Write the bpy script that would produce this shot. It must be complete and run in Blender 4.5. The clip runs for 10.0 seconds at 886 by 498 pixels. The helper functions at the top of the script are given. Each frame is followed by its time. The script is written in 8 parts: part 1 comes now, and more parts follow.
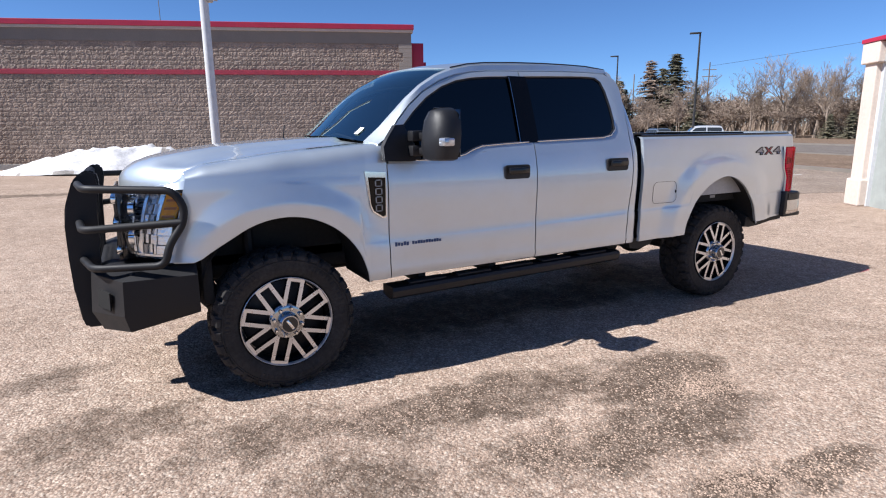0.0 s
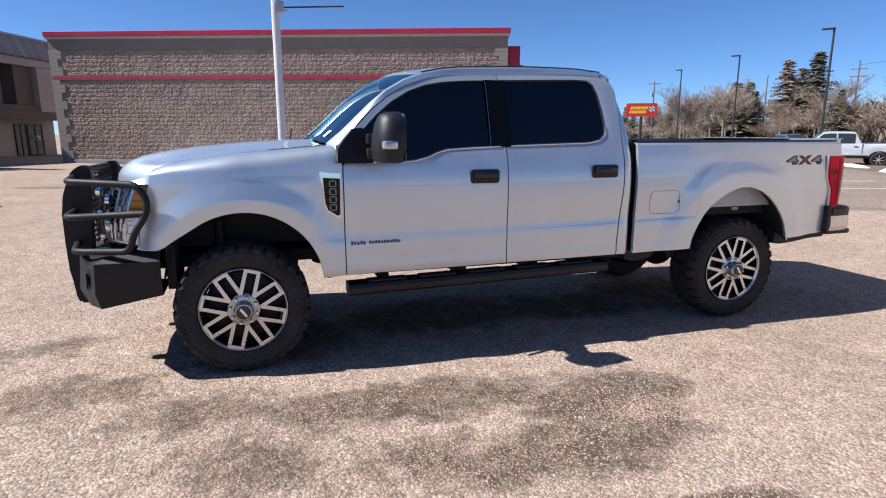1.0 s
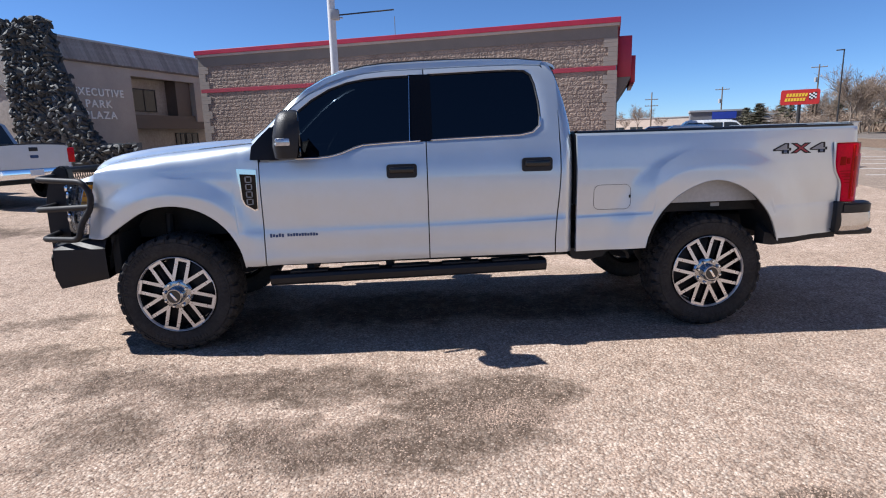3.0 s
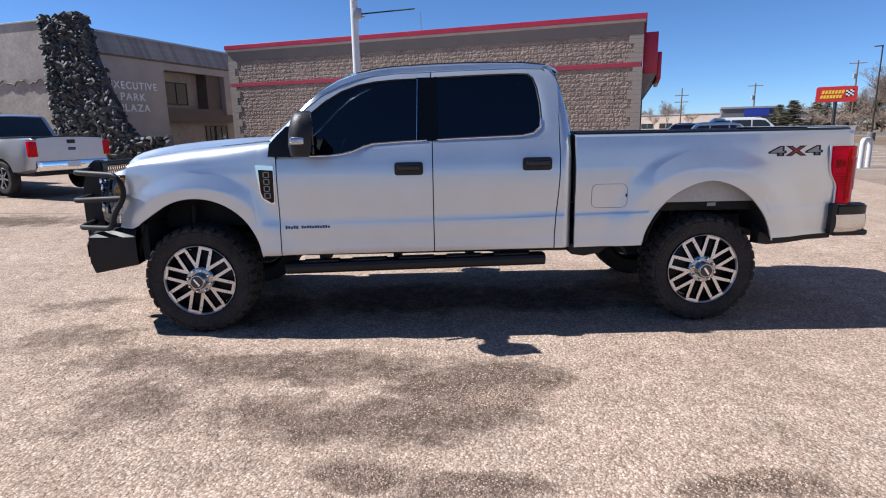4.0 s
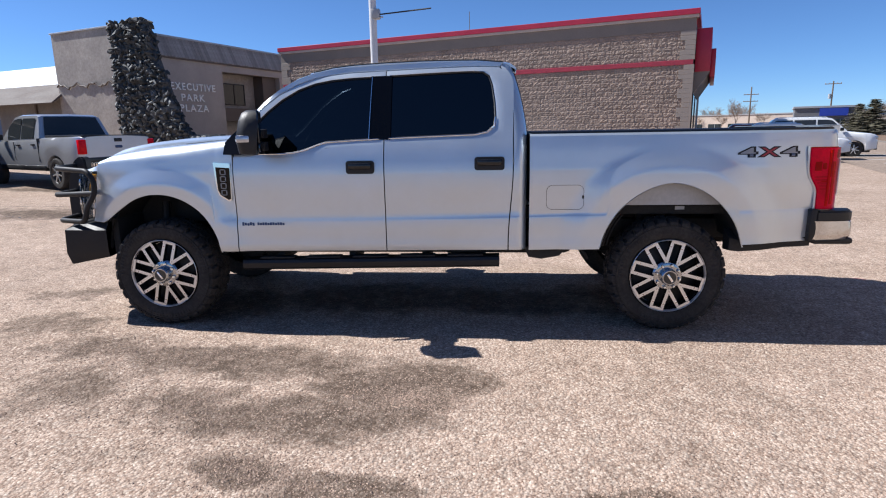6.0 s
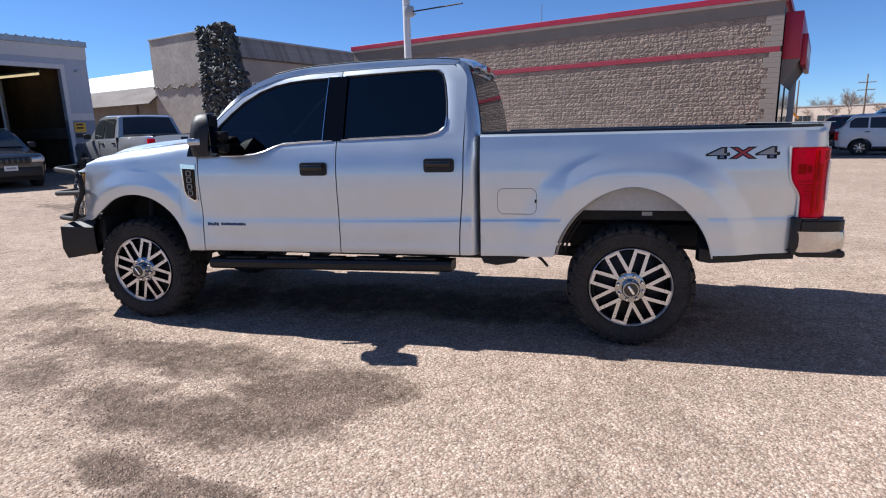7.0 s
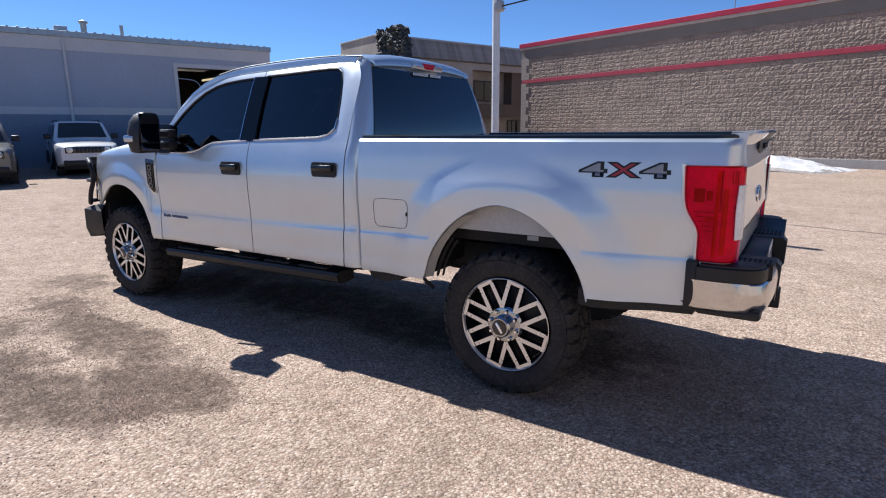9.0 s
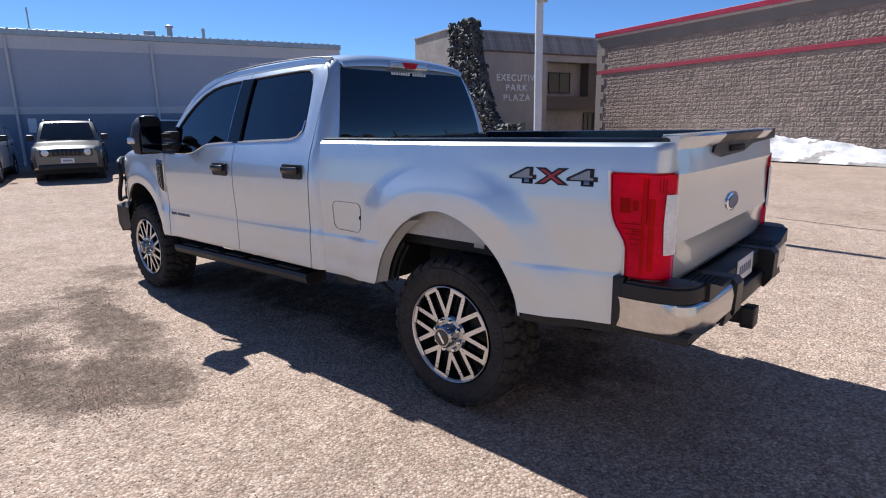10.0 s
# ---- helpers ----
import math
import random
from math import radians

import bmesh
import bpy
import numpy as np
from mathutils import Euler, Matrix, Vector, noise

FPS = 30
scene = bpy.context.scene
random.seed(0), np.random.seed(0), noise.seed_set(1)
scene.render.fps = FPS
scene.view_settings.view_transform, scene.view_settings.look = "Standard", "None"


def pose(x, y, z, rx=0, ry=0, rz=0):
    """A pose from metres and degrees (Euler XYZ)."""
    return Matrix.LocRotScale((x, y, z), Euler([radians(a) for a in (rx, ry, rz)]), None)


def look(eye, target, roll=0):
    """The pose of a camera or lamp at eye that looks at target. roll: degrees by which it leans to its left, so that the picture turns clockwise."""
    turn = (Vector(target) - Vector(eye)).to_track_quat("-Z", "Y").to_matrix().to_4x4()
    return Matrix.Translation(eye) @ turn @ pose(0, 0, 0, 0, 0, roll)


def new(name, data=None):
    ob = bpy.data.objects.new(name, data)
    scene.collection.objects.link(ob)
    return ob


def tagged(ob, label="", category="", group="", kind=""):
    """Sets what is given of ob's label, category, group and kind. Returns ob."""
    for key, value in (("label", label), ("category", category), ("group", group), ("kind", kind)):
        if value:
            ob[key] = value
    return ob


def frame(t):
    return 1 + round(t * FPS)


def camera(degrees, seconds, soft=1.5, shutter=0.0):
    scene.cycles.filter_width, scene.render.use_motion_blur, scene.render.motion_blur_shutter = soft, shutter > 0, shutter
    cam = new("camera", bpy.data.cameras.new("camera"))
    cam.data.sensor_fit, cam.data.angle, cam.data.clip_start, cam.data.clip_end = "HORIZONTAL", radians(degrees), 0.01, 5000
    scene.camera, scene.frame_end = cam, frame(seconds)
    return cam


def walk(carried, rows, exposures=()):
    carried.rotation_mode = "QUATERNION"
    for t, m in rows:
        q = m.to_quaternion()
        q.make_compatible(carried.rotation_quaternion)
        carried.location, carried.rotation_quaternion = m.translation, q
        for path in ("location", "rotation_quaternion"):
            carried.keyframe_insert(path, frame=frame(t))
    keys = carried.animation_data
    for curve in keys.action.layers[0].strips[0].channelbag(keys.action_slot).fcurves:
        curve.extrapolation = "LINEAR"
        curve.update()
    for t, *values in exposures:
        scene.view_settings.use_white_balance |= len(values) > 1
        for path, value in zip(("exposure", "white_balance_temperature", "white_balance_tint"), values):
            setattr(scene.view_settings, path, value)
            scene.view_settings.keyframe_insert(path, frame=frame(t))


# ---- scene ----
cam = camera(76.0, 10.0, 1.1)
PATH = [
    (0, (-0.746, -3.421, 1.594), (0.184, -1.697, 1.187), -0.6),
    (0.5, (-0.274, -3.658, 1.593), (0.496, -1.855, 1.199), -0.1),
    (1, (0.198, -3.869, 1.595), (0.777, -1.996, 1.199), 0.0),
    (1.5, (0.657, -3.933, 1.577), (1.076, -2.02, 1.17), -0.2),
    (2, (1.093, -4.065, 1.576), (1.38, -2.128, 1.171), -0.8),
    (2.5, (1.45, -4.091, 1.56), (1.653, -2.144, 1.154), -1.1),
    (2.7, (1.589, -4.101, 1.540), (1.753, -2.147, 1.148), -1.4),
    (3.8, (1.879, -4.419, 1.581), (1.919, -2.461, 1.174), -1.2),
    (4, (1.888, -4.425, 1.584), (1.917, -2.468, 1.174), -1.1),
    (4.5, (1.919, -4.431, 1.579), (1.94, -2.475, 1.166), -1.3),
    (5, (2.026, -4.428, 1.571), (2.024, -2.471, 1.16), -2.3),
    (5.5, (2.321, -4.377, 1.553), (2.252, -2.421, 1.143), -2.1),
    (5.7, (2.459, -4.373, 1.559), (2.356, -2.416, 1.161), -1.4),
    (6.8, (3.498, -4.150, 1.561), (3.095, -2.240, 1.122), -1.7),
    (7, (3.683, -4.064, 1.582), (3.224, -2.162, 1.165), -1.5),
    (7.5, (4.198, -3.838, 1.592), (3.576, -1.978, 1.196), -0.8),
    (8, (4.631, -3.532, 1.575), (3.859, -1.731, 1.175), -0.4),
    (8.5, (5.089, -3.211, 1.587), (4.163, -1.482, 1.198), -0.7),
    (9, (5.491, -2.884, 1.582), (4.434, -1.238, 1.169), -0.5),
    (9.5, (5.837, -2.541, 1.598), (4.655, -0.981, 1.188), -0.6),
    (10, (6.059, -2.32, 1.623), (4.776, -0.848, 1.191), -1.1),
]
walk(cam, [(t, look(eye, target, roll)) for t, eye, target, roll in PATH], ((0.0, 0.73, 6060, 11.0), (10.0, 0.70, 6000, 10.5)))

# ---- daylight ----
SUN_WAY = Vector((-0.93, 0.155, 1.0)).normalized()
world = bpy.data.worlds.new("sky")
scene.world = world
world.use_nodes = True
wn = world.node_tree.nodes
sky = wn.new("ShaderNodeTexSky")
sky.sky_type = "NISHITA"
sky.sun_disc = False
sky.sun_elevation = math.asin(SUN_WAY.z)
sky.sun_rotation = math.atan2(SUN_WAY.x, SUN_WAY.y)
sky.altitude, sky.air_density, sky.dust_density, sky.ozone_density = 2500, 0.9, 0.15, 4.5
wn["Background"].inputs[1].default_value = 0.068
tone = wn.new("ShaderNodeMix")   # clear, dry high-country blue
tone.data_type, tone.blend_type = "RGBA", "MULTIPLY"
tone.inputs[0].default_value = 1.0
tone.inputs[7].default_value = (0.80, 0.97, 1.14, 1)
world.node_tree.links.new(sky.outputs[0], tone.inputs[6])
world.node_tree.links.new(tone.outputs[2], wn["Background"].inputs[0])
sun = new("sun", bpy.data.lights.new("sun", "SUN"))
sun.data.energy, sun.data.angle, sun.data.color = 5.0, radians(0.53), (1.0, 0.955, 0.89)
sun.matrix_basis = look(SUN_WAY * 60, (0, 0, 0))

# ---- materials ----


def nodes_of(name):
    m = bpy.data.materials.new(name)
    m.use_nodes = True
    nt = m.node_tree
    return m, nt, nt.nodes, nt.links, nt.nodes["Principled BSDF"]


def noise_node(nt, scale, detail=4.0, rough=0.6, coords="Object", stretch=None):
    tc = nt.nodes.new("ShaderNodeTexCoord")
    n = nt.nodes.new("ShaderNodeTexNoise")
    n.inputs["Scale"].default_value = scale
    n.inputs["Detail"].default_value = detail
    n.inputs["Roughness"].default_value = rough
    if stretch:
        mp = nt.nodes.new("ShaderNodeMapping")
        mp.inputs["Scale"].default_value = stretch
        nt.links.new(tc.outputs[coords], mp.inputs["Vector"])
        nt.links.new(mp.outputs[0], n.inputs["Vector"])
    else:
        nt.links.new(tc.outputs[coords], n.inputs["Vector"])
    return n


def ramp_node(nt, src, stops):
    r = nt.nodes.new("ShaderNodeValToRGB")
    els = r.color_ramp.elements
    while len(els) < len(stops):
        els.new(0.5)
    for e, (p, c) in zip(els, stops):
        e.position = p
        e.color = (*c, 1) if len(c) == 3 else c
    nt.links.new(src, r.inputs[0])
    return r


def mix_node(nt, fac, a, b, blend="MIX"):
    m = nt.nodes.new("ShaderNodeMix")
    m.data_type, m.blend_type = "RGBA", blend
    for sock, v in ((m.inputs[0], fac), (m.inputs[6], a), (m.inputs[7], b)):
        if hasattr(v, "is_linked"):
            nt.links.new(v, sock)
        elif isinstance(v, (int, float)):
            sock.default_value = v
        else:
            sock.default_value = (*v, 1)
    return m.outputs[2]


def grey(v):
    return (v, v, v)


def mat(name, base, rough=0.5, metal=0.0, var=0.15, fine=60.0, coarse=3.0, bump=0.0, bump_scale=150.0, coat=0.0,
        spec=0.5, rvar=0.1, stretch=None, random_tint=0.0, island=0.0):
    """A surface with fine grain and coarse patches in colour and gloss, and a fine relief."""
    m, nt, n, l, p = nodes_of(name)
    a = noise_node(nt, fine, 5, 0.65, stretch=stretch)
    b = noise_node(nt, coarse, 4, 0.6, stretch=stretch)
    ra = ramp_node(nt, a.outputs[0], [(0.25, grey(1 - var)), (0.75, grey(1 + var * 0.6))])
    rb = ramp_node(nt, b.outputs[0], [(0.3, grey(1 - var)), (0.7, grey(1 + var * 0.5))])
    c = mix_node(nt, 1.0, base, ra.outputs[0], "MULTIPLY")
    c = mix_node(nt, 1.0, c, rb.outputs[0], "MULTIPLY")
    if random_tint:
        info = n.new("ShaderNodeObjectInfo")
        rr = ramp_node(nt, info.outputs["Random"], [(0.0, grey(1 - random_tint)), (1.0, grey(1 + random_tint))])
        c = mix_node(nt, 1.0, c, rr.outputs[0], "MULTIPLY")
    if island:
        gi = n.new("ShaderNodeNewGeometry")
        ri = ramp_node(nt, gi.outputs["Random Per Island"], [(0.0, grey(1 - island)), (1.0, grey(1 + island))])
        c = mix_node(nt, 1.0, c, ri.outputs[0], "MULTIPLY")
    l.new(c, p.inputs["Base Color"])
    rg = ramp_node(nt, b.outputs[0], [(0.3, grey(max(0.02, rough - rvar))), (0.7, grey(min(1, rough + rvar)))])
    l.new(rg.outputs[0], p.inputs["Roughness"])
    p.inputs["Metallic"].default_value = metal
    p.inputs["Specular IOR Level"].default_value = spec
    if coat:
        p.inputs["Coat Weight"].default_value = coat
        p.inputs["Coat Roughness"].default_value = 0.04
    if bump:
        bn = noise_node(nt, bump_scale, 4, 0.7, stretch=stretch)
        bp = n.new("ShaderNodeBump")
        bp.inputs["Strength"].default_value = bump
        bp.inputs["Distance"].default_value = 0.01
        l.new(bn.outputs[0], bp.inputs["Height"])
        l.new(bp.outputs[0], p.inputs["Normal"])
    return m


def glass_mat(name, tint, gloss=(0.9, 0.95, 1.0), rough=0.01, ior=1.5, floor=0.0):
    m, nt, n, l, p = nodes_of(name)
    n.remove(p)
    tr = n.new("ShaderNodeBsdfTransparent")
    tr.inputs[0].default_value = (*tint, 1)
    gl = n.new("ShaderNodeBsdfGlossy")
    gl.inputs[0].default_value = (*gloss, 1)
    gl.inputs["Roughness"].default_value = rough
    fr = n.new("ShaderNodeFresnel")
    fr.inputs[0].default_value = ior
    mx = n.new("ShaderNodeMixShader")
    add = n.new("ShaderNodeMath")
    add.operation = "ADD"
    add.inputs[1].default_value = floor
    l.new(fr.outputs[0], add.inputs[0])
    l.new(add.outputs[0], mx.inputs[0])
    l.new(tr.outputs[0], mx.inputs[1])
    l.new(gl.outputs[0], mx.inputs[2])
    l.new(mx.outputs[0], n["Material Output"].inputs[0])
    return m


def paint_mat(name, base, metal=0.55, rough=0.3, flake=0.05, gloss=1.5):
    m, nt, n, l, p = nodes_of(name)
    fl = noise_node(nt, 900, 2, 0.5)
    dirt = noise_node(nt, 2.2, 5, 0.65)
    r1 = ramp_node(nt, fl.outputs[0], [(0.3, grey(1 - flake)), (0.7, grey(1 + flake))])
    r2 = ramp_node(nt, dirt.outputs[0], [(0.35, (0.95, 0.94, 0.92)), (0.65, (1, 1, 1))])
    c = mix_node(nt, 1.0, base, r1.outputs[0], "MULTIPLY")
    c = mix_node(nt, 1.0, c, r2.outputs[0], "MULTIPLY")
    l.new(c, p.inputs["Base Color"])
    rr = ramp_node(nt, dirt.outputs[0], [(0.3, grey(rough - 0.03)), (0.75, grey(rough + 0.05))])
    l.new(rr.outputs[0], p.inputs["Roughness"])
    p.inputs["Metallic"].default_value = metal
    p.inputs["Coat Weight"].default_value = 0.9
    p.inputs["Coat Roughness"].default_value = 0.07
    p.inputs["Coat IOR"].default_value = gloss
    return m


SILVER = paint_mat("silver_paint", (0.60, 0.655, 0.695), 0.68, 0.37, 0.0, 1.8)
BLACK_TRIM = mat("black_plastic", (0.013, 0.013, 0.015), 0.45, spec=0.4, var=0.25, fine=300, bump=0.15, bump_scale=600)
PIANO = mat("piano_black", (0.003, 0.003, 0.004), 0.06, var=0.1, rvar=0.02, spec=0.25)
MIRROR_DARK = mat("dark_mirror_glass", (0.07, 0.075, 0.085), 0.05, metal=1.0, var=0.05, rvar=0.01)
BUMPER_CHROME = mat("dusty_chrome", (0.60, 0.585, 0.57), 0.2, metal=1.0, var=0.15, rvar=0.06, coarse=4)
DARK_CHROME = mat("shaded_chrome", (0.42, 0.43, 0.45), 0.12, metal=1.0, var=0.06, rvar=0.04)
GRIP_BLACK = mat("satin_black_grip", (0.010, 0.010, 0.011), 0.2, var=0.2, rvar=0.04)
RED_GLASS = glass_mat("red_lens_glass", (0.95, 0.0, 0.17), ior=1.2)
LENS_CLEAR = glass_mat("clear_lens_glass", (0.94, 0.95, 0.96), ior=1.28)
LAMP_CHROME = mat("faceted_reflector", (0.93, 0.94, 0.95), 0.12, metal=1.0, var=0.08, fine=60, rvar=0.04, bump=0.25, bump_scale=45)
LAMP_BOWL = mat("lamp_bowl_dark_chrome", (0.42, 0.43, 0.45), 0.16, metal=1.0, var=0.2, fine=50, rvar=0.05, bump=0.3, bump_scale=60)
AMBER_DARK = mat("amber_lens_rib", (0.42, 0.16, 0.015), 0.4, var=0.15)
LAMP_SILVER = mat("lamp_reflector", (0.88, 0.87, 0.87), 0.45, metal=0.0, var=0.18, fine=70, coarse=12, bump=0.3, bump_scale=120)
LAMP_WHITE = mat("reversing_lens", (0.72, 0.73, 0.76), 0.15, metal=0.1, var=0.2, fine=60, coat=1.0)
GUARD_BLACK = mat("black_powder_coat", (0.014, 0.014, 0.016), 0.58, spec=0.3, var=0.2, fine=200, bump=0.08, bump_scale=500)
DARK_UNDER = mat("undercarriage_dark", (0.02, 0.019, 0.018), 0.75, var=0.4, fine=40, bump=0.3, bump_scale=80)
LINER = mat("wheel_well_liner", (0.010, 0.0098, 0.0095), 0.85, var=0.35, fine=60, bump=0.3, bump_scale=200)
WELL_PAINT = mat("inner_fender_paint", (0.46, 0.46, 0.45), 0.6, metal=0.2, var=0.12, fine=40)
CHROME = mat("chrome", (0.82, 0.83, 0.84), 0.08, metal=1.0, var=0.04, rvar=0.04)
MACHINED = mat("machined_alloy", (0.74, 0.73, 0.71), 0.3, metal=0.75, var=0.06, fine=200)
GLOSS_BLACK = mat("gloss_black_alloy", (0.012, 0.012, 0.013), 0.25, var=0.2, coat=0.4)
RUBBER = mat("tyre_rubber", (0.042, 0.039, 0.037), 0.85, spec=0.25, var=0.45, fine=50, coarse=6, bump=0.2, bump_scale=300)
TINT = glass_mat("dark_tinted_glass", (0.006, 0.0075, 0.010), ior=1.62)
SCREEN_GLASS = glass_mat("windscreen_glass", (0.66, 0.74, 0.76), gloss=(0.80, 1.0, 0.98), ior=1.9, floor=0.14)
REAR_TINT = glass_mat("rear_privacy_glass", (0.03, 0.036, 0.045), ior=1.75)
SEAT_CLOTH = mat("dark_grey_seat_cloth", (0.09, 0.09, 0.094), 0.9, var=0.2, fine=300)
LAMP_RED = mat("red_lens", (0.62, 0.0, 0.006), 0.25, var=0.2, fine=25, coat=0.12, rvar=0.05, spec=0.12)
LAMP_DARK = mat("dark_red_lens", (0.42, 0.01, 0.012), 0.3, var=0.2, fine=25, coat=0.15, rvar=0.05, spec=0.12)
LAMP_CLEAR = mat("clear_lens", (0.55, 0.57, 0.6), 0.12, metal=0.6, var=0.25, fine=40, coat=1.0, rvar=0.03)
LAMP_AMBER = mat("amber_lens", (0.80, 0.38, 0.03), 0.45, var=0.2, fine=50, spec=0.2)
RED_MARK = mat("red_decal", (0.33, 0.025, 0.04), 0.4, var=0.1)
GREY_MARK = mat("grey_decal", (0.28, 0.29, 0.31), 0.35, metal=0.4, var=0.1)
BLUE_MARK = mat("blue_decal", (0.03, 0.07, 0.18), 0.4, var=0.1)
WHITE_MARK = mat("white_decal", (0.78, 0.78, 0.76), 0.5, var=0.05)
WHITE_CAR = paint_mat("white_paint", (0.78, 0.78, 0.77), 0.0, 0.3)
BLACK_CAR = paint_mat("black_paint", (0.003, 0.0032, 0.0038), 0.0, 0.25)
TAN_CAR = paint_mat("khaki_metallic_paint", (0.125, 0.120, 0.108), 0.4, 0.32)
GREY_CAR = paint_mat("grey_blue_paint", (0.16, 0.19, 0.23), 0.4, 0.3)
RED_CAR = paint_mat("dark_red_paint", (0.20, 0.02, 0.02), 0.3, 0.3)

# ---- mesh helpers ----


def part(name, bm, material, parent=None, label="", smooth=35, recalc=True):
    """Links bm as one mesh object, under parent where given."""
    if recalc:
        bmesh.ops.recalc_face_normals(bm, faces=bm.faces)
    me = bpy.data.meshes.new(name)
    bm.to_mesh(me)
    bm.free()
    for mm in (material if isinstance(material, (list, tuple)) else [material]):
        me.materials.append(mm)
    if smooth:
        me.shade_smooth()
        me.set_sharp_from_angle(angle=radians(smooth))
    ob = new(name, me)
    if parent is not None:
        ob.parent = parent
    if label:
        ob["label"] = label
    return ob


def outward(bm, way):
    """Turns the faces of an open sheet towards way."""
    bmesh.ops.recalc_face_normals(bm, faces=bm.faces)
    bm.normal_update()
    if sum(fc.normal.dot(Vector(way)) * fc.calc_area() for fc in bm.faces) < 0:
        bmesh.ops.reverse_faces(bm, faces=bm.faces)
    return bm


def share(name, ob, parent, m):
    """One more object on the mesh of ob."""
    o = new(name, ob.data)
    o.parent = parent
    o.matrix_basis = m
    return o


def root(name, m=None, **tags):
    ob = new(name)
    ob.empty_display_size = 0.2
    if m is not None:
        ob.matrix_basis = m
    return tagged(ob, **tags)


def add_box(bm, x0, x1, y0, y1, z0, z1, bevel=0.0, m=None, mi=0, seg=2):
    vs = [bm.verts.new((x, y, z)) for x in (x0, x1) for y in (y0, y1) for z in (z0, z1)]
    fs = [bm.faces.new([vs[i] for i in q]) for q in
          ((0, 1, 3, 2), (4, 6, 7, 5), (0, 4, 5, 1), (2, 3, 7, 6), (0, 2, 6, 4), (1, 5, 7, 3))]
    for fc in fs:
        fc.material_index = mi
    geo = vs
    if bevel:
        es = list({e for fc in fs for e in fc.edges})
        r = bmesh.ops.bevel(bm, geom=es, offset=bevel, segments=seg, affect="EDGES", profile=0.5)
        geo = list({v for fc in r["faces"] for v in fc.verts} | {v for v in vs if v.is_valid})
        for fc in r["faces"]:
            fc.material_index = mi
    if m is not None:
        bmesh.ops.transform(bm, matrix=m, verts=geo)
    return bm


def box(x0, x1, y0, y1, z0, z1, bevel=0.0, m=None):
    return add_box(bmesh.new(), x0, x1, y0, y1, z0, z1, bevel, m)


def add_grid(bm, rows, closed=False, mi=0, caps=False):
    """A sheet through rows of points; closed: each row is a ring."""
    vv = [[bm.verts.new(p) for p in row] for row in rows]
    n = len(rows[0])
    for i in range(len(rows) - 1):
        for j in range(n if closed else n - 1):
            k = (j + 1) % n
            q = [vv[i][j], vv[i][k], vv[i + 1][k], vv[i + 1][j]]
            try:
                fc = bm.faces.new(q)
                fc.material_index = mi
            except ValueError:
                pass
    if caps and closed:
        for row in (vv[0], vv[-1]):
            fc = bm.faces.new(row)
            fc.material_index = mi
    return vv


def lip(bm, way, depth=0.02):
    """Turns the open edges of a sheet inward by depth."""
    es = [e for e in bm.edges if e.is_boundary]
    r = bmesh.ops.extrude_edge_only(bm, edges=es)
    vs = [v for v in r["geom"] if isinstance(v, bmesh.types.BMVert)]
    bmesh.ops.translate(bm, verts=vs, vec=Vector(way) * depth)


def add_tube(bm, pts, r, seg=10, mi=0, caps=True, taper=None):
    pts = [Vector(p) for p in pts]
    rows, up = [], None
    for i, p in enumerate(pts):
        d = (pts[min(i + 1, len(pts) - 1)] - pts[max(i - 1, 0)]).normalized()
        if up is None:
            up = d.orthogonal().normalized()
        up = (up - d * up.dot(d))
        up = up.normalized() if up.length > 1e-5 else d.orthogonal().normalized()
        side = d.cross(up)
        rr = r if taper is None else r + (taper - r) * i / (len(pts) - 1)
        rows.append([p + (up * math.cos(a) + side * math.sin(a)) * rr for a in
                     (2 * math.pi * k / seg for k in range(seg))])
    add_grid(bm, rows, True, mi, caps)
    return bm


def tube(pts, r, seg=10, taper=None):
    return add_tube(bmesh.new(), pts, r, seg, taper=taper)


def bend(pts, radius=0.06, n=5):
    """Rounds the inner corners of a line of points."""
    pts = [Vector(p) for p in pts]
    out = [pts[0]]
    for a, b, c in zip(pts, pts[1:], pts[2:]):
        u, v = (a - b), (c - b)
        k = min(radius, u.length * 0.45, v.length * 0.45)
        p, q = b + u.normalized() * k, b + v.normalized() * k
        for i in range(n + 1):
            t = i / n
            out.append(p * (1 - t) ** 2 + b * 2 * t * (1 - t) + q * t * t)
    out.append(pts[-1])
    return out


def add_lathe(bm, prof, seg=40, mi=0, axis="y"):
    """Turns (radius, along) pairs round the y axis."""
    rows = []
    for r, a in prof:
        ring = []
        for k in range(seg):
            c, s = math.cos(2 * math.pi * k / seg), math.sin(2 * math.pi * k / seg)
            ring.append((r * c, a, r * s) if axis == "y" else (r * c, r * s, a))
        rows.append(ring)
    add_grid(bm, rows, True, mi)
    return bm


def lathe(prof, seg=40, axis="y"):
    return add_lathe(bmesh.new(), prof, seg, axis=axis)


def add_prism(bm, outline, y0, y1, plane="xz", mi=0):
    """A flat outline drawn out between y0 and y1 of the axis left over."""
    def at(p, d):
        return (p[0], d, p[1]) if plane == "xz" else (p[0], p[1], d) if plane == "xy" else (d, p[0], p[1])
    a = [bm.verts.new(at(p, y0)) for p in outline]
    b = [bm.verts.new(at(p, y1)) for p in outline]
    fs = [bm.faces.new(a), bm.faces.new(b)]
    n = len(outline)
    for i in range(n):
        fs.append(bm.faces.new([a[i], a[(i + 1) % n], b[(i + 1) % n], b[i]]))
    for fc in fs:
        fc.material_index = mi
    return bm


def prism(outline, y0, y1, plane="xz"):
    return add_prism(bmesh.new(), outline, y0, y1, plane)


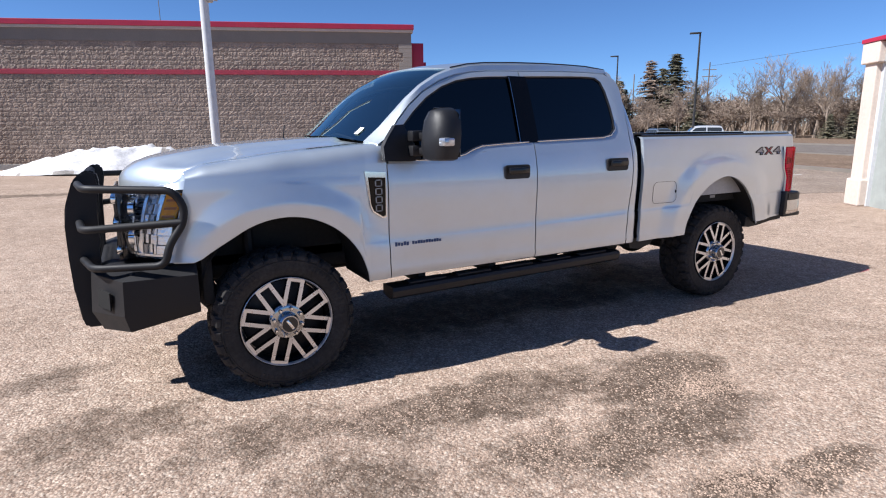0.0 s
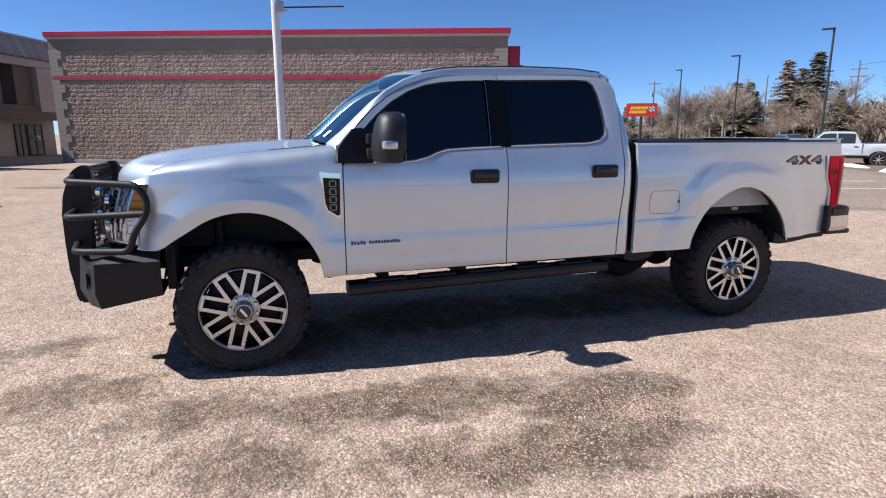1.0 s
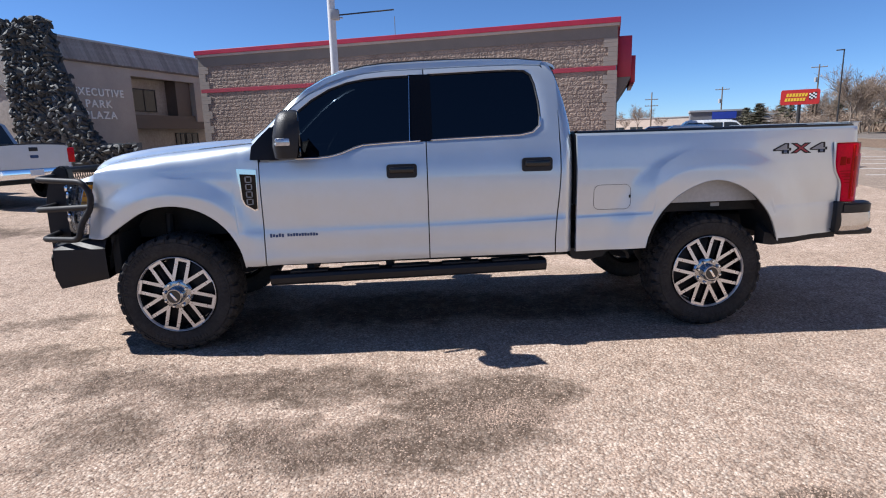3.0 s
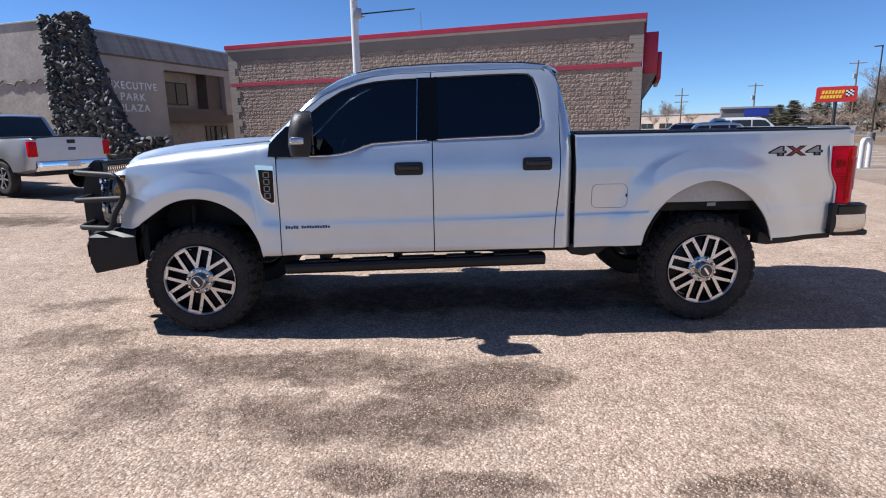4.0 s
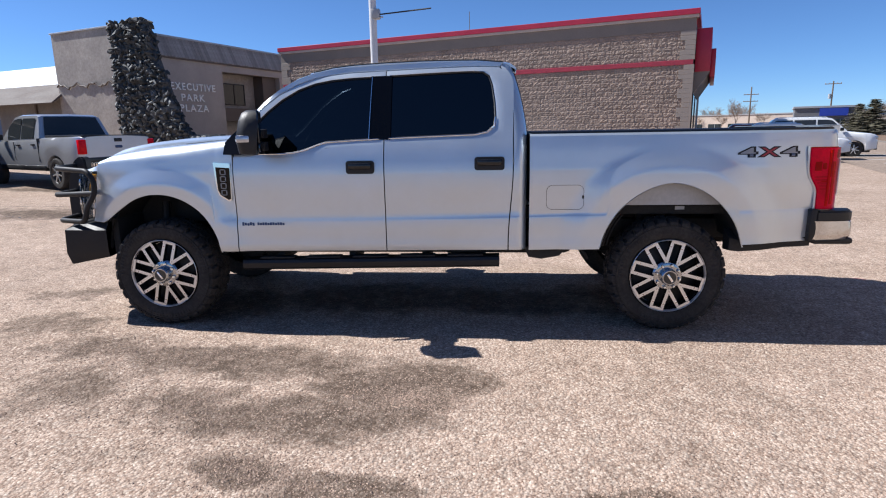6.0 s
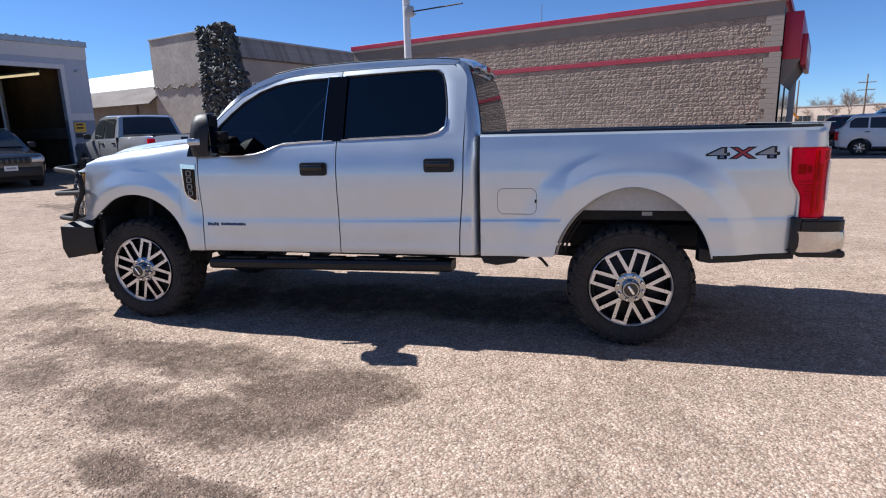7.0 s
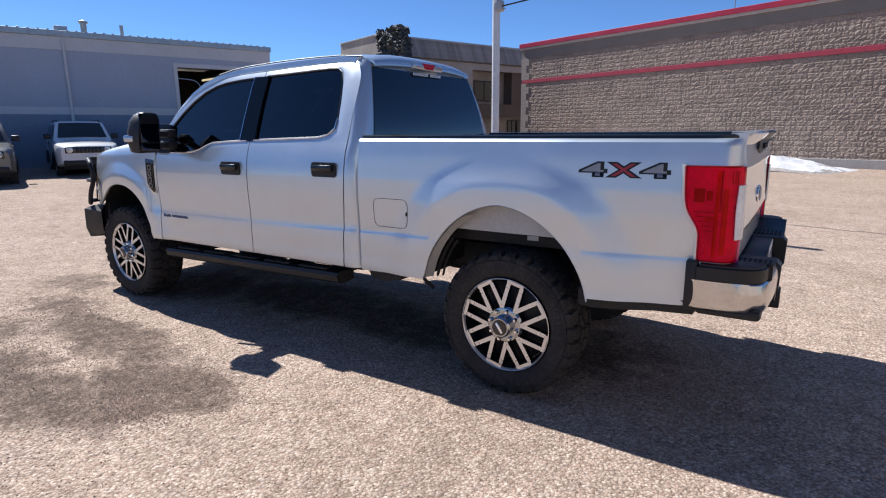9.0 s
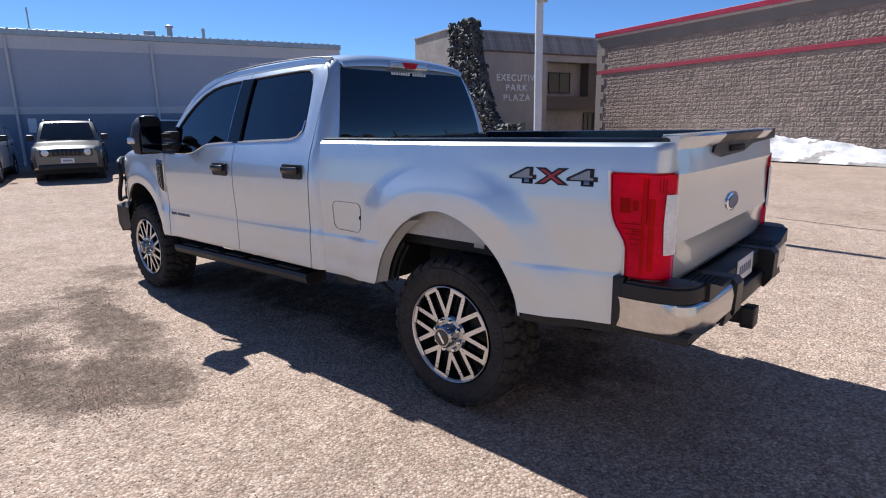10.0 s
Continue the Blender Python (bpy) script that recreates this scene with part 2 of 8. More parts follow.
def rounded(x0, x1, z0, z1, r, n=5):
    out = []
    for cx, cz, a0 in ((x1 - r, z1 - r, 0), (x0 + r, z1 - r, 90), (x0 + r, z0 + r, 180), (x1 - r, z0 + r, 270)):
        for i in range(n + 1):
            a = radians(a0 + 90 * i / n)
            out.append((cx + r * math.cos(a), cz + r * math.sin(a)))
    return out


def lettering(name, text, size, depth, material, parent, m, label="", align="CENTER", squeeze=1.0, bold=0.0, spacing=1.0):
    cu = bpy.data.curves.new(name, "FONT")
    cu.body, cu.size, cu.extrude, cu.align_x, cu.align_y, cu.offset = text, size, depth, align, "CENTER", bold
    cu.space_character = spacing
    tmp = bpy.data.objects.new(name, cu)
    me = bpy.data.meshes.new_from_object(tmp)
    bpy.data.objects.remove(tmp)
    me.materials.clear()
    me.materials.append(material)
    ob = new(name, me)
    ob.parent = parent
    ob.matrix_basis = m @ Matrix.Diagonal((squeeze, 1, 1, 1))
    if label:
        ob["label"] = label
    return ob

# ---- ground ----
U = Vector((0.94, -0.341, 0)).normalized()
V = Vector((0.341, 0.94, 0)).normalized()
LOT_TURN = math.degrees(math.atan2(U.y, U.x))


def ground_z(x):
    """The lot rises gently towards the garage."""
    d = min(max(0.0, -1.5 - x), 40.0)
    return 0.028 * (math.sqrt(d * d + 0.8) - math.sqrt(0.8)) if d > 0 else 0.0


def stand(x, y, turn=0.0):
    return pose(x, y, ground_z(x), 0, 0, turn)


def ground_mat(name, stops, zones, patch, stain=(0.052, 0.035, 0.024), scale=64.0, soft_amount=0.35, bump=0.6):
    m, nt, n, l, p = nodes_of(name)
    geo = n.new("ShaderNodeNewGeometry")

    def noise_w(scale_, detail=5, rough=0.6):
        q = n.new("ShaderNodeTexNoise")
        q.inputs["Scale"].default_value, q.inputs["Detail"].default_value, q.inputs["Roughness"].default_value = scale_, detail, rough
        l.new(geo.outputs["Position"], q.inputs["Vector"])
        return q.outputs[0]

    def maths(op, a, b):
        q = n.new("ShaderNodeMath")
        q.operation = op
        for sck, v in zip(q.inputs, (a, b)):
            if hasattr(v, "is_linked"):
                l.new(v, sck)
            else:
                sck.default_value = v
        return q.outputs[0]

    wander = n.new("ShaderNodeTexNoise")
    wander.inputs["Scale"].default_value, wander.inputs["Detail"].default_value, wander.inputs["Roughness"].default_value = 1.9, 6.0, 0.62
    l.new(geo.outputs["Position"], wander.inputs["Vector"])
    pull = n.new("ShaderNodeVectorMath")
    pull.operation = "MULTIPLY_ADD"
    pull.inputs[1].default_value, pull.inputs[2].default_value = (0.75, 0.55, 0), (-0.375, -0.275, 0)
    l.new(wander.outputs["Color"], pull.inputs[0])
    bent = n.new("ShaderNodeVectorMath")
    bent.operation = "ADD"
    l.new(geo.outputs["Position"], bent.inputs[0])
    l.new(pull.outputs[0], bent.inputs[1])

    def blob(cx, cy, rx, ry, force=1.0):
        mp = n.new("ShaderNodeMapping")
        mp.inputs["Location"].default_value = (-cx / rx, -cy / ry, 0)
        mp.inputs["Scale"].default_value = (1 / rx, 1 / ry, 0)
        l.new(bent.outputs[0], mp.inputs["Vector"])
        ln = n.new("ShaderNodeVectorMath")
        ln.operation = "LENGTH"
        l.new(mp.outputs[0], ln.inputs[0])
        r = n.new("ShaderNodeMapRange")
        r.inputs[1].default_value, r.inputs[2].default_value, r.inputs[3].default_value, r.inputs[4].default_value = 1.35, 0.35, 0.0, force * 1.15
        l.new(ln.outputs["Value"], r.inputs[0])
        return r.outputs[0]

    warp = n.new("ShaderNodeTexVoronoi")
    warp.inputs["Scale"].default_value = scale
    l.new(geo.outputs["Position"], warp.inputs["Vector"])
    fine = n.new("ShaderNodeTexVoronoi")
    fine.inputs["Scale"].default_value = scale * 2.3
    l.new(geo.outputs["Position"], fine.inputs["Vector"])
    bw = n.new("ShaderNodeRGBToBW")
    l.new(warp.outputs["Color"], bw.inputs[0])
    bw2 = n.new("ShaderNodeRGBToBW")
    l.new(fine.outputs["Color"], bw2.inputs[0])
    c1 = ramp_node(nt, bw.outputs[0], stops).outputs[0]
    c2 = ramp_node(nt, bw2.outputs[0], stops).outputs[0]
    c = mix_node(nt, 0.45, c1, c2)
    gap = ramp_node(nt, warp.outputs["Distance"], [(0.35, grey(1.0)), (0.75, grey(0.68))])
    c = mix_node(nt, 1.0, c, gap.outputs[0], "MULTIPLY")
    mid = ramp_node(nt, noise_w(5, 7, 0.75), [(0.3, grey(0.74)), (0.7, grey(1.16))])
    big = ramp_node(nt, noise_w(0.6, 5, 0.65), [(0.3, (0.84, 0.82, 0.80)), (0.7, (1.06, 1.06, 1.07))])
    c = mix_node(nt, 1.0, c, mid.outputs[0], "MULTIPLY")
    c = mix_node(nt, 1.0, c, big.outputs[0], "MULTIPLY")
    soft = ramp_node(nt, noise_w(0.33, 6, 0.7), [(0.55, grey(0.0)), (0.78, grey(soft_amount))])
    dark = soft.outputs[0]
    if zones:
        # oil, mud and painted under-truck shade, each with its own reach and strength
        zone = blob(*zones[0])
        for args in zones[1:]:
            zone = maths("MAXIMUM", zone, blob(*args))
        ragged = maths("ADD", zone, maths("MULTIPLY", maths("SUBTRACT", noise_w(patch, 9, 0.7), 0.5), 1.75))
        pt = ramp_node(nt, ragged, [(0.16, grey(0.0)), (0.36, grey(0.60)), (0.64, grey(1.0))])
        grit = ramp_node(nt, noise_w(26, 5, 0.75), [(0.36, grey(0.62)), (0.52, grey(1.0))])
        clods = ramp_node(nt, noise_w(7.5, 7, 0.72), [(0.34, grey(0.62)), (0.50, grey(0.95)), (0.62, grey(1.1))])
        spots = maths("MULTIPLY", maths("MULTIPLY", pt.outputs[0], grit.outputs[0]), clods.outputs[0])
        dark = maths("MAXIMUM", dark, maths("MINIMUM", spots, 1.0))
    c = mix_node(nt, maths("MULTIPLY", dark, 0.95), c, mix_node(nt, 0.12, stain, c))
    l.new(c, p.inputs["Base Color"])
    p.inputs["Roughness"].default_value = 0.9
    p.inputs["Specular IOR Level"].default_value = 0.12
    b = n.new("ShaderNodeBump")
    b.inputs["Strength"].default_value, b.inputs["Distance"].default_value = bump, 0.011
    inv = maths("SUBTRACT", 1.0, warp.outputs["Distance"])
    inv = maths("ADD", inv, maths("MULTIPLY", bw.outputs[0], 0.8))
    inv = maths("ADD", inv, maths("MULTIPLY", noise_w(8, 4, 0.6), 3.0))
    l.new(maths("ADD", inv, noise_w(30, 4, 0.7)), b.inputs["Height"])
    l.new(b.outputs[0], p.inputs["Normal"])
    return m


STONES = [(0.10, (0.215, 0.142, 0.102)), (0.35, (0.39, 0.278, 0.208)), (0.62, (0.545, 0.416, 0.324)), (0.9, (0.77, 0.65, 0.53))]
STAINS_AND_SHADE = ((1.05, -0.74, 1.25, 0.24, 0.62), (2.15, -1.03, 0.50, 0.26, 1.15), (2.28, -1.27, 0.24, 0.11, 1.25), (1.72, -1.50, 0.70, 0.27, 0.85), (1.22, -1.52, 0.45, 0.27, 0.6), (0.95, -1.36, 0.40, 0.22, 0.6),
          (0.05, -1.15, 0.55, 0.45, 0.42), (-0.25, -0.50, 0.55, 0.28, 0.5), (-1.0, 0.0, 0.6, 0.35, 0.38), (1.53, -2.0, 0.20, 0.11, 0.9), (1.95, -2.14, 0.34, 0.12, 0.85), (3.35, -2.16, 0.32, 0.13, 0.75),
          # oil blobs from (1.7, 0.85) to (4.0, 0.9) also paint shade under the truck
          (0.55, -0.60, 0.6, 0.16, 0.7), (-1.5, 0.9, 0.6, 0.3, 0.4), (1.7, 0.85, 1.1, 0.45, 0.9), (2.9, 0.75, 0.8, 0.4, 0.7), (0.2, 0.6, 0.7, 0.5, 0.7), (4.0, 0.9, 0.9, 0.5, 0.6), (-6.0, 6.0, 1.8, 0.7, 0.6), (-9.0, 10.0, 2.0, 0.6, 0.6), (-4.0, 15.0, 3.0, 0.5, 0.5))
GROUND = ground_mat("chip_seal_ground", STONES, STAINS_AND_SHADE, 3.3)
bm = bmesh.new()
xs = [-3000, -400, -120, -60, -42, -30, -20, -14, -10, -7, -5, -3.5, -2.7, -2.2, -1.9, -1.5, 0, 3, 6, 10, 14, 18, 30, 60, 120, 400, 3000]
ys = [-3000, -400, -60, -12, -6, -3, -1, 1, 4, 8, 14, 22, 30, 60, 120, 400, 3000]
add_grid(bm, [[(x, y, ground_z(x)) for y in ys] for x in xs])
tagged(part("ground", bm, GROUND), "pinkish chip-seal parking lot with dark oil stains and painted shade under the truck", "ground", kind="structure")

# loose chips on the lot near the truck
rng = random.Random(7)
CHIP = mat("loose_chippings", (0.40, 0.293, 0.222), 0.9, var=0.25, fine=8, coarse=3, island=0.40, spec=0.15)
verts, faces = [], []
beds = [b for b in STAINS_AND_SHADE if b[1] < -0.4]
for i in range(30000):
    x, y = rng.uniform(-2.5, 6.6), -3.1 + 3.9 * rng.random() ** 1.35
    r = rng.uniform(0.003, 0.0085)
    if i % 2:          # many lie loose in the broken, stained patches
        cx, cy, rx, ry, f_ = rng.choice(beds)
        x, y = rng.gauss(cx, rx * 0.75), rng.gauss(cy, ry * 0.85)
        r = rng.uniform(0.003, 0.0095)
    z = ground_z(x)
    a = rng.uniform(0, 6.28)
    k = len(verts)
    for i in range(4):
        aa = a + i * 1.57 + rng.uniform(-0.3, 0.3)
        verts.append((x + r * math.cos(aa), y + r * math.sin(aa), z - 0.001))
    verts.append((x + rng.uniform(-0.3, 0.3) * r, y + rng.uniform(-0.3, 0.3) * r, z + r * rng.uniform(0.35, 0.8)))
    faces += [(k + i, k + (i + 1) % 4, k + 4) for i in range(4)]
me = bpy.data.meshes.new("loose_chippings")
me.from_pydata(verts, [], faces)
me.materials.append(CHIP)
tagged(new("loose_chippings", me), "loose pinkish stone chippings on the asphalt", "gravel", kind="stuff")

# patched cracks in the lot
CRACK = mat("tar_crack", (0.05, 0.042, 0.038), 0.8, var=0.3)
for pts in (((-9.0, 6.2), (-7.2, 6.9), (-5.4, 7.0), (-3.8, 7.5)), ((-7.8, 5.0), (-6.5, 5.6), (-5.9, 5.4)), ((8.0, 7.3), (6.7, 7.6), (5.2, 7.9), (3.5, 8.5)), ((-5.0, 9.0), (-6.4, 10.5), (-6.9, 12.2))):
    bm = bmesh.new()
    fine = []
    for (xa, ya), (xb, yb) in zip(pts, pts[1:]):
        for k in range(8):
            t = k / 8
            fine.append((xa + (xb - xa) * t + rng.uniform(-0.04, 0.04), ya + (yb - ya) * t + rng.uniform(-0.04, 0.04)))
    rows = []
    for i, (x, y) in enumerate(fine):
        w = rng.uniform(0.008, 0.02)
        rows.append([(x - w * 0.4, y - w, ground_z(x) + 0.003), (x, y, ground_z(x) + 0.005), (x + w * 0.4, y + w, ground_z(x) + 0.003)])
    add_grid(bm, rows)
    tagged(part("tar_crack", bm, CRACK), "dark crack line in the asphalt lot", "crack", kind="structure")

# ---- street side: verge, kerb, road ----
VERGE = ground_mat("dry_grass_verge", [(0.1, (0.12, 0.08, 0.052)), (0.4, (0.21, 0.145, 0.10)), (0.7, (0.29, 0.205, 0.145)), (0.95, (0.40, 0.31, 0.23))], (), 1.0, scale=14.0, soft_amount=0.5)
ROADM = ground_mat("asphalt_road", [(0.1, (0.15, 0.128, 0.11)), (0.5, (0.215, 0.185, 0.162)), (0.9, (0.28, 0.245, 0.215))], (), 1.0, scale=40.0)
KERB = mat("concrete_kerb", (0.20, 0.175, 0.15), 0.85, var=0.2, fine=30, coarse=1.5, bump=0.2)
LOT2 = ground_mat("grey_lot_asphalt", [(0.1, (0.17, 0.125, 0.095)), (0.5, (0.34, 0.265, 0.21)), (0.9, (0.52, 0.43, 0.35))], (), 1.0, scale=40.0)
STREET = Matrix.Rotation(radians(LOT_TURN), 4, "Z")


def strip(name, u0, u1, v0, v1, z0, z1, material, label, cat):
    ob = part(name, box(u0, u1, v0, v1, z0, z1, 0.0), material, smooth=0)
    ob.matrix_basis = STREET
    return tagged(ob, label, cat, kind="structure")


strip("lot_apron", 9.2, 17.6, 9.0, 90.0, -0.05, 0.006, LOT2, "grey asphalt of the neighbouring store lot", "pavement")
strip("verge", 17.8, 27.0, -80, 200, -0.05, 0.06, VERGE, "dry brown grass verge", "verge")
strip("kerb", 17.6, 17.8, -80, 200, -0.05, 0.13, KERB, "concrete kerb along the verge", "kerb")
strip("road", 27.2, 42.0, -200, 400, -0.05, 0.012, ROADM, "grey asphalt street", "road")
strip("kerb", 27.0, 27.2, -200, 400, -0.05, 0.13, KERB, "concrete kerb along the street", "kerb")
strip("kerb", 42.0, 42.2, -200, 400, -0.05, 0.15, KERB, "concrete kerb along the street", "kerb")
strip("far_verge", 42.2, 600.0, -400, 700, -0.05, 0.05, VERGE, "brown winter grass beyond the street", "verge")
PAINTLINE = mat("road_paint", (0.72, 0.70, 0.66), 0.7, var=0.2, fine=20)
for k in range(8):
    ob = part("parking_line", box(10.5, 15.5, 14.0 + 2.8 * k, 14.1 + 2.8 * k, 0.004, 0.012), PAINTLINE, smooth=0)
    ob.matrix_basis = STREET
    tagged(ob, "white painted parking bay line", "parking line", "parking bay lines", "structure")

# ---- snow ----
SNOW = mat("old_snow", (0.67, 0.66, 0.66), 0.7, var=0.28, fine=9, coarse=1.6, bump=0.5, bump_scale=18)
SNOW_DIRT = mat("dirty_snow", (0.36, 0.33, 0.30), 0.85, var=0.5, fine=12, coarse=2, bump=0.5, bump_scale=20)


def heap(name, m, length, depth, height, seed, label, profile=None):
    bm = bmesh.new()
    nx, ny = 90, 26
    rows = []
    for i in range(nx + 1):
        u = i / nx
        row = []
        for j in range(ny + 1):
            v = j / ny
            env = (profile(u) if profile else math.sin(math.pi * u) ** 0.6) * math.sin(math.pi * (0.02 + 0.96 * v)) ** 0.8
            p = Vector((u * length * 0.9, v * depth * 1.4, seed))
            z = height * env * (0.84 + 0.30 * noise.fractal(p, 0.9, 2.1, 5)) + 0.05 * env * noise.noise(p * 7)
            row.append((u * length, (v - 0.5) * depth + 0.12 * noise.noise(p * 1.3), max(-0.02, z - 0.015)))
        rows.append(row)
    add_grid(bm, rows)
    for fc in bm.faces:
        c = fc.calc_center_median()
        q = noise.noise(Vector((c.x * 1.1, c.y * 1.4, seed + 3)))
        fc.material_index = 1 if (c.z < 0.09 * height + 0.22 * q and c.y < 0) or q > 0.50 else 0
    ob = part(name, bm, [SNOW, SNOW_DIRT], smooth=60)
    ob.matrix_basis = m
    return tagged(ob, label, "snow pile")


A0, A1 = Vector((-9.62, 29.60, 0)), Vector((11.40, 22.00, 0))
STORE_TURN = math.degrees(math.atan2(A1.y - A0.y, A1.x - A0.x))
STORE = Matrix.Translation(A0) @ Matrix.Rotation(radians(STORE_TURN), 4, "Z")
STORE_L = (A1 - A0).length
heap("snow_pile", STORE @ pose(4.9, -2.1, 0.0), 13.2, 3.4, 1.22, 4.0, "long pile of old white snow against the store wall",
     lambda u: float(np.interp(u, [0, 0.08, 0.2, 0.36, 0.46, 0.60, 0.72, 0.84, 0.95, 1], [0.0, 0.38, 0.82, 1.0, 0.98, 0.80, 0.62, 0.40, 0.16, 0.0])))
heap("snow_patch", STREET @ pose(19.6, 23.4, 0.0, 0, 0, 70), 5.0, 1.1, 0.20, 12.0, "thin leftover strip of snow on the verge")

heap("snow_patch", pose(25.7, 12.0, 0.05, 0, 0, 126), 1.9, 1.1, 0.36, 7.0, "small crusted heap of old snow on the verge")

# ---- the store ----
SMOOTH_BLOCK = mat("smooth_face_block", (0.315, 0.266, 0.228), 0.85, var=0.12, fine=30, coarse=1.2, bump=0.15)
BAND = mat("taupe_stucco_band", (0.225, 0.192, 0.165), 0.85, var=0.12, fine=30, coarse=1.0, bump=0.15)
PLINTH = mat("grey_base_concrete", (0.33, 0.312, 0.295), 0.9, var=0.2, fine=12, coarse=1.0, bump=0.15)
CORNICE = mat("tan_cornice", (0.50, 0.42, 0.36), 0.7, var=0.1, fine=20)
STORE_RED = mat("red_metal_coping", (0.43, 0.020, 0.052), 0.4, var=0.1, fine=6, coarse=1.0)
STRIPE_RED = mat("red_painted_block", (0.38, 0.036, 0.064), 0.7, var=0.2, fine=20, bump=0.2)


def split_block_mat():
    m = mat("split_face_block", (0.335, 0.257, 0.207), 0.92, var=0.34, fine=22, coarse=1.2, bump=0.7, bump_scale=30, random_tint=0.16)
    return m


SPLIT = split_block_mat()
SPLIT_FAR = mat("split_face_block_joined", (0.335, 0.257, 0.207), 0.92, var=0.34, fine=22, coarse=1.2, bump=0.7, bump_scale=30)


def block_face(verts, faces, x, z, w, h, seed, base_y=0.0):
    """A rock-faced block: recessed rim and a rough, bulging front."""
    r = random.Random(seed)
    k = len(verts)
    j = 0.003
    nx, nz = 7, 4
    for b in range(nz + 1):
        for a in range(nx + 1):
            u, v = a / nx, b / nz
            edge = a in (0, nx) or b in (0, nz)
            d = r.uniform(0.0, 0.016) if edge else r.uniform(0.005, 0.030)
            verts.append((x + j + (w - 2 * j) * u + (0 if edge else r.uniform(-0.02, 0.02)), base_y - d, z + j + (h - 2 * j) * v + (0 if edge else r.uniform(-0.012, 0.012))))
    n = nx + 1
    for b in range(nz):
        for a in range(nx):
            q = (k + b * n + a, k + b * n + a + 1, k + (b + 1) * n + a + 1, k + (b + 1) * n + a)
            faces += [(q[0], q[1], q[2]), (q[0], q[2], q[3])] if r.random() < 0.5 else [(q[0], q[1], q[3]), (q[1], q[2], q[3])]


def build_store():
    st = root("store_building", STORE, label="store of rock-faced brown blocks with red coping and stripe", category="building")
    L, top = STORE_L, 5.62
    MORTAR = mat("grey_mortar", (0.28, 0.235, 0.20), 0.95, var=0.15, fine=60, bump=0.2)
    wall = part("wall", box(0.06, L - 0.06, 0.0, 18.0, -0.3, 6.12), MORTAR, st, "brown block wall", smooth=0)
    part("plinth", box(0.0, L, -0.085, 0.02, -0.2, 0.34, 0.015), PLINTH, st, "grey concrete base course", smooth=0)
    part("wall_band", box(0.02, L - 0.02, -0.045, 0.02, top, 6.12), BAND, st, "smooth taupe band under the cornice", smooth=0)
    part("cornice", box(-0.06, L + 0.06, -0.13, 0.3, 6.12, 6.24, 0.01), CORNICE, st, "tan cornice strip", smooth=0)
    part("coping", box(-0.10, L + 0.10, -0.17, 0.35, 6.24, 6.47, 0.015), STORE_RED, st, "red metal coping", smooth=0)
    part("coping", box(L - 0.25, L + 0.10, 0.35, 18.0, 6.24, 6.47, 0.015), STORE_RED, st, smooth=0)
    part("coping", box(-0.10, 0.25, 0.35, 18.0, 6.24, 6.47, 0.015), STORE_RED, st, smooth=0)
    course = 0.2007
    rows_z = [top - course * (k + 1) for k in range(29)]
    stripe = 6
    part("stripe", box(0.05, L - 0.05, -0.05, 0.02, rows_z[stripe] + 0.0, rows_z[stripe] + course, 0.01), STRIPE_RED, st, "red painted stripe course", smooth=0)
    # corner blocks, smooth, long and short in turn
    shared = {}
    for side in (0, 1):
        for k, z in enumerate(rows_z):
            if k == stripe:
                continue
            w = 0.62 if (k // 2) % 2 == 0 else 0.42
            if w not in shared:
                shared[w] = part("corner_block", box(0, w, -0.05, 0.03, 0.0035, course - 0.0035, 0.006), SMOOTH_BLOCK, None, smooth=0)
            share("corner_block", shared[w], wall, Matrix.Translation((0.0 if side == 0 else L - w, 0, z)))
    for o in shared.values():
        bpy.data.objects.remove(o)
    # rock-faced blocks: a few shapes shared near the truck side, the rest joined
    kinds = []
    for k in range(10):
        vs, fs = [], []
        block_face(vs, fs, 0, 0, 0.4, course, 100 + k)
        me_ = bpy.data.meshes.new("block")
        me_.from_pydata(vs, [], fs)
        me_.materials.append(SPLIT)
        kinds.append(me_)
    vs, fs = [], []
    r = random.Random(3)
    count = 0
    for k, z in enumerate(rows_z):
        if k == stripe:
            continue
        w_end = 0.62 if (k // 2) % 2 == 0 else 0.42
        x = w_end
        first = True
        while x < L - w_end - 0.05:
            w = 0.2 if first and k % 2 else 0.4
            first = False
            w = min(w, L - w_end - x)
            if 4 <= k <= 20 and 12.6 < x < 19.6 and w > 0.39 and count < 290:
                o = new("block", r.choice(kinds))
                o.parent = wall
                o.matrix_basis = Matrix.Translation((x, 0, z))
                count += 1
            else:
                block_face(vs, fs, x, z, w, course, r.random())
            x += w
    me_ = bpy.data.meshes.new("block_facing")
    me_.from_pydata(vs, [], fs)
    me_.materials.append(SPLIT_FAR)
    o = new("block_facing", me_)
    o.parent = wall
    tagged(o, kind="stuff")
    # street front: red sign box over a dark entrance
    part("sign_box", box(L, L + 0.62, 0.55, 8.0, 3.95, 5.75, 0.02), STORE_RED, st, "red sign fascia box")
    part("sign_band", box(L + 0.62, L + 0.82, 1.2, 7.4, 3.75, 4.95, 0.02), STORE_RED, st, "red sign cabinet with white bars")
    for k in range(5):
        part("sign_bar", box(L + 0.822, L + 0.83, 1.5 + k * 1.15, 2.3 + k * 1.15, 4.1, 4.65), WHITE_MARK, st)
    bm = prism([(L, 3.95), (L + 0.62, 3.95), (L + 0.05, 3.05), (L, 3.0)], 0.6, 7.9, "xz")
    part("soffit", bm, BAND, st)
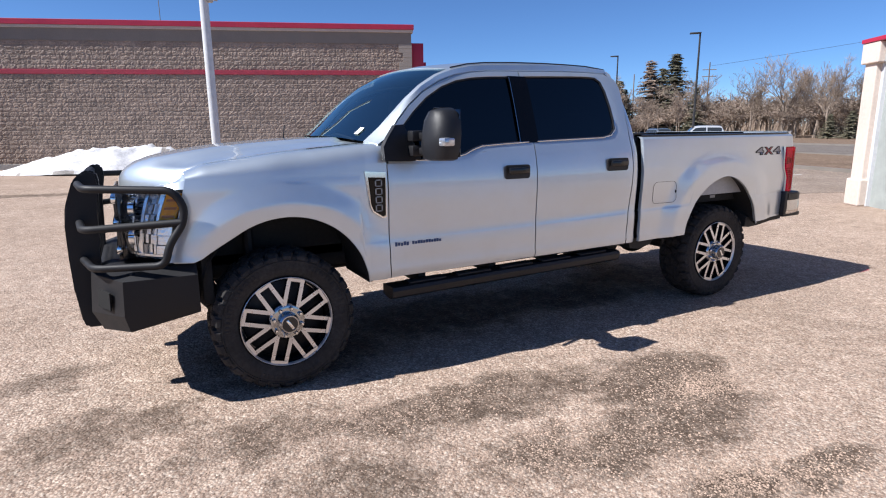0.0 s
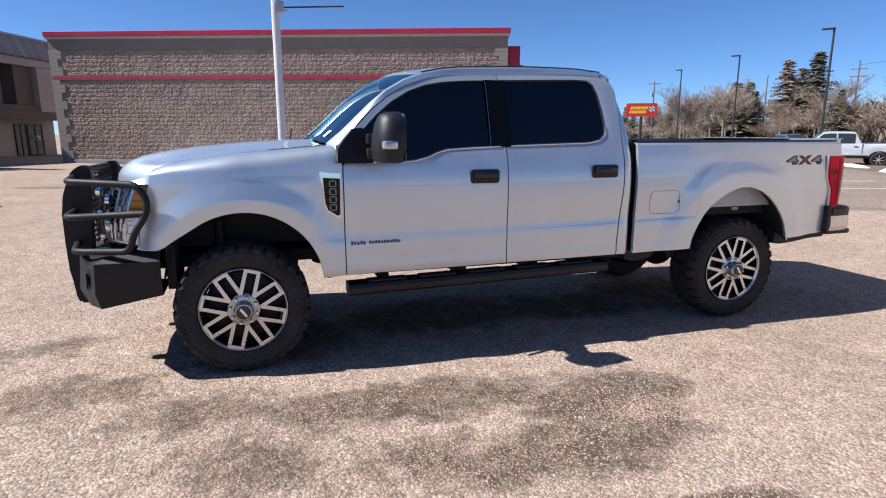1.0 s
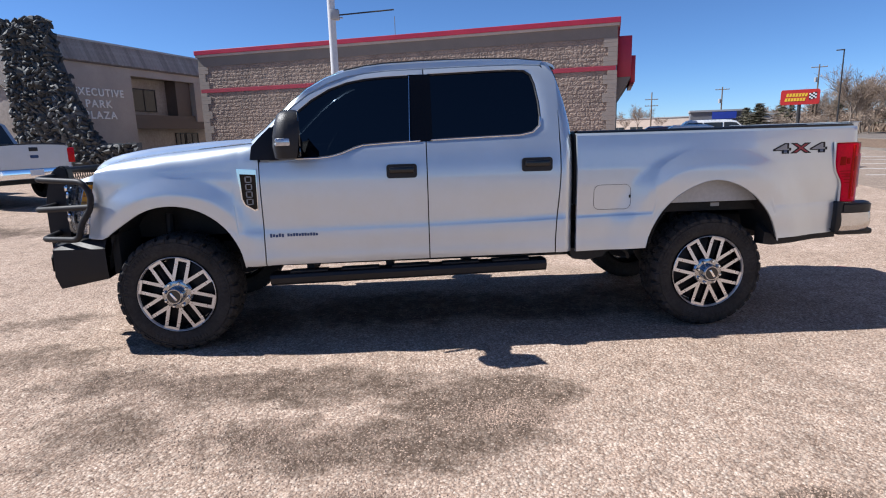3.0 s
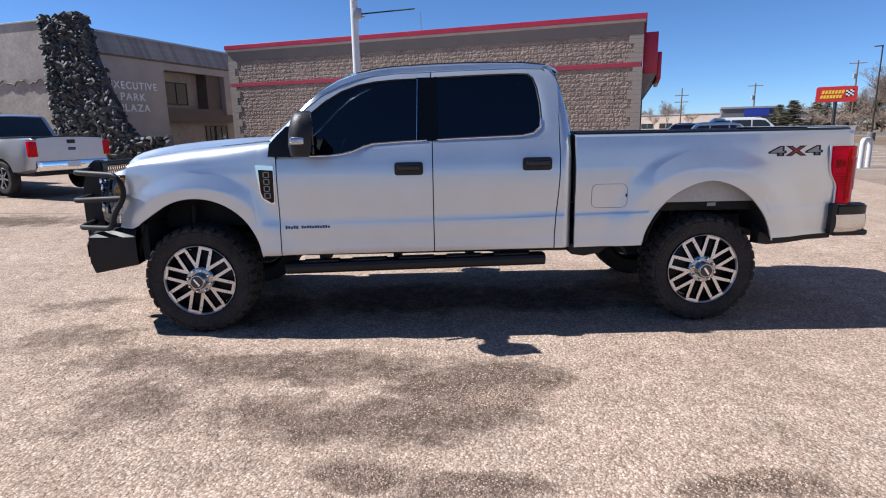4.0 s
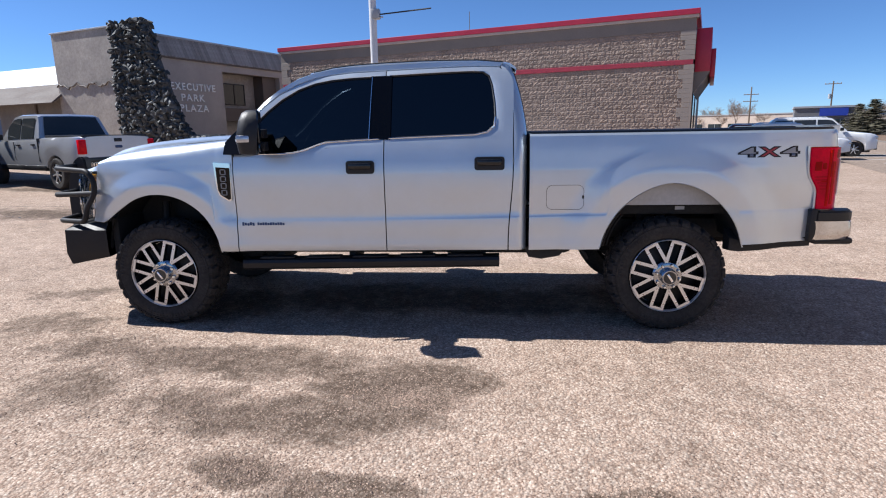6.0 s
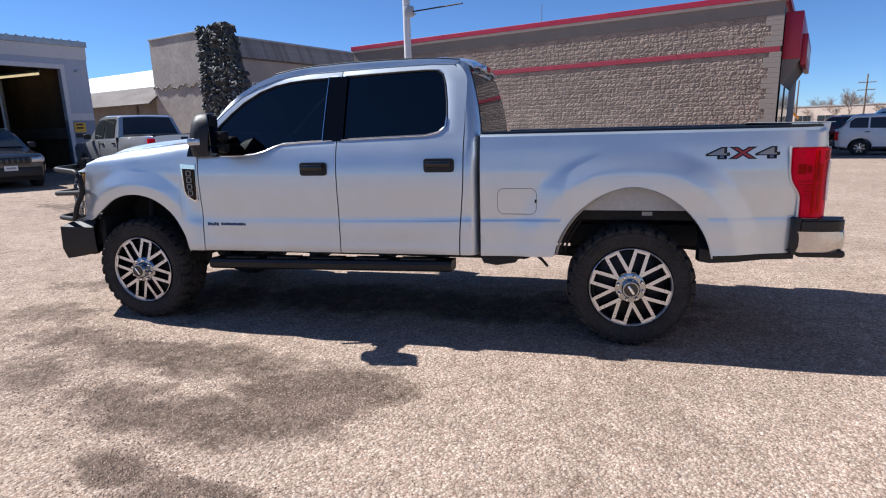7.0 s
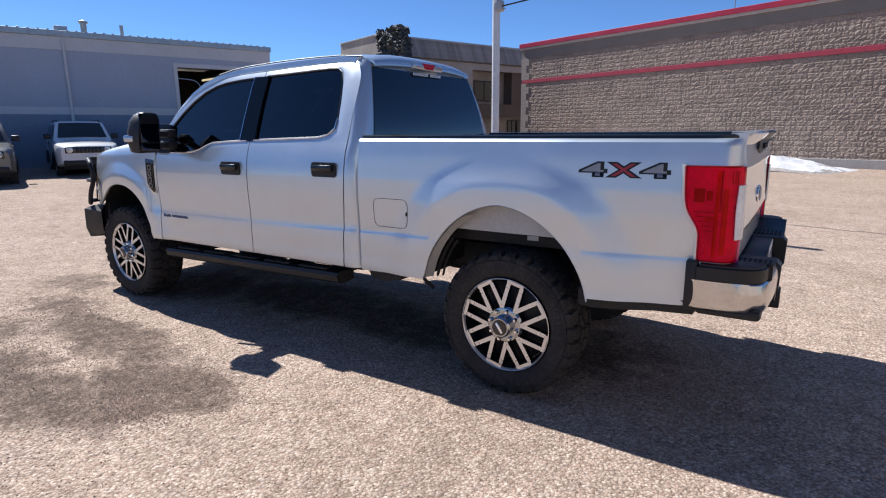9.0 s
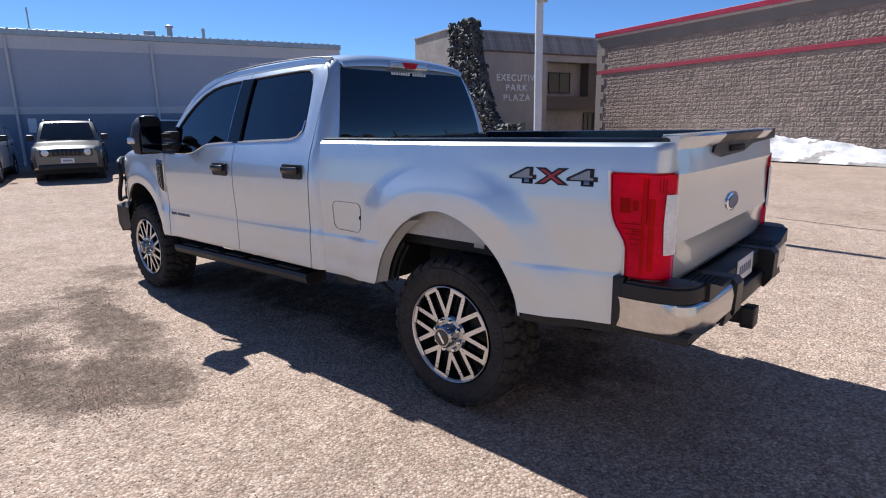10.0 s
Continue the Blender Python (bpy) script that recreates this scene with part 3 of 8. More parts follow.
    part("shop_window", box(L + 0.0, L + 0.03, 0.7, 7.5, 0.3, 3.0), CAR_GLASS, st, "dark shop front glazing")
    part("door_frame", box(L + 0.0, L + 0.06, 3.5, 3.6, 0.0, 3.0), BLACK_TRIM, st)
    # rooftop mast
    mast = part("mast", tube([(9.5, 6, 6.1), (9.5, 6, 8.6)], 0.02, 6), KERB, st)
    return st


CAR_GLASS = mat("vehicle_glass", (0.030, 0.034, 0.037), 0.05, var=0.1, rvar=0.01, spec=0.6)
build_store()

# ---- Executive Park Plaza ----
STUCCO = mat("brown_stucco", (0.43, 0.37, 0.318), 0.9, var=0.14, fine=25, coarse=0.7, bump=0.25, bump_scale=120)
STUCCO_LIGHT = mat("worn_light_stucco", (0.40, 0.352, 0.305), 0.9, var=0.26, fine=7, coarse=0.6, bump=0.3, bump_scale=60)
SHINGLE = mat("brown_roof_shingle", (0.38, 0.318, 0.268), 0.9, var=0.3, fine=12, coarse=1.2, bump=0.4, bump_scale=60, random_tint=0.2)
LAVA = mat("dark_lava_stone", (0.085, 0.090, 0.090), 0.72, var=0.45, fine=9, coarse=2.2, bump=0.6, bump_scale=25, random_tint=0.55)
DARK_GLASS = mat("dark_window_glass", (0.015, 0.017, 0.02), 0.05, var=0.1, spec=0.6, rvar=0.01)
FASCIA = mat("brown_fascia", (0.13, 0.10, 0.08), 0.7, var=0.15)
LETTER = mat("cream_letters", (0.90, 0.87, 0.82), 0.6, var=0.08)
WING_WALL = mat("weathered_grey_stucco", (0.24, 0.212, 0.19), 0.9, var=0.25, fine=9, coarse=0.9, bump=0.2, bump_scale=60)
AWNING = mat("weathered_brown_awning", (0.15, 0.125, 0.11), 0.85, var=0.3, fine=14, coarse=1.2, bump=0.2, stretch=(0.3, 1, 1))
WHITE_ROOF = mat("white_roof_coating", (0.80, 0.80, 0.79), 0.5, var=0.06, fine=5)
TRIM_GREY = mat("grey_metal_cap", (0.42, 0.42, 0.42), 0.5, metal=0.3, var=0.1)
PZ = Matrix.Translation((-17.4, 25.84, 0)) @ Matrix.Rotation(radians(LOT_TURN), 4, "Z")   # x along U, y along V


def stone_mesh(seed, sx, sy, sz):
    r = random.Random(seed)
    bm = bmesh.new()
    bmesh.ops.create_icosphere(bm, subdivisions=1, radius=1.0)
    for v in bm.verts:
        k = r.uniform(0.55, 1.25)
        v.co = Vector((v.co.x * sx * k, v.co.y * sy * k, v.co.z * sz * k))
    return bm


def build_plaza():
    pz = root("plaza_building", PZ, label="two-storey brown stucco office plaza with shingled mansard and lava-stone fin", category="building")
    part("wall", box(-5.2, 0.0, 0.05, 0.35, -0.2, 7.28), STUCCO_LIGHT, pz, "worn stucco end wall with a ragged seam", smooth=0)
    part("wall_cap", box(-5.26, 0.02, -0.02, 0.42, 7.28, 7.36, 0.01), TRIM_GREY, pz, "grey metal wall cap", smooth=0)
    pts = [(-5.2 + 5.2 * k / 26, -0.0, 4.42 + 0.10 * math.sin(k * 0.9) + 0.07 * math.sin(k * 2.3)) for k in range(27)]
    part("wall_seam", tube(pts, 0.045, 6), FASCIA, pz)
    # lettered facade running back along y
    part("wall", box(0.15, 0.45, 2.0, 7.05, -0.2, 6.0), STUCCO, pz, "brown stucco facade with raised lettering", smooth=0)
    part("wall", box(0.15, 0.45, 7.05, 14.5, 5.55, 6.0), STUCCO, pz, smooth=0)
    part("wall", box(0.15, 0.45, 7.05, 14.5, 2.45, 2.95), FASCIA, pz, "dark balcony edge", smooth=0)
    part("wall", box(-0.95, -0.75, 6.55, 14.5, 2.9, 5.6), STUCCO_LIGHT, pz, "recessed balcony back wall", smooth=0)
    part("wall", box(-1.6, 0.15, 7.0, 7.1, 2.9, 5.6), STUCCO, pz, smooth=0)
    part("balcony_floor", box(-1.6, 0.2, 6.55, 14.5, 2.80, 2.95), FASCIA, pz, smooth=0)
    part("soffit", box(-1.6, 0.4, 2.0, 14.5, 5.9, 6.0), FASCIA, pz, smooth=0)
    part("partition", box(-0.74, 0.1, 11.1, 12.45, 2.95, 5.6), FASCIA, pz, "dark brown stair partition", smooth=0)
    part("wall", box(-0.6, -0.4, 6.55, 14.5, -0.2, 2.5), STUCCO_LIGHT, pz, "ground floor wall", smooth=0)
    part("wall", box(0.0, 0.45, 12.5, 14.5, 2.9, 5.6), STUCCO, pz, smooth=0)
    for y0, y1, z0, z1, x in ((8.20, 10.05, 3.62, 4.92, -0.74), (11.2, 12.0, 0.2, 2.15, -0.38), (12.2, 13.3, 0.4, 2.15, -0.38)):
        w = part("window", box(x, x + 0.03, y0, y1, z0, z1), DARK_GLASS, pz, "dark window", smooth=0)
        for (a, b, c, d) in ((y0 - 0.06, y0, z0 - 0.06, z1 + 0.06), (y1, y1 + 0.06, z0 - 0.06, z1 + 0.06), (y0, y1, z0 - 0.06, z0), (y0, y1, z1, z1 + 0.06), ((y0 + y1) / 2 - 0.025, (y0 + y1) / 2 + 0.025, z0, z1)):
            part("window_frame", box(x, x + 0.06, a, b, c, d), BLACK_TRIM, w, smooth=0)
    part("door_sign", box(-0.36, -0.35, 12.35, 13.15, 1.30, 1.55), WHITE_MARK, pz, "small white sign bar on glass", smooth=0)
    part("balcony_panel", box(0.16, 0.30, 7.06, 12.5, 2.95, 3.30), FASCIA, pz, "dark balcony parapet panel", smooth=0)
    # mansard of separate shingle strips
    part("roof", prism([(0.50, 5.98), (0.62, 5.98), (0.62, 6.06), (0.10, 7.22), (-3.0, 7.25), (-3.0, 5.98)], 0.36, 14.6, "xz"), FASCIA, pz, "brown mansard roof", smooth=0)
    sh = part("shingle", box(-0.017, 0.028, 0, 0.24, 0, 1.28, 0.01), SHINGLE, None, smooth=0)
    lean = Matrix.Rotation(radians(-24), 4, "Y")
    for k in range(58):
        share("shingle", sh, pz, Matrix.Translation((0.625, 0.45 + 0.244 * k, 6.04 + 0.012 * (k % 3))) @ lean)
    bpy.data.objects.remove(sh)
    part("roof_edge", box(0.05, 0.2, 0.36, 14.6, 7.20, 7.30), TRIM_GREY, pz, smooth=0)
    # words
    face = lambda y, z: Matrix.Translation((0.47, y, z)) @ Matrix.Rotation(radians(90), 4, "Z") @ Matrix.Rotation(radians(90), 4, "X")
    for txt, y, z in (("EXECUTIVE", 4.62, 4.42), ("PARK", 4.50, 3.79), ("PLAZA", 4.54, 3.17)):
        lettering("letters", txt, 0.58, 0.03, LETTER, pz, face(y, z), "raised cream serif capital letters", squeeze=0.98 if txt == "EXECUTIVE" else 1.10, bold=0.009, spacing=1.22)
    # lava-stone fin: sloped edge and low wall
    def fin_edge(z):
        return float(np.interp(z, [0.0, 1.62, 2.1, 2.9, 4.0, 5.0, 6.0, 7.0, 7.6], [5.5, 5.25, 4.85, 4.45, 4.1, 3.7, 3.35, 3.1, 3.0]))
    core = [(0.28, -0.2), (5.4, -0.2), (5.2, 1.62)] + [(fin_edge(z) - 0.12, z) for z in (2.1, 2.9, 4.0, 5.0, 6.0, 7.0, 7.2)] + [(0.30, 7.2)]
    fin = part("stone_fin", prism(core, -0.35, 0.05), LAVA, pz, "tall tapering fin of dark lava stones", smooth=0)
    part("stone_fin_low", box(5.2, 7.4, -0.30, 0.0, -0.2, 1.60), LAVA, pz, "low lava-stone wall", smooth=0)
    kinds = [part("stone", stone_mesh(40 + k, 0.24, 0.13, 0.10), LAVA, None, smooth=0) for k in range(7)]
    r = random.Random(11)
    cnt, extra = 0, bmesh.new()
    z = 0.05
    while z < 7.32:
        hi = 7.45 if z < 1.62 else fin_edge(z)
        x = r.uniform(0.32, 0.44)
        while x < hi:
            if z < 1.55 or x < fin_edge(z):
                m = Matrix.Translation((x + r.uniform(-0.05, 0.05), -0.38 + r.uniform(-0.07, 0.05), z + r.uniform(-0.05, 0.05))) @ Euler((r.uniform(-0.6, 0.6), r.uniform(-0.9, 0.9), r.uniform(-3, 3))).to_matrix().to_4x4() @ Matrix.Scale(r.uniform(0.6, 1.55), 4)
                if cnt < 300 and 1.2 < z:
                    share("stone", r.choice(kinds), fin, m)
                    cnt += 1
                else:
                    tmp = r.choice(kinds).data
                    v0 = [extra.verts.new(m @ v.co) for v in tmp.vertices]
                    for pg in tmp.polygons:
                        extra.faces.new([v0[i] for i in pg.vertices])
            x += r.uniform(0.17, 0.30)
        z += r.uniform(0.155, 0.20)
    # side and top edge of the fin
    for k in range(110):
        zz = r.uniform(0.2, 7.25)
        m = Matrix.Translation((fin_edge(zz) - 0.05, r.uniform(-0.38, 0.05), zz)) @ Euler((r.uniform(-3, 3), r.uniform(-3, 3), 0)).to_matrix().to_4x4()
        tmp = r.choice(kinds).data
        v0 = [extra.verts.new(m @ v.co) for v in tmp.vertices]
        for pg in tmp.polygons:
            extra.faces.new([v0[i] for i in pg.vertices])
    for k in range(26):
        m = Matrix.Translation((0.35 + k * 0.102, r.uniform(-0.35, 0.0), 7.24 + r.uniform(-0.04, 0.05)))
        tmp = r.choice(kinds).data
        v0 = [extra.verts.new(m @ v.co) for v in tmp.vertices]
        for pg in tmp.polygons:
            extra.faces.new([v0[i] for i in pg.vertices])
    tagged(part("stone_facing", extra, LAVA, fin, smooth=0), kind="stuff")
    for o in kinds:
        bpy.data.objects.remove(o)
    # body behind, so that the roofs close
    part("wall", box(-5.2, -1.0, 0.35, 14.5, -0.2, 7.1), STUCCO, pz, smooth=0)
    part("wall", box(-1.0, 0.15, 0.35, 6.5, -0.2, 5.9), STUCCO, pz, smooth=0)
    # low wing towards the garage, with awning and white roof
    wing = part("wing_wall", box(-26.0, -5.2, 1.0, 1.3, -0.2, 4.6), WING_WALL, pz, "weathered grey stucco low wing", smooth=0)
    part("awning", prism([(-0.6, 3.55), (-0.55, 3.5), (1.0, 4.55), (1.0, 4.7), (0.85, 4.7)], -26.0, -5.0, "yz"), AWNING, pz, "brown sloping awning", smooth=0)
    part("wing_roof", prism([(0.9, 4.72), (5.5, 6.6), (5.5, 6.5), (0.9, 4.62)], -26.5, -5.3, "yz"), WHITE_ROOF, pz, "white coated sloping roof", smooth=0)
    part("wing_pilaster", box(-9.2, -9.05, 0.9, 1.0, 0, 3.6), FASCIA, pz, smooth=0)
    part("wing_pilaster", box(-5.9, -5.75, 0.9, 1.0, 0, 3.6), FASCIA, pz, smooth=0)
    part("wing_notice", box(-10.2, -10.0, 0.99, 1.0, 1.9, 2.3), WHITE_MARK, pz, smooth=0)
    return pz


build_plaza()

# ---- grey service garage ----
G_BLUE = mat("slate_blue_metal_siding", (0.40, 0.435, 0.50), 0.6, var=0.08, fine=10, coarse=0.6, bump=0.1)
G_LOW = mat("dark_blue_lower_wall", (0.225, 0.265, 0.335), 0.6, var=0.12, fine=10, coarse=0.6, bump=0.1)
G_LIGHT = mat("light_grey_band", (0.60, 0.59, 0.58), 0.65, var=0.08, fine=12, coarse=0.8)
G_EDGE = mat("weathered_metal_edge", (0.40, 0.46, 0.49), 0.5, metal=0.5, var=0.2, fine=10)
YELLOW = mat("yellow_sign_paint", (0.72, 0.42, 0.03), 0.5, var=0.08)
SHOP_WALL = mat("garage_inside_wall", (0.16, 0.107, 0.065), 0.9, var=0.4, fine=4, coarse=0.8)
TUBE_LAMP = mat("lit_tube_lamp", (0.85, 0.75, 0.5), 0.5, var=0.05)
TUBE_LAMP.node_tree.nodes["Principled BSDF"].inputs["Emission Color"].default_value = (1.0, 0.78, 0.42, 1)
TUBE_LAMP.node_tree.nodes["Principled BSDF"].inputs["Emission Strength"].default_value = 0.45
GM = Matrix.Translation((-14.0, 14.15, 0)) @ Matrix.Rotation(radians(LOT_TURN), 4, "Z")   # +x out of the wall, -y along it


def build_garage():
    g = root("service_garage", GM, label="slate-blue metal service garage with open roll-up doorway", category="building")
    y_end = -40.0
    d0, d1, dz = -3.66, -0.93, 3.98        # doorway
    for (a, b, z0, z1, mt, lb) in ((d1, 0.0, 2.45, 4.35, G_BLUE, "slate-blue metal siding"), (y_end, d0, 2.45, 4.35, G_BLUE, ""), (d0, d1, dz, 4.35, G_BLUE, ""),
                                   (d1, 0.0, -0.2, 2.2, G_LOW, "dark blue lower wall"), (y_end, d0, -0.2, 2.2, G_LOW, ""),
                                   (d1, 0.0, 2.2, 2.45, G_LIGHT, "light grey band"), (y_end, d0, 2.2, 2.45, G_LIGHT, "")):
        part("wall", box(-0.2, 0.0, a, b, z0, z1), mt, g, lb, smooth=0)
    part("parapet", box(-0.25, 0.02, y_end, 0.02, 4.35, 4.78), G_LIGHT, g, "light grey parapet band", smooth=0)
    part("roof_edge", box(-0.3, 0.09, y_end, 0.06, 4.78, 4.98, 0.02), G_EDGE, g, "weathered metal roof edge", smooth=0)
    part("wall", box(-14, -0.2, -0.2, 0.0, -0.2, 4.8), G_LIGHT, g, "light grey end wall", smooth=0)
    part("roof", box(-14, 0.0, y_end, 0.0, 4.80, 4.9), G_EDGE, g, smooth=0)
    clip = part("roof_clip", box(-0.02, 0.05, -0.03, 0.03, 4.975, 5.02, 0.008), G_EDGE, None, smooth=0)
    for k in range(120):
        share("roof_clip", clip, g, Matrix.Translation((0, -0.2 - 0.275 * k, 0)))
    bpy.data.objects.remove(clip)
    rib = part("siding_rib", box(-0.002, 0.004, -0.012, 0.012, 2.46, 4.34), G_BLUE, None, smooth=0)
    for k in range(30):
        y = -0.25 - 0.92 * k
        if not d0 - 0.2 < y < d1 + 0.2:
            share("siding_rib", rib, g, Matrix.Translation((0, y, 0)))
    bpy.data.objects.remove(rib)
    for a, b, z0, z1 in ((d0 - 0.14, d0, -0.2, dz + 0.16), (d1, d1 + 0.14, -0.2, dz + 0.16), (d0, d1, dz, dz + 0.16)):
        part("door_frame", box(-0.2, 0.05, a, b, z0, z1, 0.01), G_LIGHT, g, "light grey doorway frame", smooth=0)
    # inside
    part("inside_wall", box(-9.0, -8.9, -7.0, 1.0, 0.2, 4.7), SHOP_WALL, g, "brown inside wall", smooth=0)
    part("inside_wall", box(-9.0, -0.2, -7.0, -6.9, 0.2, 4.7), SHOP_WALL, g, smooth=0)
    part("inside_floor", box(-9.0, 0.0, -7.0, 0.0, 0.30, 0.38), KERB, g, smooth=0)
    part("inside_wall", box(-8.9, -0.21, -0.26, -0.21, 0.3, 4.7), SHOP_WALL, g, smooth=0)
    part("inside_beam", tube([(-5.7, -1.2, 4.0), (-2.3, -0.68, 4.0)], 0.045, 8), TUBE_LAMP, g, "warm fluorescent ceiling strip lamp")
    part("lamp_tray", tube([(-5.75, -1.2, 4.09), (-2.2, -0.68, 4.09)], 0.06, 6), G_EDGE, g)
    part("inside_post", box(-6.15, -6.0, -0.72, -0.56, 0.3, 4.0), G_LIGHT, g)
    part("inside_shelf", box(-8.2, -1.6, -0.62, -0.27, 1.55, 1.95, 0.02), FASCIA, g, "dark shelf along the inside wall")
    part("work_bench", box(-8.8, -8.0, -5.0, -0.6, 1.1, 1.75, 0.03), FASCIA, g, "dark shelf of tools along the back")
    part("door_track", tube(bend([(-0.35, -2.75, 0.4), (-0.35, -2.75, 3.55), (-0.35, -3.7, 3.62)], 0.4), 0.022, 6), G_EDGE, g)
    for y in (-7.25, -11.6, -18.0, -25.0):
        p = part("downspout", tube(bend([(0.04, y, 4.7), (0.06, y, 4.4), (0.06, y, 0.6), (0.2, y, 0.45)], 0.1), 0.05, 8), G_LIGHT, g, "light grey downspout")
    # signs and vents
    ys = part("notice_board", box(0.0, 0.02, -0.74, -0.36, 1.78, 2.12), YELLOW, g, "yellow notice with dark bars")
    for k, z in enumerate((2.02, 1.90)):
        part("notice_bar", box(0.02, 0.024, -0.68, -0.44, z, z + 0.06), BLACK_TRIM, ys)
    part("notice_board", box(0.0, 0.02, -0.72, -0.38, 1.58, 1.74), BLACK_TRIM, g, "small dark notice under the yellow one")
    part("notice_board", box(0.0, 0.02, -5.28, -5.02, 1.68, 2.14), WHITE_MARK, g, "white paper notice on the wall")
    part("notice_board", box(0.0, 0.02, -11.35, -11.1, 1.58, 2.06), WHITE_MARK, g, "white paper notice on the wall")
    part("wall_lamp", box(0.0, 0.08, -0.45, -0.3, 3.90, 3.98, 0.02), G_EDGE, g)
    part("vent_pipe", tube([(-0.6, -6.5, 4.85), (-0.6, -6.5, 5.38)], 0.10, 12), TRIM_GREY, g, "galvanised vent pipe with cap")
    part("vent_cap", lathe([(0.001, 5.50), (0.15, 5.44), (0.15, 5.36), (0.001, 5.36)], 16, "z"), TRIM_GREY, g).matrix_basis = Matrix.Translation((-0.6, -6.5, 0))
    part("vent_pipe", tube([(-0.6, -5.3, 4.85), (-0.6, -5.3, 5.42)], 0.06, 10), TRIM_GREY, g)
    part("roof_unit", box(-0.9, -0.5, -7.4, -7.0, 4.9, 5.22, 0.02), G_BLUE, g, "small blue-grey roof unit")
    part("mast", tube([(-0.4, -10.9, 4.9), (-0.4, -10.9, 5.75)], 0.025, 6), TRIM_GREY, g)
    return g


build_garage()

# ---- white light pole behind the truck ----
POLE_WHITE = mat("white_painted_steel", (0.62, 0.63, 0.64), 0.45, var=0.12, fine=14, coarse=1.2)
lp = root("light_pole", stand(0.50, 6.72), label="white painted steel pole with a thin side arm", category="light pole")
part("pole", tube([(0, 0, 0), (0, 0, 5.6)], 0.068, 20), POLE_WHITE, lp)
part("base_plate", box(-0.16, 0.16, -0.16, 0.16, 0, 0.03, 0.005), TRIM_GREY, lp)
part("arm_clamp", box(-0.02, 0.14, -0.08, 0.05, 3.62, 3.80, 0.02), TRIM_GREY, lp)
part("side_arm", tube([(0.08, -0.02, 3.70), (0.55, -0.13, 3.715), (1.12, -0.28, 3.73)], 0.013, 8), BLACK_TRIM, lp, "thin dark side arm")
part("arm_hook", tube([(0.08, -0.03, 3.66), (0.20, -0.05, 3.65)], 0.012, 6), TRIM_GREY, lp)

# ---- the silver pickup truck ----
# Local frame: x runs from the front axle to the tail, y from the middle, z up.
MID = 0.945
TRUCK = pose(0, MID, 0)


def smooth01(v):
    v = min(1.0, max(0.0, v))
    return v * v * (3 - 2 * v)


def up(z):
    """The cab's upper half stands a little taller than its belt line suggests."""
    return z + 0.034 * smooth01((z - 1.62) / 0.34)


Z_TAB = [0.56, 0.60, 0.640, 0.668, 0.690, 0.710, 0.76, 0.84, 0.872, 0.90, 0.926, 0.930, 1.00, 1.15, 1.28, 1.38, 1.45, 1.50, 1.60] + [up(z) for z in (1.75, 1.90, 1.97, 2.02, 2.06)]
W_TAB = [0.915, 0.940, 0.9630, 0.9725, 0.9735, 0.9680, 0.9675, 0.9712, 0.9712, 0.9701, 0.9681, 0.9657, 0.9689, 0.978, 0.976, 0.962, 0.943, 0.922, 0.888, 0.830, 0.763, 0.728, 0.690, 0.62]
ARCH = ((0.03, 0.60, 0.51, 0.505, 2.0), (4.045, 0.63, 0.525, 0.535, 1.8))


def crease_z(x):
    """Height of the sharp line along the side."""
    return float(np.interp(x, [0.0, 1.8, 2.6, 3.2, 4.0, 5.2], [0.893, 0.900, 0.908, 0.922, 0.942, 0.966]))


def ramp01(v, k=0.22):
    """A straight ramp from 0 to 1 with rounded ends."""
    v = min(1.0, max(0.0, v))
    if v < k:
        return v * v / (2 * k) / (1 - k)
    if v > 1 - k:
        return 1 - (1 - v) ** 2 / (2 * k) / (1 - k)
    return (v - k / 2) / (1 - k)


def side_w(x, z, cab=True):
    """Half width of the truck's side at x and z."""
    zz = z - (crease_z(x) - 0.930) * max(0.0, 1 - abs(z - 0.92) / 0.22)
    if not cab and z > 1.30:
        zz = 1.30 + (z - 1.30) * 0.62
    soft = 0.5 * min(1.0, abs(zz - 0.930) / 0.032)
    w = sum(np.interp(zz + d * soft, Z_TAB, W_TAB) for d in (-0.032, -0.016, 0.0, 0.016, 0.032)) / 5
    if x < 0.55:
        w -= 0.028 * smooth01((0.75 - x) / 0.7)
    if x < 0.05:
        w -= 0.085 * ((0.05 - x) / 0.6) ** 2
    if x > 4.3:
        w -= 0.046 * ((x - 4.3) / 0.75) ** 1.6
    for cx, cz, rx, rz, p in ARCH:
        d = math.hypot((x - cx) / (rx + 0.02), (z - cz) / rz) if z > cz else abs(x - cx) / (rx + 0.02)
        reach, band, rise = (1.42, 0.28, 0.027) if cx < 1 else (1.56, 0.36, 0.031)
        w += rise * ramp01((reach - d) / band) * smooth01((1.50 - z) / 0.28)
    return w


def side_rows(lo, hi, n, x):
    """Heights from lo to hi, drawn together at the crease."""
    zc = crease_z(x)
    zs_ = [lo + (hi - lo) * i / n for i in range(n + 1)]
    if lo + 0.10 < zc < hi - 0.12:
        below = [lo + (zc - 0.055 - lo) * i / 6 for i in range(6)] + [zc - 0.055, zc - 0.030, zc - 0.015, zc - 0.0045, zc]
        left = n + 1 - len(below)
        zs_ = below + [zc + (hi - zc) * (i + 1) / left for i in range(left)]
    return zs_


def arch_z(x, floor):
    for cx, cz, rx, rz, p in ARCH:
        u = abs(x - cx) / rx
        if u < 1:
            return max(floor, cz + rz * (1 - u ** p) ** (1 / p))
    return floor


def spaced(a, b, step=0.06):
    n = max(2, int(abs(b - a) / step) + 1)
    return [a + (b - a) * i / (n - 1) for i in range(n)]


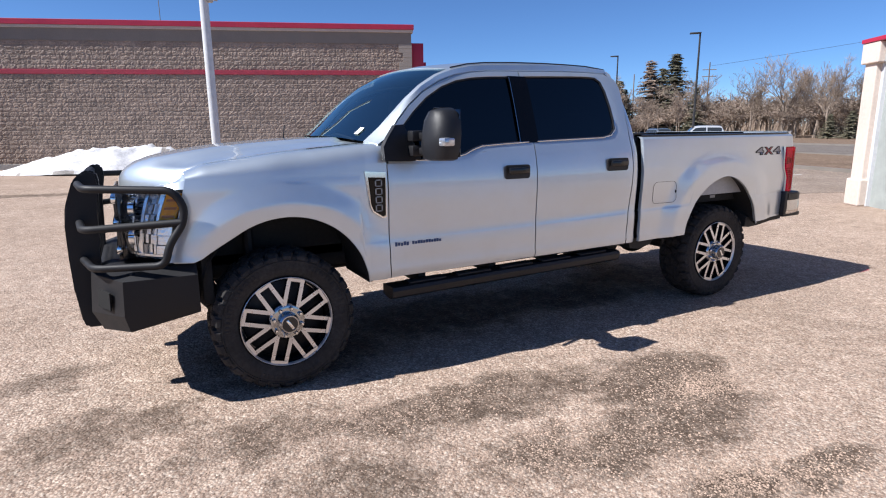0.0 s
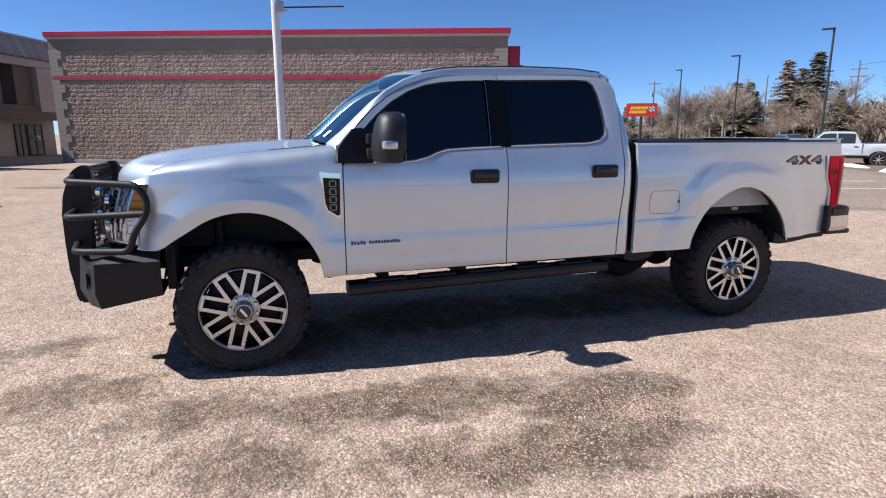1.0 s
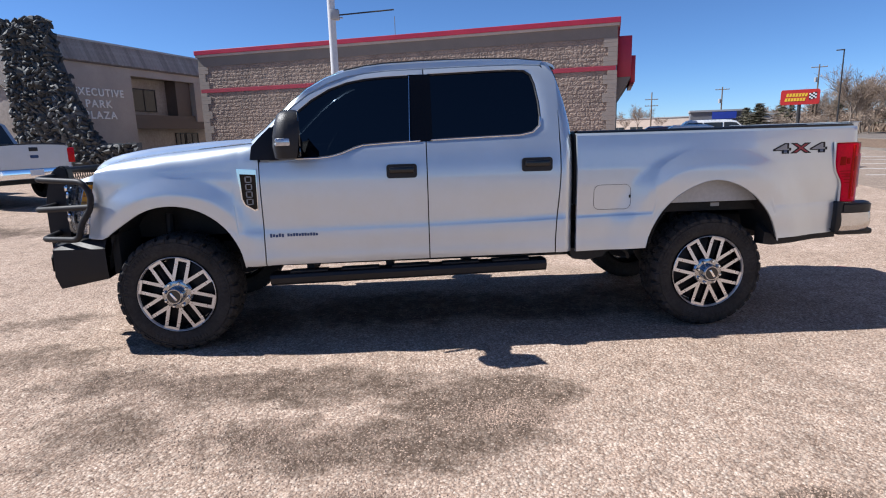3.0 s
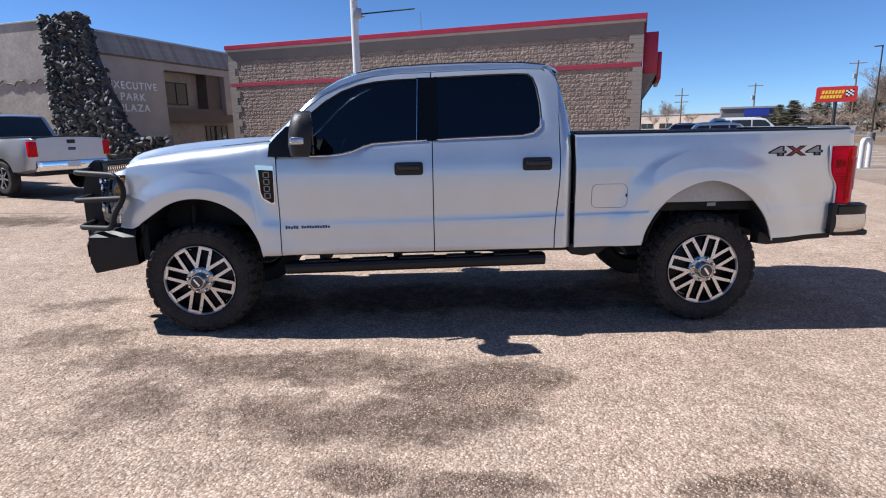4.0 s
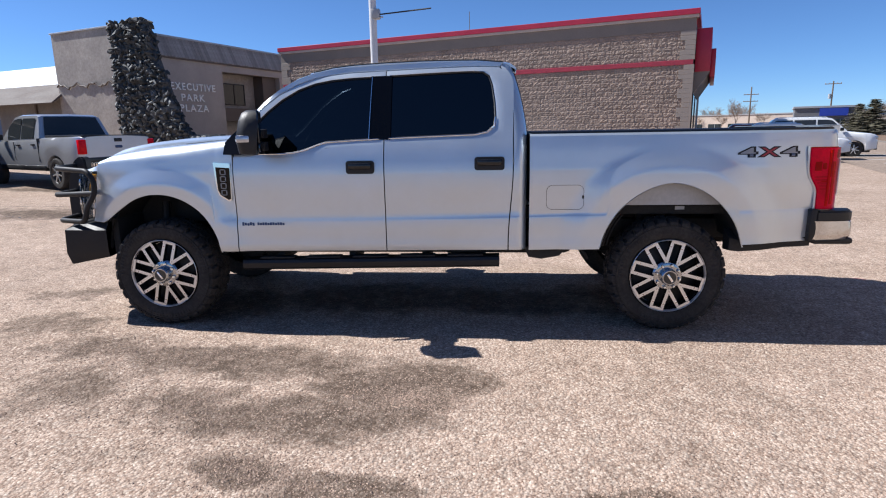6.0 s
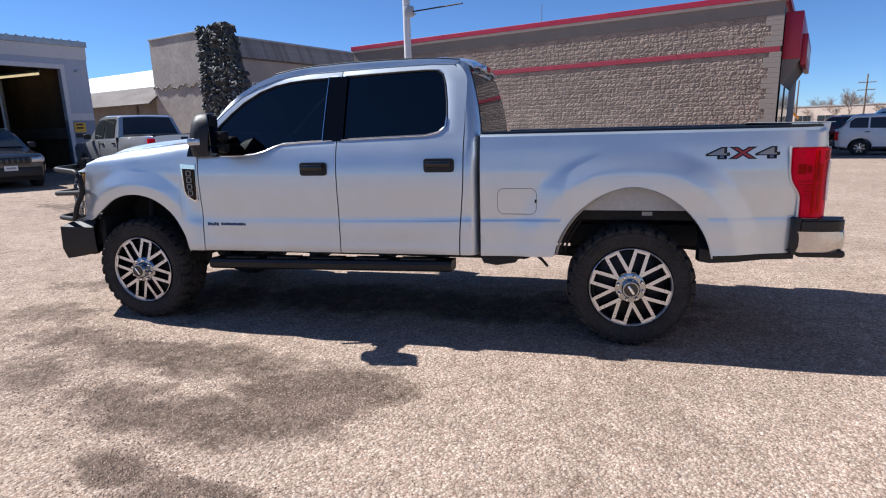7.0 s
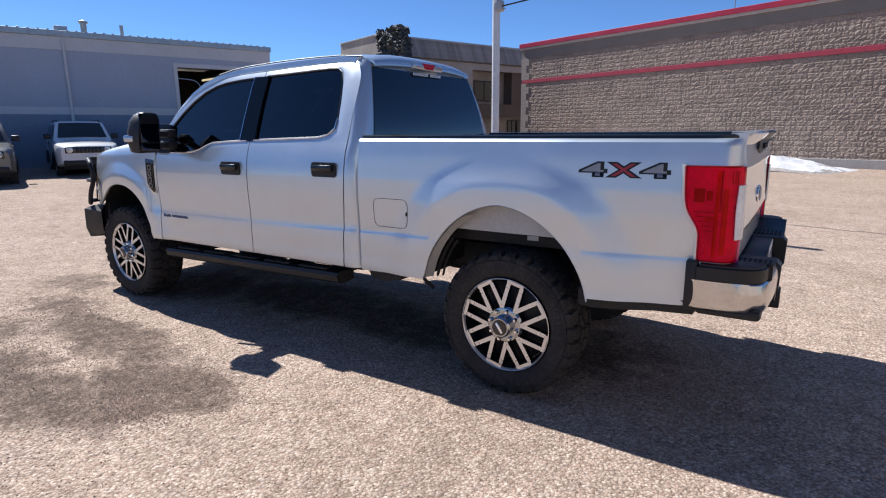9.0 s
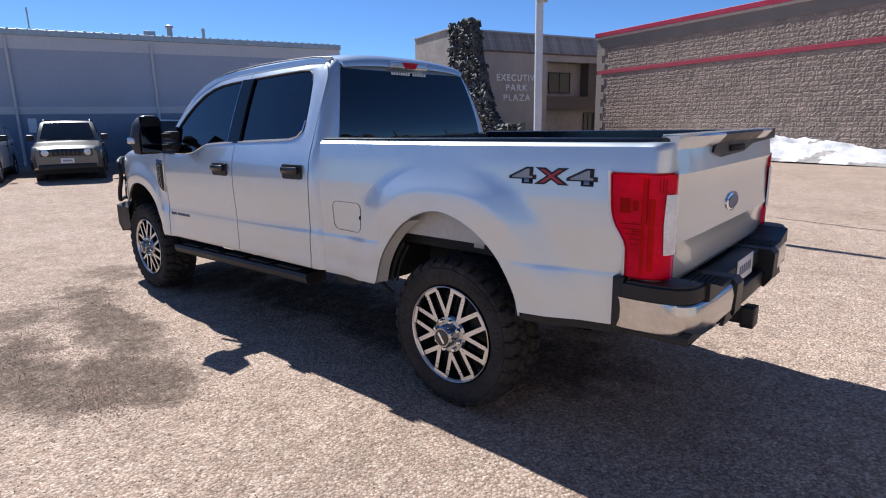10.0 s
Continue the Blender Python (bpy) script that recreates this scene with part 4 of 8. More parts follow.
def arch_xs(k):
    cx, cz, rx, rz, p = ARCH[k]
    return [cx - rx * math.cos(math.pi * i / 36) * 0.9995 for i in range(37)]


def side_panel(xs, zb, zt, rows, s, cab=True, shear=None, lipd=0.025, top=None):
    """A body panel on side s (-1 or 1), from zb(x) to zt(x)."""
    bm = bmesh.new()
    cols = []
    for x in xs:
        lo, hi = zb(x), zt(x)
        col = []
        for z in side_rows(lo, hi, rows, x):
            xx = x + (shear(x, z) if shear else 0)
            col.append((xx, s * side_w(xx, z, cab), z))
        if top:
            col += top(x, col[-1], s)
        cols.append(col)
    add_grid(bm, cols)
    lip(bm, (0, -s, 0), lipd)
    return bm


def hood_edge_z(x):
    return float(np.interp(x, [-0.55, -0.4, 0.0, 0.3, 0.6, 0.8], [1.36, 1.42, 1.475, 1.50, 1.525, 1.535]))


def hood_edge_w(x):
    return 0.775 - 0.06 * max(0.0, (0.1 - x) / 0.6) ** 2


def fender_top(x, last, s):
    w0, z0 = abs(last[1]), last[2]
    w1, z1 = hood_edge_w(x) + 0.003, hood_edge_z(x) - 0.004
    boxy = 0.86 - 0.42 * smooth01((x - 0.05) / 0.6)
    return [(last[0], s * (w1 + (w0 - w1) * max(0.0, math.cos(a)) ** boxy), z0 + (z1 - z0) * math.sin(a) ** (0.5 + 0.5 * boxy)) for a in
            (radians(90 * k / 9) for k in range(1, 10))]


FRONT_RING = [((0.700, 1.390), (0.748, 1.418)), ((0.90, 1.382), (0.92, 1.408)), ((1.10, 1.380), (1.10, 1.408)),
              ((1.19, 1.386), (1.19, 1.416)), ((1.28, 1.400), (1.28, 1.437)), ((1.36, 1.428), (1.36, 1.470)),
              ((1.44, 1.450), (1.43, 1.490)), ((1.66, 1.462), (1.64, 1.502)), ((1.882, 1.470), (1.845, 1.510)),
              ((1.882, 1.62), (1.842, 1.62)), ((1.882, 1.75), (1.838, 1.75)), ((1.882, 1.90), (1.828, 1.90)), ((1.882, 1.995), (1.822, 1.950)),
              ((1.60, 1.985), (1.60, 1.942)), ((1.46, 1.97), (1.45, 1.930)), ((1.32, 1.945), (1.32, 1.908)),
              ((1.18, 1.900), (1.19, 1.866)), ((1.04, 1.832), (1.06, 1.800)), ((0.92, 1.752), (0.95, 1.722)),
              ((0.82, 1.665), (0.86, 1.640)), ((0.74, 1.580), (0.79, 1.562)), ((0.70, 1.510), (0.755, 1.500)), ((0.692, 1.450), (0.742, 1.455))]
REAR_RING = [((1.890, 1.470), (1.922, 1.513)), ((2.15, 1.477), (2.15, 1.520)), ((2.40, 1.484), (2.40, 1.527)),
             ((2.56, 1.488), (2.58, 1.532)), ((2.68, 1.492), (2.675, 1.550)), ((2.868, 1.50), (2.730, 1.595)),
             ((2.872, 1.62), (2.738, 1.66)), ((2.868, 1.75), (2.732, 1.76)), ((2.852, 1.88), (2.712, 1.875)),
             ((2.825, 1.960), (2.688, 1.938)), ((2.765, 2.005), (2.640, 1.970)), ((2.60, 2.012), (2.55, 1.975)), ((2.40, 2.010), (2.40, 1.972)),
             ((2.15, 2.004), (2.15, 1.964)), ((1.890, 1.995), (1.922, 1.955)), ((1.890, 1.90), (1.918, 1.90)), ((1.890, 1.75), (1.915, 1.75)), ((1.890, 1.62), (1.918, 1.62))]


FRONT_RING, REAR_RING = ([tuple((x, up(z)) for x, z in pair) for pair in ring] for ring in (FRONT_RING, REAR_RING))


def ring_line(ring, k):
    return [r[k] for r in ring]


def frame_mesh(ring, s, lipd=0.02):
    bm = bmesh.new()
    rows = []
    for f_ in (0.0, 0.4, 0.8, 1.0):
        row = []
        for (ox, oz), (ix, iz) in ring:
            x, z = ox + (ix - ox) * f_, oz + (iz - oz) * f_
            row.append((x, s * (side_w(x, z) - (0.008 if f_ == 1.0 else 0)), z))
        rows.append(row)
    add_grid(bm, rows, True)
    lip(bm, (0, -s, 0), lipd)
    return bm


def pane_mesh(outline, s, inset=0.016):
    """A gently bowed pane within an outline on the side."""
    bm = bmesh.new()
    cx = sum(p[0] for p in outline) / len(outline)
    cz = sum(p[1] for p in outline) / len(outline)
    rows = []
    for f_ in (1.0, 0.75, 0.5, 0.25, 0.02):
        rows.append([(cx + (x - cx) * f_, s * (side_w(cx + (x - cx) * f_, cz + (z - cz) * f_) - inset), cz + (z - cz) * f_) for x, z in outline])
    vv = add_grid(bm, rows, True)
    bm.faces.new(vv[-1])
    return bm


def trim_strip(pts, s, r=0.007, off=0.004):
    return tube([(x, s * (side_w(x, z) + off), z) for x, z in pts], r, 6)


def tyre_rings():
    """Rings of a mud-terrain tyre: smooth bead, raised bars on the wall, shoulder lugs and zig-zag tread blocks."""
    pitch, per = 30, 14
    n = pitch * per
    wall = [(0.268, 0.04), (0.285, 0.012), (0.310, 0.000), (0.333, -0.003), (0.336, -0.0031), (0.358, -0.0033), (0.361, -0.003), (0.370, -0.002), (0.372, -0.006),
            (0.377, -0.005), (0.379, 0.000), (0.384, 0.001), (0.387, 0.0015), (0.404, 0.006), (0.409, 0.012)]
    tread = [0.018 + 0.266 * i / 44 for i in range(45)]
    rings = []
    for r_, y in wall:
        ring = []
        for k in range(n):
            rr, yy = r_, y
            lug = k % per < 9
            long_one = (k // per) % 2 == 0
            if 0.335 < r_ < 0.360 and (k % 140) < 72 and (k % 140) // 5 != 7 and k % 5 < 3:
                yy -= 0.0035
            if r_ > 0.386 or (r_ > 0.3835 and long_one):
                yy -= 0.0085 if lug else 0.0
                rr -= 0.0 if lug else 0.008
            a = 2 * math.pi * k / n
            ring.append((rr * math.cos(a), yy, rr * math.sin(a)))
        rings.append(ring)
    for i, y in enumerate(tread):
        w_ = (y - 0.151) / 0.133
        u = abs(w_)
        ring = []
        for k in range(n):
            ph = k / per

            def zig(v):
                return abs((v % 1.0) * 2 - 1) * 2 - 1
            near = min(abs(w_ - 0.12 * zig(ph * 0.5)), abs(w_ - 0.52 - 0.11 * zig(ph + 0.2)), abs(w_ + 0.52 - 0.11 * zig(ph + 0.7)))
            slant = 0.75 * w_ if u < 0.52 else 0.25 * u
            cut = (ph + slant + (0.5 if w_ > 0 else 0.0) + (0.22 if u > 0.52 else 0.0)) % 1.0
            sipe = (ph * 2 - 0.9 * w_) % 1.0
            high = near > 0.062 and cut > (0.17 if u < 0.6 else 0.26)
            fine_cut = high and u < 0.85 and sipe < 0.10
            r_ = (0.427 if high else 0.405) - (0.007 if fine_cut else 0.0) - 0.010 * max(0.0, (u - 0.7) / 0.3) ** 2
            a = 2 * math.pi * k / n
            ring.append((r_ * math.cos(a), y, r_ * math.sin(a)))
        rings.append(ring)
    for r_, y in ((0.405, 0.294), (0.392, 0.300), (0.365, 0.306), (0.32, 0.302), (0.285, 0.288), (0.268, 0.26)):
        rings.append([(r_ * math.cos(2 * math.pi * k / n), y, r_ * math.sin(2 * math.pi * k / n)) for k in range(n)])
    return rings


def build_wheel(parent, m, meshes):
    """Wheel with its outer face towards -y; x and z in its plane."""
    if not meshes:
        bm = bmesh.new()
        add_grid(bm, tyre_rings(), True)
        meshes["tyre"] = part("tyre", bm, RUBBER, None, smooth=30)
        bm = bmesh.new()
        add_lathe(bm, [(0.272, 0.012), (0.2755, 0.004), (0.2730, 0.002), (0.2700, 0.005), (0.264, 0.022), (0.250, 0.05), (0.246, 0.20), (0.262, 0.27), (0.272, 0.285)], 64)
        for fc in bm.faces:
            fc.material_index = 0 if min(v.co.y for v in fc.verts) < 0.012 and fc.calc_center_median().y < 0.016 else 1
        meshes["rim"] = part("rim", bm, [MACHINED, GLOSS_BLACK], None, smooth=30)
        bm = bmesh.new()
        add_lathe(bm, [(0.001, 0.075), (0.20, 0.085), (0.245, 0.10), (0.245, 0.13), (0.001, 0.13)], 40)
        meshes["brake"] = part("brake_disc", bm, mat("brake_iron", (0.035, 0.035, 0.037), 0.5, metal=0.8, var=0.3), None)
        bm = bmesh.new()
        add_prism(bm, [(-0.0125, 0.095), (0.0125, 0.095), (0.0115, 0.266), (-0.0115, 0.266)], 0.012, 0.050)
        bmesh.ops.recalc_face_normals(bm, faces=bm.faces)
        for fc in bm.faces:
            fc.material_index = 0 if fc.normal.y < -0.7 else 1
        bmesh.ops.rotate(bm, verts=bm.verts, cent=(0, 0.012, 0.18), matrix=Matrix.Rotation(radians(-3), 3, "X"))
        meshes["spoke"] = part("spoke", bm, [MACHINED, GLOSS_BLACK], None, smooth=0, recalc=False)
        bm = box(-0.052, 0.052, 0.010, 0.045, 0.247, 0.266)
        for fc in bm.faces:
            fc.material_index = 0 if fc.normal.y < -0.7 or fc.calc_center_median().y < 0.011 else 1
        meshes["bridge"] = part("spoke_bridge", bm, [MACHINED, GLOSS_BLACK], None, smooth=0)
        bm = bmesh.new()
        add_lathe(bm, [(0.112, 0.05), (0.110, 0.020), (0.100, 0.008), (0.085, 0.004), (0.064, 0.004), (0.061, -0.040), (0.053, -0.050), (0.001, -0.052)], 40)
        meshes["hub"] = part("hub_cap", bm, DARK_CHROME, None, smooth=30)
        bm = bmesh.new()
        add_lathe(bm, [(0.046, -0.0505), (0.044, -0.055), (0.001, -0.0555)], 32)
        meshes["cap"] = part("centre_badge", bm, GLOSS_BLACK, None)
        bm = box(-0.034, 0.034, -0.058, -0.0552, -0.008, 0.008, 0.003)
        meshes["bar"] = part("badge_bar", bm, CHROME, None)
        bm = bmesh.new()
        add_lathe(bm, [(0.013, 0.01), (0.013, -0.014), (0.008, -0.022), (0.001, -0.023)], 8)
        meshes["nut"] = part("lug_nut", bm, CHROME, None, smooth=30)
    wheel = share("wheel", meshes["rim"], parent, m)
    wheel["label"] = "black twin-spoke alloy wheel with machined faces and mud-terrain tyre"
    share("tyre", meshes["tyre"], wheel, Matrix())
    share("brake_disc", meshes["brake"], wheel, Matrix())
    share("hub_cap", meshes["hub"], wheel, Matrix())
    share("centre_badge", meshes["cap"], wheel, Matrix())
    share("badge_bar", meshes["bar"], wheel, Matrix.Rotation(radians(56), 4, "Y"))
    for k in range(8):
        turn = Matrix.Rotation(radians(45 * k + 15), 4, "Y")
        for d, lean in ((-0.042, 0.3), (0.042, -0.3)):
            share("spoke", meshes["spoke"], wheel, turn @ Matrix.Translation((d, 0, 0)) @ Matrix.Rotation(radians(lean), 4, "Y"))
        share("spoke_bridge", meshes["bridge"], wheel, turn)
        share("lug_nut", meshes["nut"], wheel, turn @ Matrix.Translation((0, 0.004, 0.085)))
    return wheel


def build_truck():
    tr = root("pickup_truck", TRUCK, label="silver crew-cab pickup truck with black brush guard parked on gravelly asphalt", category="pickup truck")

    for s in (-1, 1):
        # front fender
        def fender_bottom(x):
            return arch_z(x, 0.872 if x < 0 else 0.640)
        shear = lambda x, z: -0.26 * (1.34 - z) * smooth01((-0.25 - x) / 0.25) if z < 1.34 else 0.0
        xs = sorted(set([-0.50, -0.49] + arch_xs(0) + [0.545, 0.58, 0.63, 0.682]))
        xs = [x for x in xs if x >= -0.50]
        fd = part("front_fender", side_panel(xs, fender_bottom, lambda x: 1.34, 18, s, shear=shear, top=fender_top), SILVER, tr)
        # doors
        for nm, ring, x0, x1, lean in (("front_door", FRONT_RING, 0.690, 1.882, 0.0), ("rear_door", REAR_RING, 1.890, 2.868, -0.035)):
            o = ring_line(ring, 0)
            nb = 9 if nm == "front_door" else 6
            bx, bz = [p[0] for p in o[:nb]], [p[1] for p in o[:nb]]
            if nm == "front_door":
                bx, bz = [0.690] + bx, [1.392] + bz
            top_z = lambda x, bx=bx, bz=bz: float(np.interp(x, bx, bz)) + 0.0005
            sh = (lambda x, z: -0.036 * smooth01((1.30 - z) / 0.6) * smooth01((x - 2.3) / 0.5)) if nm == "rear_door" else None
            dr = part(nm, side_panel(spaced(x0, x1, 0.05), lambda x: 0.640 + 0.006 * (x - 0.7), top_z, 22, s, shear=sh), SILVER, tr)
            part("window_frame", frame_mesh(ring, s), SILVER, dr)
            inner = ring_line(ring, 1)
            pane = part("window_pane", outward(pane_mesh(inner, s), (0, s, 0)), TINT, dr, "dark tinted window glass", recalc=False)
            pane.visible_shadow = True
            belt = inner[:9] if nm == "front_door" else inner[:7]
            part("belt_moulding", trim_strip(belt, s, 0.0045, 0.001), CHROME, dr, "bright belt moulding")
            # the seal round the glass
            part("window_seal", trim_strip(inner + inner[:1], s, 0.009, -0.012), BLACK_TRIM, dr)
            hx = (1.592, 1.812) if nm == "front_door" else (2.580, 2.806)
            hz = (1.300, 1.335)[0] if nm == "front_door" else 1.318
            w = side_w(sum(hx) / 2, hz)
            bm = bmesh.new()
            add_prism(bm, rounded(hx[0], hx[1], hz - 0.050, hz + 0.050, 0.022), s * (w + 0.002), s * (w + 0.012))
            hd = part("door_handle", bm, BLACK_TRIM, dr, "black door handle")
            bm = box(hx[0] + 0.02, hx[1] - 0.02, min(s * (w + 0.018), s * (w + 0.042)), max(s * (w + 0.018), s * (w + 0.042)), hz - 0.014, hz + 0.034, 0.012)
            part("grip", bm, GRIP_BLACK, hd)
        # black centre pillar cover with a bright edge
        bm = bmesh.new()
        add_grid(bm, [[(x, s * (side_w(x, z) + 0.003), z) for z in spaced(1.505, up(1.958), 0.05)] for x in (1.772, 1.85, 1.935)])
        lip(bm, (0, -s, 0), 0.006)
        part("pillar_cover", bm, PIANO, tr, "gloss black centre pillar cover")
        part("pillar_strip", tube([(1.766 + 0.012 * (z - 1.5) / 0.45, s * (side_w(1.77, z) + 0.004), z) for z in spaced(1.508, up(1.950), 0.06)], 0.0025, 6), CHROME, tr)
        # cab corner with the back pillar and half the rear wall
        bm = bmesh.new()
        rows = []
        zs = side_rows(0.652, 1.50, 20, 2.92) + spaced(1.53, up(2.035), 0.035)
        for z in zs:
            w = side_w(2.87, z)
            x0 = 2.876 - 0.035 * smooth01((1.30 - z) / 0.6) - (0.11 * ((z - 1.91) / 0.16) ** 2 if z > 1.91 else 0)
            xb = 2.978 - (0.11 * ((z - 1.50) / 0.535) ** 1.6 if z > 1.50 else 0)
            row = [(x0, s * w, z), (x0 + (xb - 0.09 - x0) * 0.5, s * w, z), (xb - 0.085, s * w, z)]
            rr = 0.085
            for k in range(1, 9):
                a = radians(90 * k / 8)
                row.append((xb - rr + rr * math.sin(a), s * (w - rr * (1 - math.cos(a)) * 1.1), z))
            for k in range(1, 5):
                row.append((xb, s * (w - rr * 1.1) * (1 - k / 4), z))
            rows.append(row)
        add_grid(bm, rows)
        part("cab_corner", bm, SILVER, tr)
        # windscreen pillar and roof rail
        bm = bmesh.new()
        a_out = [(0.650, 1.518), (0.700, 1.548), (0.750, 1.600), (0.815, 1.675), (0.915, 1.762), (1.035, 1.842), (1.175, 1.910), (1.315, 1.955), (1.455, 1.980), (1.60, 1.996),
                 (1.88, 2.006), (2.15, 2.015), (2.40, 2.021), (2.60, 2.023), (2.775, 2.016)]
        a_out = [(x, up(z)) for x, z in a_out]
        rows = [[(x, s * side_w(x, z), z) for x, z in a_out]]
        ins = [(0.60, 0.785, 1.535), (0.645, 0.785, 1.572), (0.71, 0.782, 1.625), (0.80, 0.772, 1.705), (0.91, 0.757, 1.795), (1.03, 0.738, 1.878), (1.165, 0.716, 1.950), (1.30, 0.693, 1.998), (1.45, 0.668, 2.030),
               (1.60, 0.650, 2.048), (1.88, 0.640, 2.062), (2.15, 0.638, 2.068), (2.40, 0.638, 2.068), (2.60, 0.638, 2.064), (2.80, 0.640, 2.045)]
        ins = [(x, w, up(z)) for x, w, z in ins]
        mid = []
        for (x, z), (xi, wi, zi) in zip(a_out, ins):
            w = side_w(x, z)
            bow = 0.3 + 0.7 * smooth01((x - 0.70) / 0.3)
            mid.append(((x + xi) / 2, s * ((w + wi) / 2 + 0.020 * bow), (z + zi) / 2 + 0.012 * bow))
        rows += [mid, [(x, s * w, z) for x, w, z in ins]]
        add_grid(bm, rows)
        lip(bm, (0, -s * 0.6, -0.8), 0.02)
        part("windscreen_pillar", bm, SILVER, tr)
        part("roof_moulding", tube([(x, s * (w + 0.012), z + 0.004) for x, w, z in ins[7:]], 0.005, 6), BLACK_TRIM, tr, "black moulding along the roof edge")
        # bed side with rounded tail corner
        def bed_bottom(x):
            return arch_z(x, float(np.interp(x, [2.99, 3.5, 4.5, 5.0, 5.25], [0.652, 0.664, 0.694, 0.715, 0.735])))
        bm = bmesh.new()
        cols = []
        xs = sorted(set(spaced(2.995, 3.50, 0.03) + arch_xs(1) + spaced(4.575, 5.155, 0.03)))
        contour = [(x, 0.0, 1.0) for x in xs] + [(5.155 + 0.075 * math.sin(a), 0.075 * (1 - math.cos(a)), 1.0) for a in (radians(90 * k / 8) for k in range(1, 9))]
        contour += [(5.232, 0.084, 1.0), (5.233, 0.092, 1.0)]
        for x, dw, _ in contour:
            lo, hi = bed_bottom(min(x, 5.2)), 1.512
            col = []
            for z in side_rows(lo, hi, 38, x):
                col.append((x, s * (side_w(min(x, 5.10), z, False) - dw), z))
            col.append((x, s * (side_w(min(x, 5.10), 1.512, False) - dw - 0.015), 1.527))
            col.append((x, s * (side_w(min(x, 5.10), 1.512, False) - dw - 0.04), 1.532))
            cols.append(col)
        add_grid(bm, cols)
        lip(bm, (0, -s, 0), 0.03)
        bed = part("bed_side", bm, SILVER, tr)
        # rail cap
        bm = bmesh.new()
        rows = []
        for x, dw in [(3.004, 0), (3.4, 0), (3.8, 0), (4.2, 0), (4.5, 0), (4.8, 0), (4.95, 0), (5.08, 0.0), (5.17, 0.012), (5.215, 0.04)]:
            wo = side_w(min(x, 5.10), 1.512, False) - 0.026 - dw
            rows.append([(x, s * w_, z) for w_, z in ((wo, 1.530), (wo - 0.002, 1.543), (wo - 0.012, 1.549), (0.86 - dw, 1.549), (0.848 - dw, 1.545), (0.845 - dw, 1.49))])
        add_grid(bm, rows)
        part("rail_cap", bm, GRIP_BLACK, bed, "black plastic bed rail cap")
        # arch lip
        for k in (0, 1):
            pts = []
            cx, cz, rx, rz, p = ARCH[k]
            for x in arch_xs(k):
                fl = (0.872 if x < 0 else 0.632) if k == 0 else 0.68
                z = arch_z(x, fl)
                xx = x + (shear(x, z) if k == 0 else 0)
                if k == 0 and x < -0.50:
                    continue
                pts.append((xx, s * (side_w(xx, z, k == 0) - 0.006), z))
            part("arch_edge", tube(pts, 0.006, 6), SILVER, fd if k == 0 else bed)
            # liner
            bm = bmesh.new()
            rows = []
            for x in arch_xs(k):
                fl = 0.62 if k == 0 else 0.66
                z = arch_z(x, fl) + 0.01
                w = side_w(x, z, k == 0) - 0.02
                rows.append([(x, s * w, z), (x, s * (w - 0.05), z + 0.03), (x, s * 0.50, z + 0.04)])
            add_grid(bm, rows)
            part("wheel_well", bm, LINER if k == 0 else DARK_UNDER, tr)
        # painted inner bed wall above the rear wheel
        bm = box(3.50, 4.56, min(s * 0.865, s * 0.88), max(s * 0.865, s * 0.88), 0.985, 1.20)
        part("inner_bed_wall", bm, WELL_PAINT, tr)
        # painted flange inside the arch, with two pressed ridges down its front
        cx, cz, rx, rz, pw = ARCH[1]
        for inset, depth, rad, nm in ((0.010, 0.0, 0.0, "well_flange"), (0.045, 0.03, 0.010, "flange_ridge"), (0.075, 0.045, 0.008, "flange_ridge")):
            pts = []
            for k in range(15):
                a_ = radians(180 - 62 * k / 14)
                ca, sa = abs(math.cos(a_)) ** (2 / pw), abs(math.sin(a_)) ** (2 / pw)
                pts.append((cx - (rx - inset) * ca, max(0.675, cz + (rz - inset) * sa)))
            bm = bmesh.new()
            if rad:
                add_tube(bm, [(x, s * (0.925 - depth), z) for x, z in pts[:10]], rad, 6)
            else:
                add_grid(bm, [[(x, s * (side_w(x, z, False) - 0.012), z), (x + 0.012, s * 0.935, z - 0.004), (x + 0.018, s * 0.918, z - 0.008)] for x, z in pts])
            part(nm, bm, LINER if rad else WELL_PAINT, tr)
        rail = part("frame_rail", box(3.50, 4.75, min(s * 0.70, s * 0.78), max(s * 0.70, s * 0.78), 0.90, 0.975, 0.008), DARK_UNDER, tr, "dark frame member above the wheel")
        part("rail_label", box(4.13, 4.20, min(s * 0.780, s * 0.783), max(s * 0.780, s * 0.783), 0.935, 0.962), TRIM_GREY, rail, "small pale label")
        # fuel door
        if s < 0:
            ol = rounded(3.122, 3.398, 0.966, 1.150, 0.045, 6)
            pts = [(x, s * (side_w(x, z, False) + 0.0015), z) for x, z in ol + ol[:1]]
            fdr = part("fuel_door", tube(pts, 0.0013, 5), DARK_UNDER, bed, "fuel door outline with release notch")
            part("release_notch", box(3.386, 3.400, s * 0.985 - 0.002, s * 0.985 + 0.008, 1.048, 1.072, 0.003), DARK_UNDER, fdr)
        # side vent badge with the model plate
        bw = lambda x, z: side_w(x, z)
        ol = [(0.528, 1.352), (0.668, 1.342), (0.664, 1.055), (0.640, 1.046), (0.572, 1.090), (0.556, 1.13), (0.545, 1.20)]
        bm = bmesh.new()
        a = [bm.verts.new((x, s * (bw(x, z) + 0.006), z)) for x, z in ol]
        b = [bm.verts.new((x, s * (bw(x, z) + 0.016), z)) for x, z in ol]
        bm.faces.new(b)
        for i in range(len(ol)):
            j = (i + 1) % len(ol)
